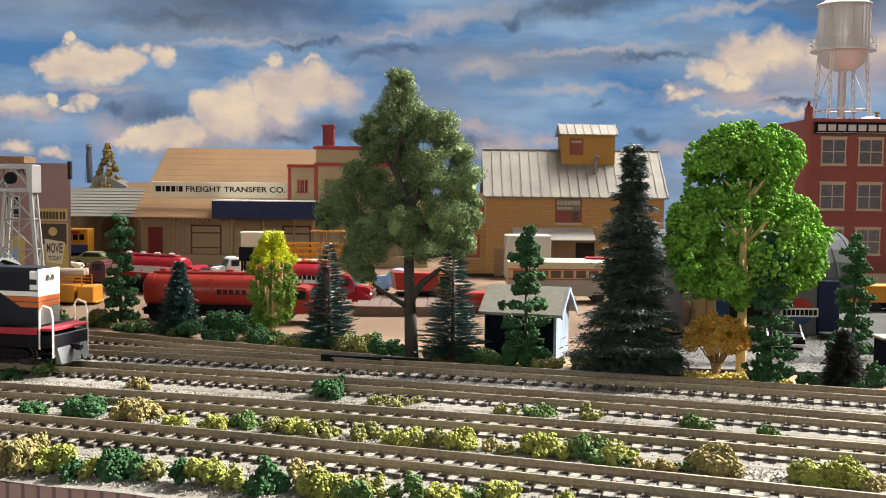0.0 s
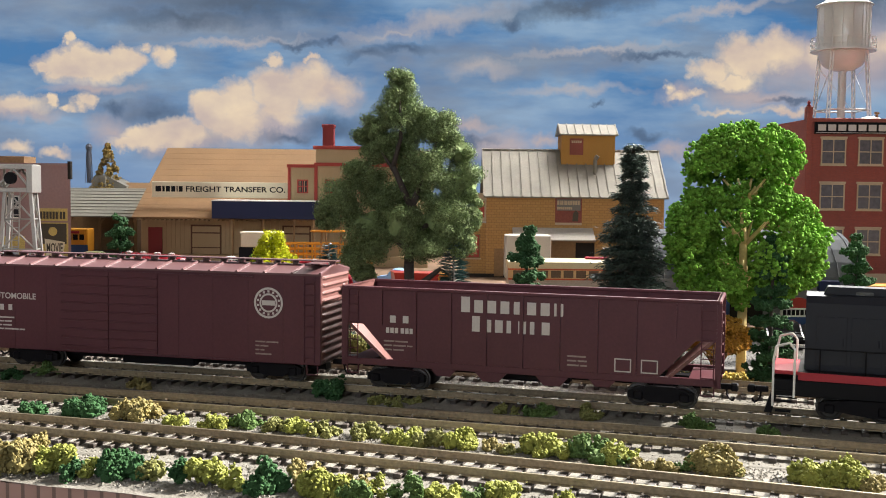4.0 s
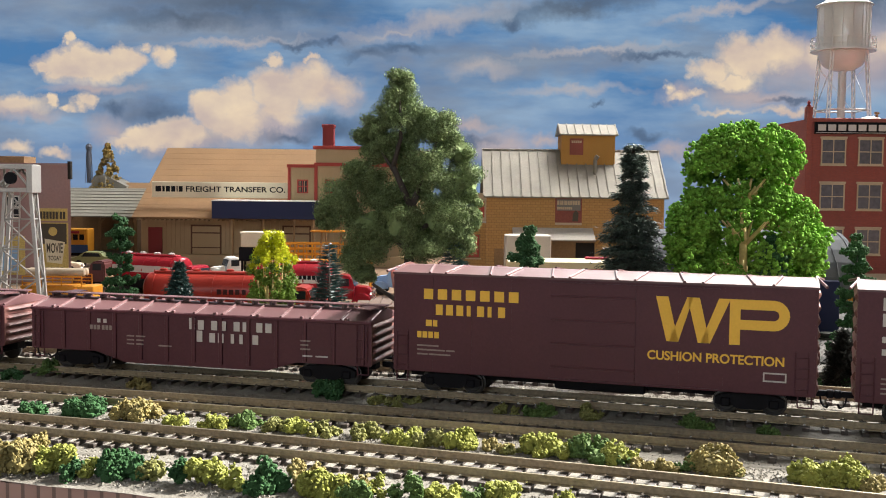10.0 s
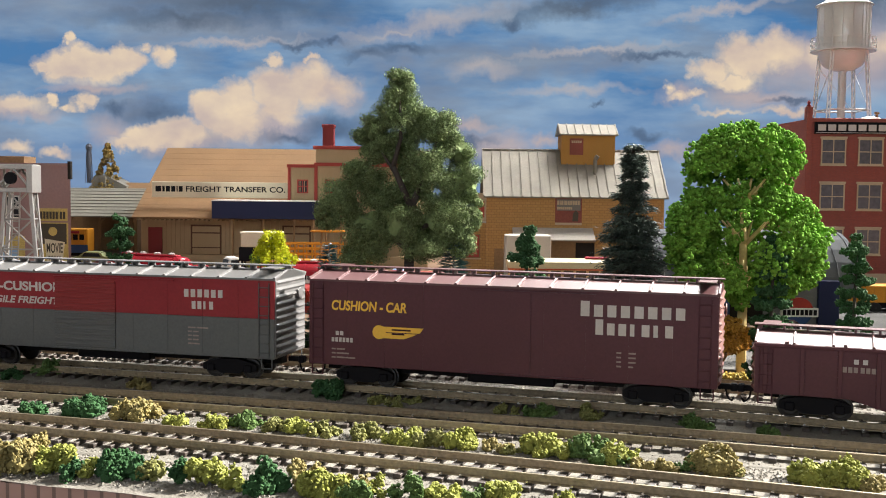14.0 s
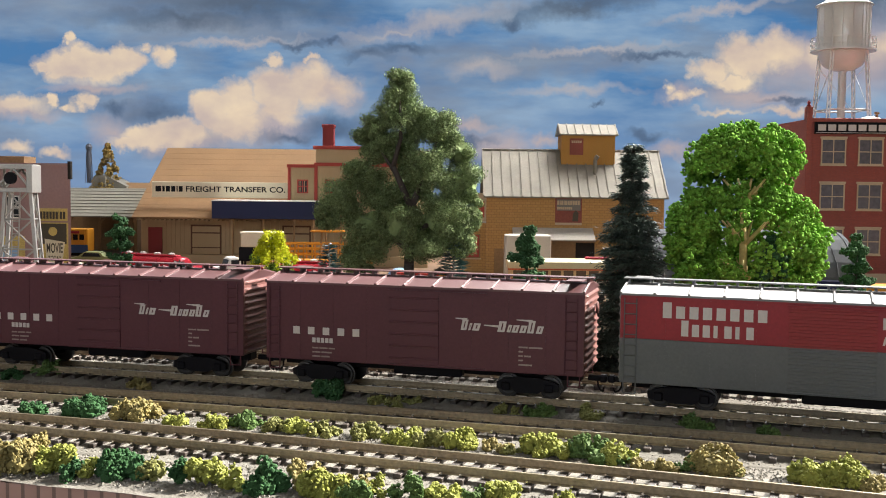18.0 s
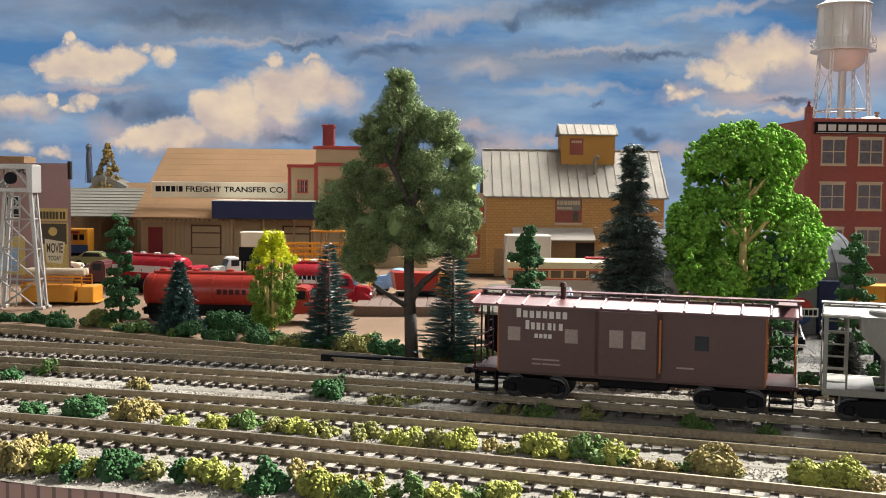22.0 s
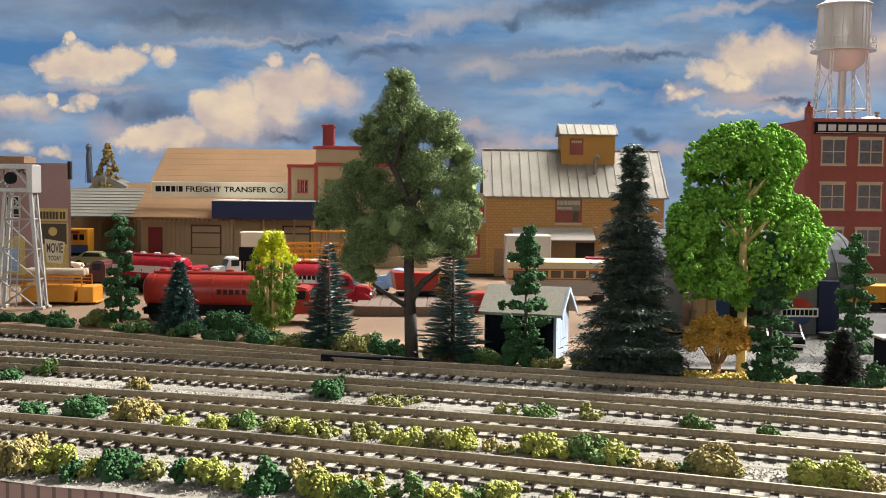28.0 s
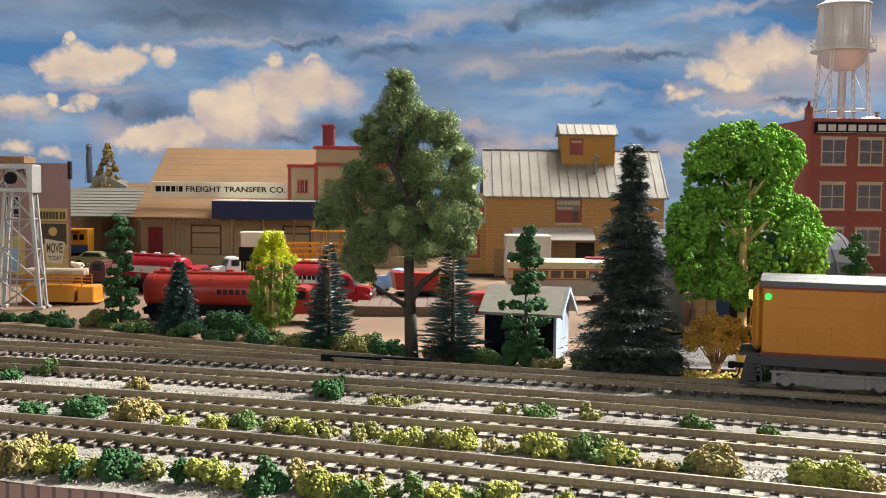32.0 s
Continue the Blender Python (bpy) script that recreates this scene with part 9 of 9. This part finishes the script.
    fine_print(t, bl + 15, 18, ((12,), (4, 8)), -17.1)
    fine_print(t, 20, 18, ((7,),), -17.1)
    for d in (-1, 1):
        truck(t, d * 41)
    return t


M["caboose"] = paint("faded brown caboose paint", 0.078, 0.044, 0.043, 0.5)
build_train()


def yellow_locomotive():
    """The second engine: yellow carbody diesel, its blunt end forward (towards -x)."""
    t = thing("locomotive", 0, 0, 0, 0, "yellow diesel locomotive with silver roof and lit headlight", "locomotive")
    Y = M["uorange"]
    L = 206
    a = -L / 2
    bm = B()
    n = 10
    prof = [(-15.4, 17.6), (15.4, 17.6), (15.4, 47.6), (-15.4, 47.6)]
    box(bm, a + 10, L / 2 - 10, -15.4, 15.4, 17.6, 48.0, 0.5)
    part("body", bm, Y, t)
    part("nose", box(B(), a + 5.5, a + 10.2, -13.4, 13.4, 18.4, 47.8, 2.0), Y, t)
    part("roof", prism(B(), [(-15.6, 48.0), (15.6, 48.0), (14.6, 50.6), (11, 52.4), (-11, 52.4), (-14.6, 50.6)], a + 9, L / 2 - 9), M["grey"], t, "grey roof")
    part("roof_edge", box(B(), a + 9.6, L / 2 - 9.6, -15.75, 15.75, 47.2, 48.2), M["trim_line"], t, "dull red trim line")
    part("sill_edge", box(B(), a + 9.6, L / 2 - 9.6, -15.7, 15.7, 17.0, 18.2), M["trim_line"], t, "dull red trim line")
    for sy in (-1, 1):
        y = 15.4 * sy
        for x0, x1, z0, z1 in ((a + 26, a + 40, 19.5, 30.5), (a + 15, a + 92, 38.5, 39.3), (a + 104, a + 116, 26, 30.5), (a + 104, a + 116, 31.5, 36), (a + 56, a + 57, 20, 47), (a + 60, a + 66, 26, 31), (a + 60, a + 66, 33, 40)):
            part("body_panel", box(B(), x0, x1, y - 0.25, y + 0.25, z0, z1, 0.12), Y, t)
        for i in range(10):
            part("louvre", box(B(), a + 15, a + 94, y - 0.15, y + 0.15, 20.5 + i * 1.8, 20.9 + i * 1.8), Y, t)
        name_bars(t, a + 122, 33.5, 62, 5, "on iienn", M["stripe"], y - 0.1 if sy < 0 else y + 0.2)
        part("class_light", lathe(B(), [(1.5, 0.0), (1.5, 1.0), (0.6, 1.4)], 12, "y", (a + 12.5, y + (-1.4 if sy < 0 else 0.2), 43.6)), M["green_lamp"], t, "lit green marker light")
        part("lamp_holder", box(B(), a + 14.5, a + 19, y - 0.6, y + 0.6, 42.4, 45), Y, t)
        bm = B()
        for i in range(4):
            box(bm, a + 4, a + 10, y - 1.0 - 1.5 * (sy < 0), y + 1.0 + 1.5 * (sy > 0), 3.5 + i * 4, 4.3 + i * 4)
        box(bm, a + 10, a + 10.8, y - 1.5, y + 1.5, 3.5, 17)
        part("step", bm, M["dark_frame"], t)
        bm = B()
        pts = [(a + 7, y * 0.9, 20), (a + 4.6, y * 0.9, 30), (a + 5.2, y * 0.9, 38), (a + 8.5, y * 0.9, 40)]
        for p, q in zip(pts, pts[1:]):
            rod(bm, p, q, 0.4, seg=5)
        part("handrail", bm, Y, t)
    part("headlight", lathe(B(), [(2.2, 3.4), (2.2, 6.2), (1.0, 3.2)], 14, "x", (a, 0, 42.8)), M["head_lamp"], t, "lit warm headlight")
    part("headlight_rim", box(B(), a + 4.6, a + 8, -7.2, -3.6, 40.6, 45.2, 0.6), M["head_lamp"], t, "lit warm headlight")
    part("frame", box(B(), a + 4, L / 2 - 4, -15.0, 15.0, 11.6, 17.2, 0.4), M["dark_frame"], t, "dark grey frame")
    part("pilot", prism(B(), [(a + 3.6, 17.2), (a + 8, 17.2), (a + 8, 2), (a + 0.5, 2)], -13.5, 13.5, "y"), M["dark_frame"], t)
    part("porch", box(B(), a, a + 10.5, -15.2, 15.2, 15.8, 17.4, 0.2), M["dark_frame"], t)
    part("fuel_tank", prism(B(), [(-13.5, 3.2), (13.5, 3.2), (14.6, 6), (14.6, 11.8), (-14.6, 11.8), (-14.6, 6)], -26, 26), M["dark_frame"], t)
    for x in (a + 41, L / 2 - 41):
        truck(t, x, 3, 20.0, M["grey_frame"])
        bm = B()
        for sy in (-1, 1):
            box(bm, x - 27, x + 27, sy * 14.2 - 0.7, sy * 14.2 + 0.7, 8.4, 9.8, 0.3)
            for i in (-1, 0, 1):
                rod(bm, (x + i * 20, sy * 13.4, 5.2), (x + i * 20, sy * 15.4, 5.2), 2.3, seg=12)
                box(bm, x + i * 20 - 6, x + i * 20 - 4, sy * 14.4 - 0.8, sy * 14.4 + 0.8, 3.5, 8.6)
                box(bm, x + i * 20 + 4, x + i * 20 + 6, sy * 14.4 - 0.8, sy * 14.4 + 0.8, 3.5, 8.6)
        part("truck_casting", bm, M["grey_frame"], t, "grey cast truck frame")
    for d in (-1, 1):
        coupler(t, d * (L / 2 - 3), d)
    return t


M["green_lamp"] = paint("lit green lens", 0.03, 0.8, 0.08, emit=0.45)
M["head_lamp"] = paint("lit warm lens", 0.9, 0.7, 0.2, emit=0.45)
M["grey_frame"] = paint("grey running gear paint", 0.2, 0.197, 0.185, 0.5)
M["dark_frame"] = paint("dark grey frame paint", 0.05, 0.049, 0.05, 0.5)
M["trim_line"] = paint("dark red trim line", 0.17, 0.03, 0.02, 0.5)
ENGINE2 = yellow_locomotive()


# ---------------------------------------------------------------- motion
SPEEDS = ((0, 136.9), (3, 136.7), (4, 135.0), (8, 134.5), (13.5, 133.8), (18.5, 135.5), (32, 136.0))


def gone(t):
    """Millimetres that the train has run by t seconds."""
    d = 0.0
    for (t0, v0), (t1, v1) in zip(SPEEDS, SPEEDS[1:]):
        if t <= t0:
            break
        e = min(t, t1)
        ve = v0 + (v1 - v0) * (e - t0) / (t1 - t0)
        d += (v0 + ve) / 2 * (e - t0)
    return d


def on_track(key, s):
    x, y, h = track_point(key, s)
    return P(x, y, RAIL_TOP, h)


def motions():
    for car, middle in CARS:
        walk(car, [(t, on_track("B", middle + gone(t))) for t in range(0, 33)])
    # the second engine rolls in from the other end
    walk(ENGINE2, [(t, on_track("A", 77.0 + 91.0 * (32 - t))) for t in range(0, 33)])


motions()
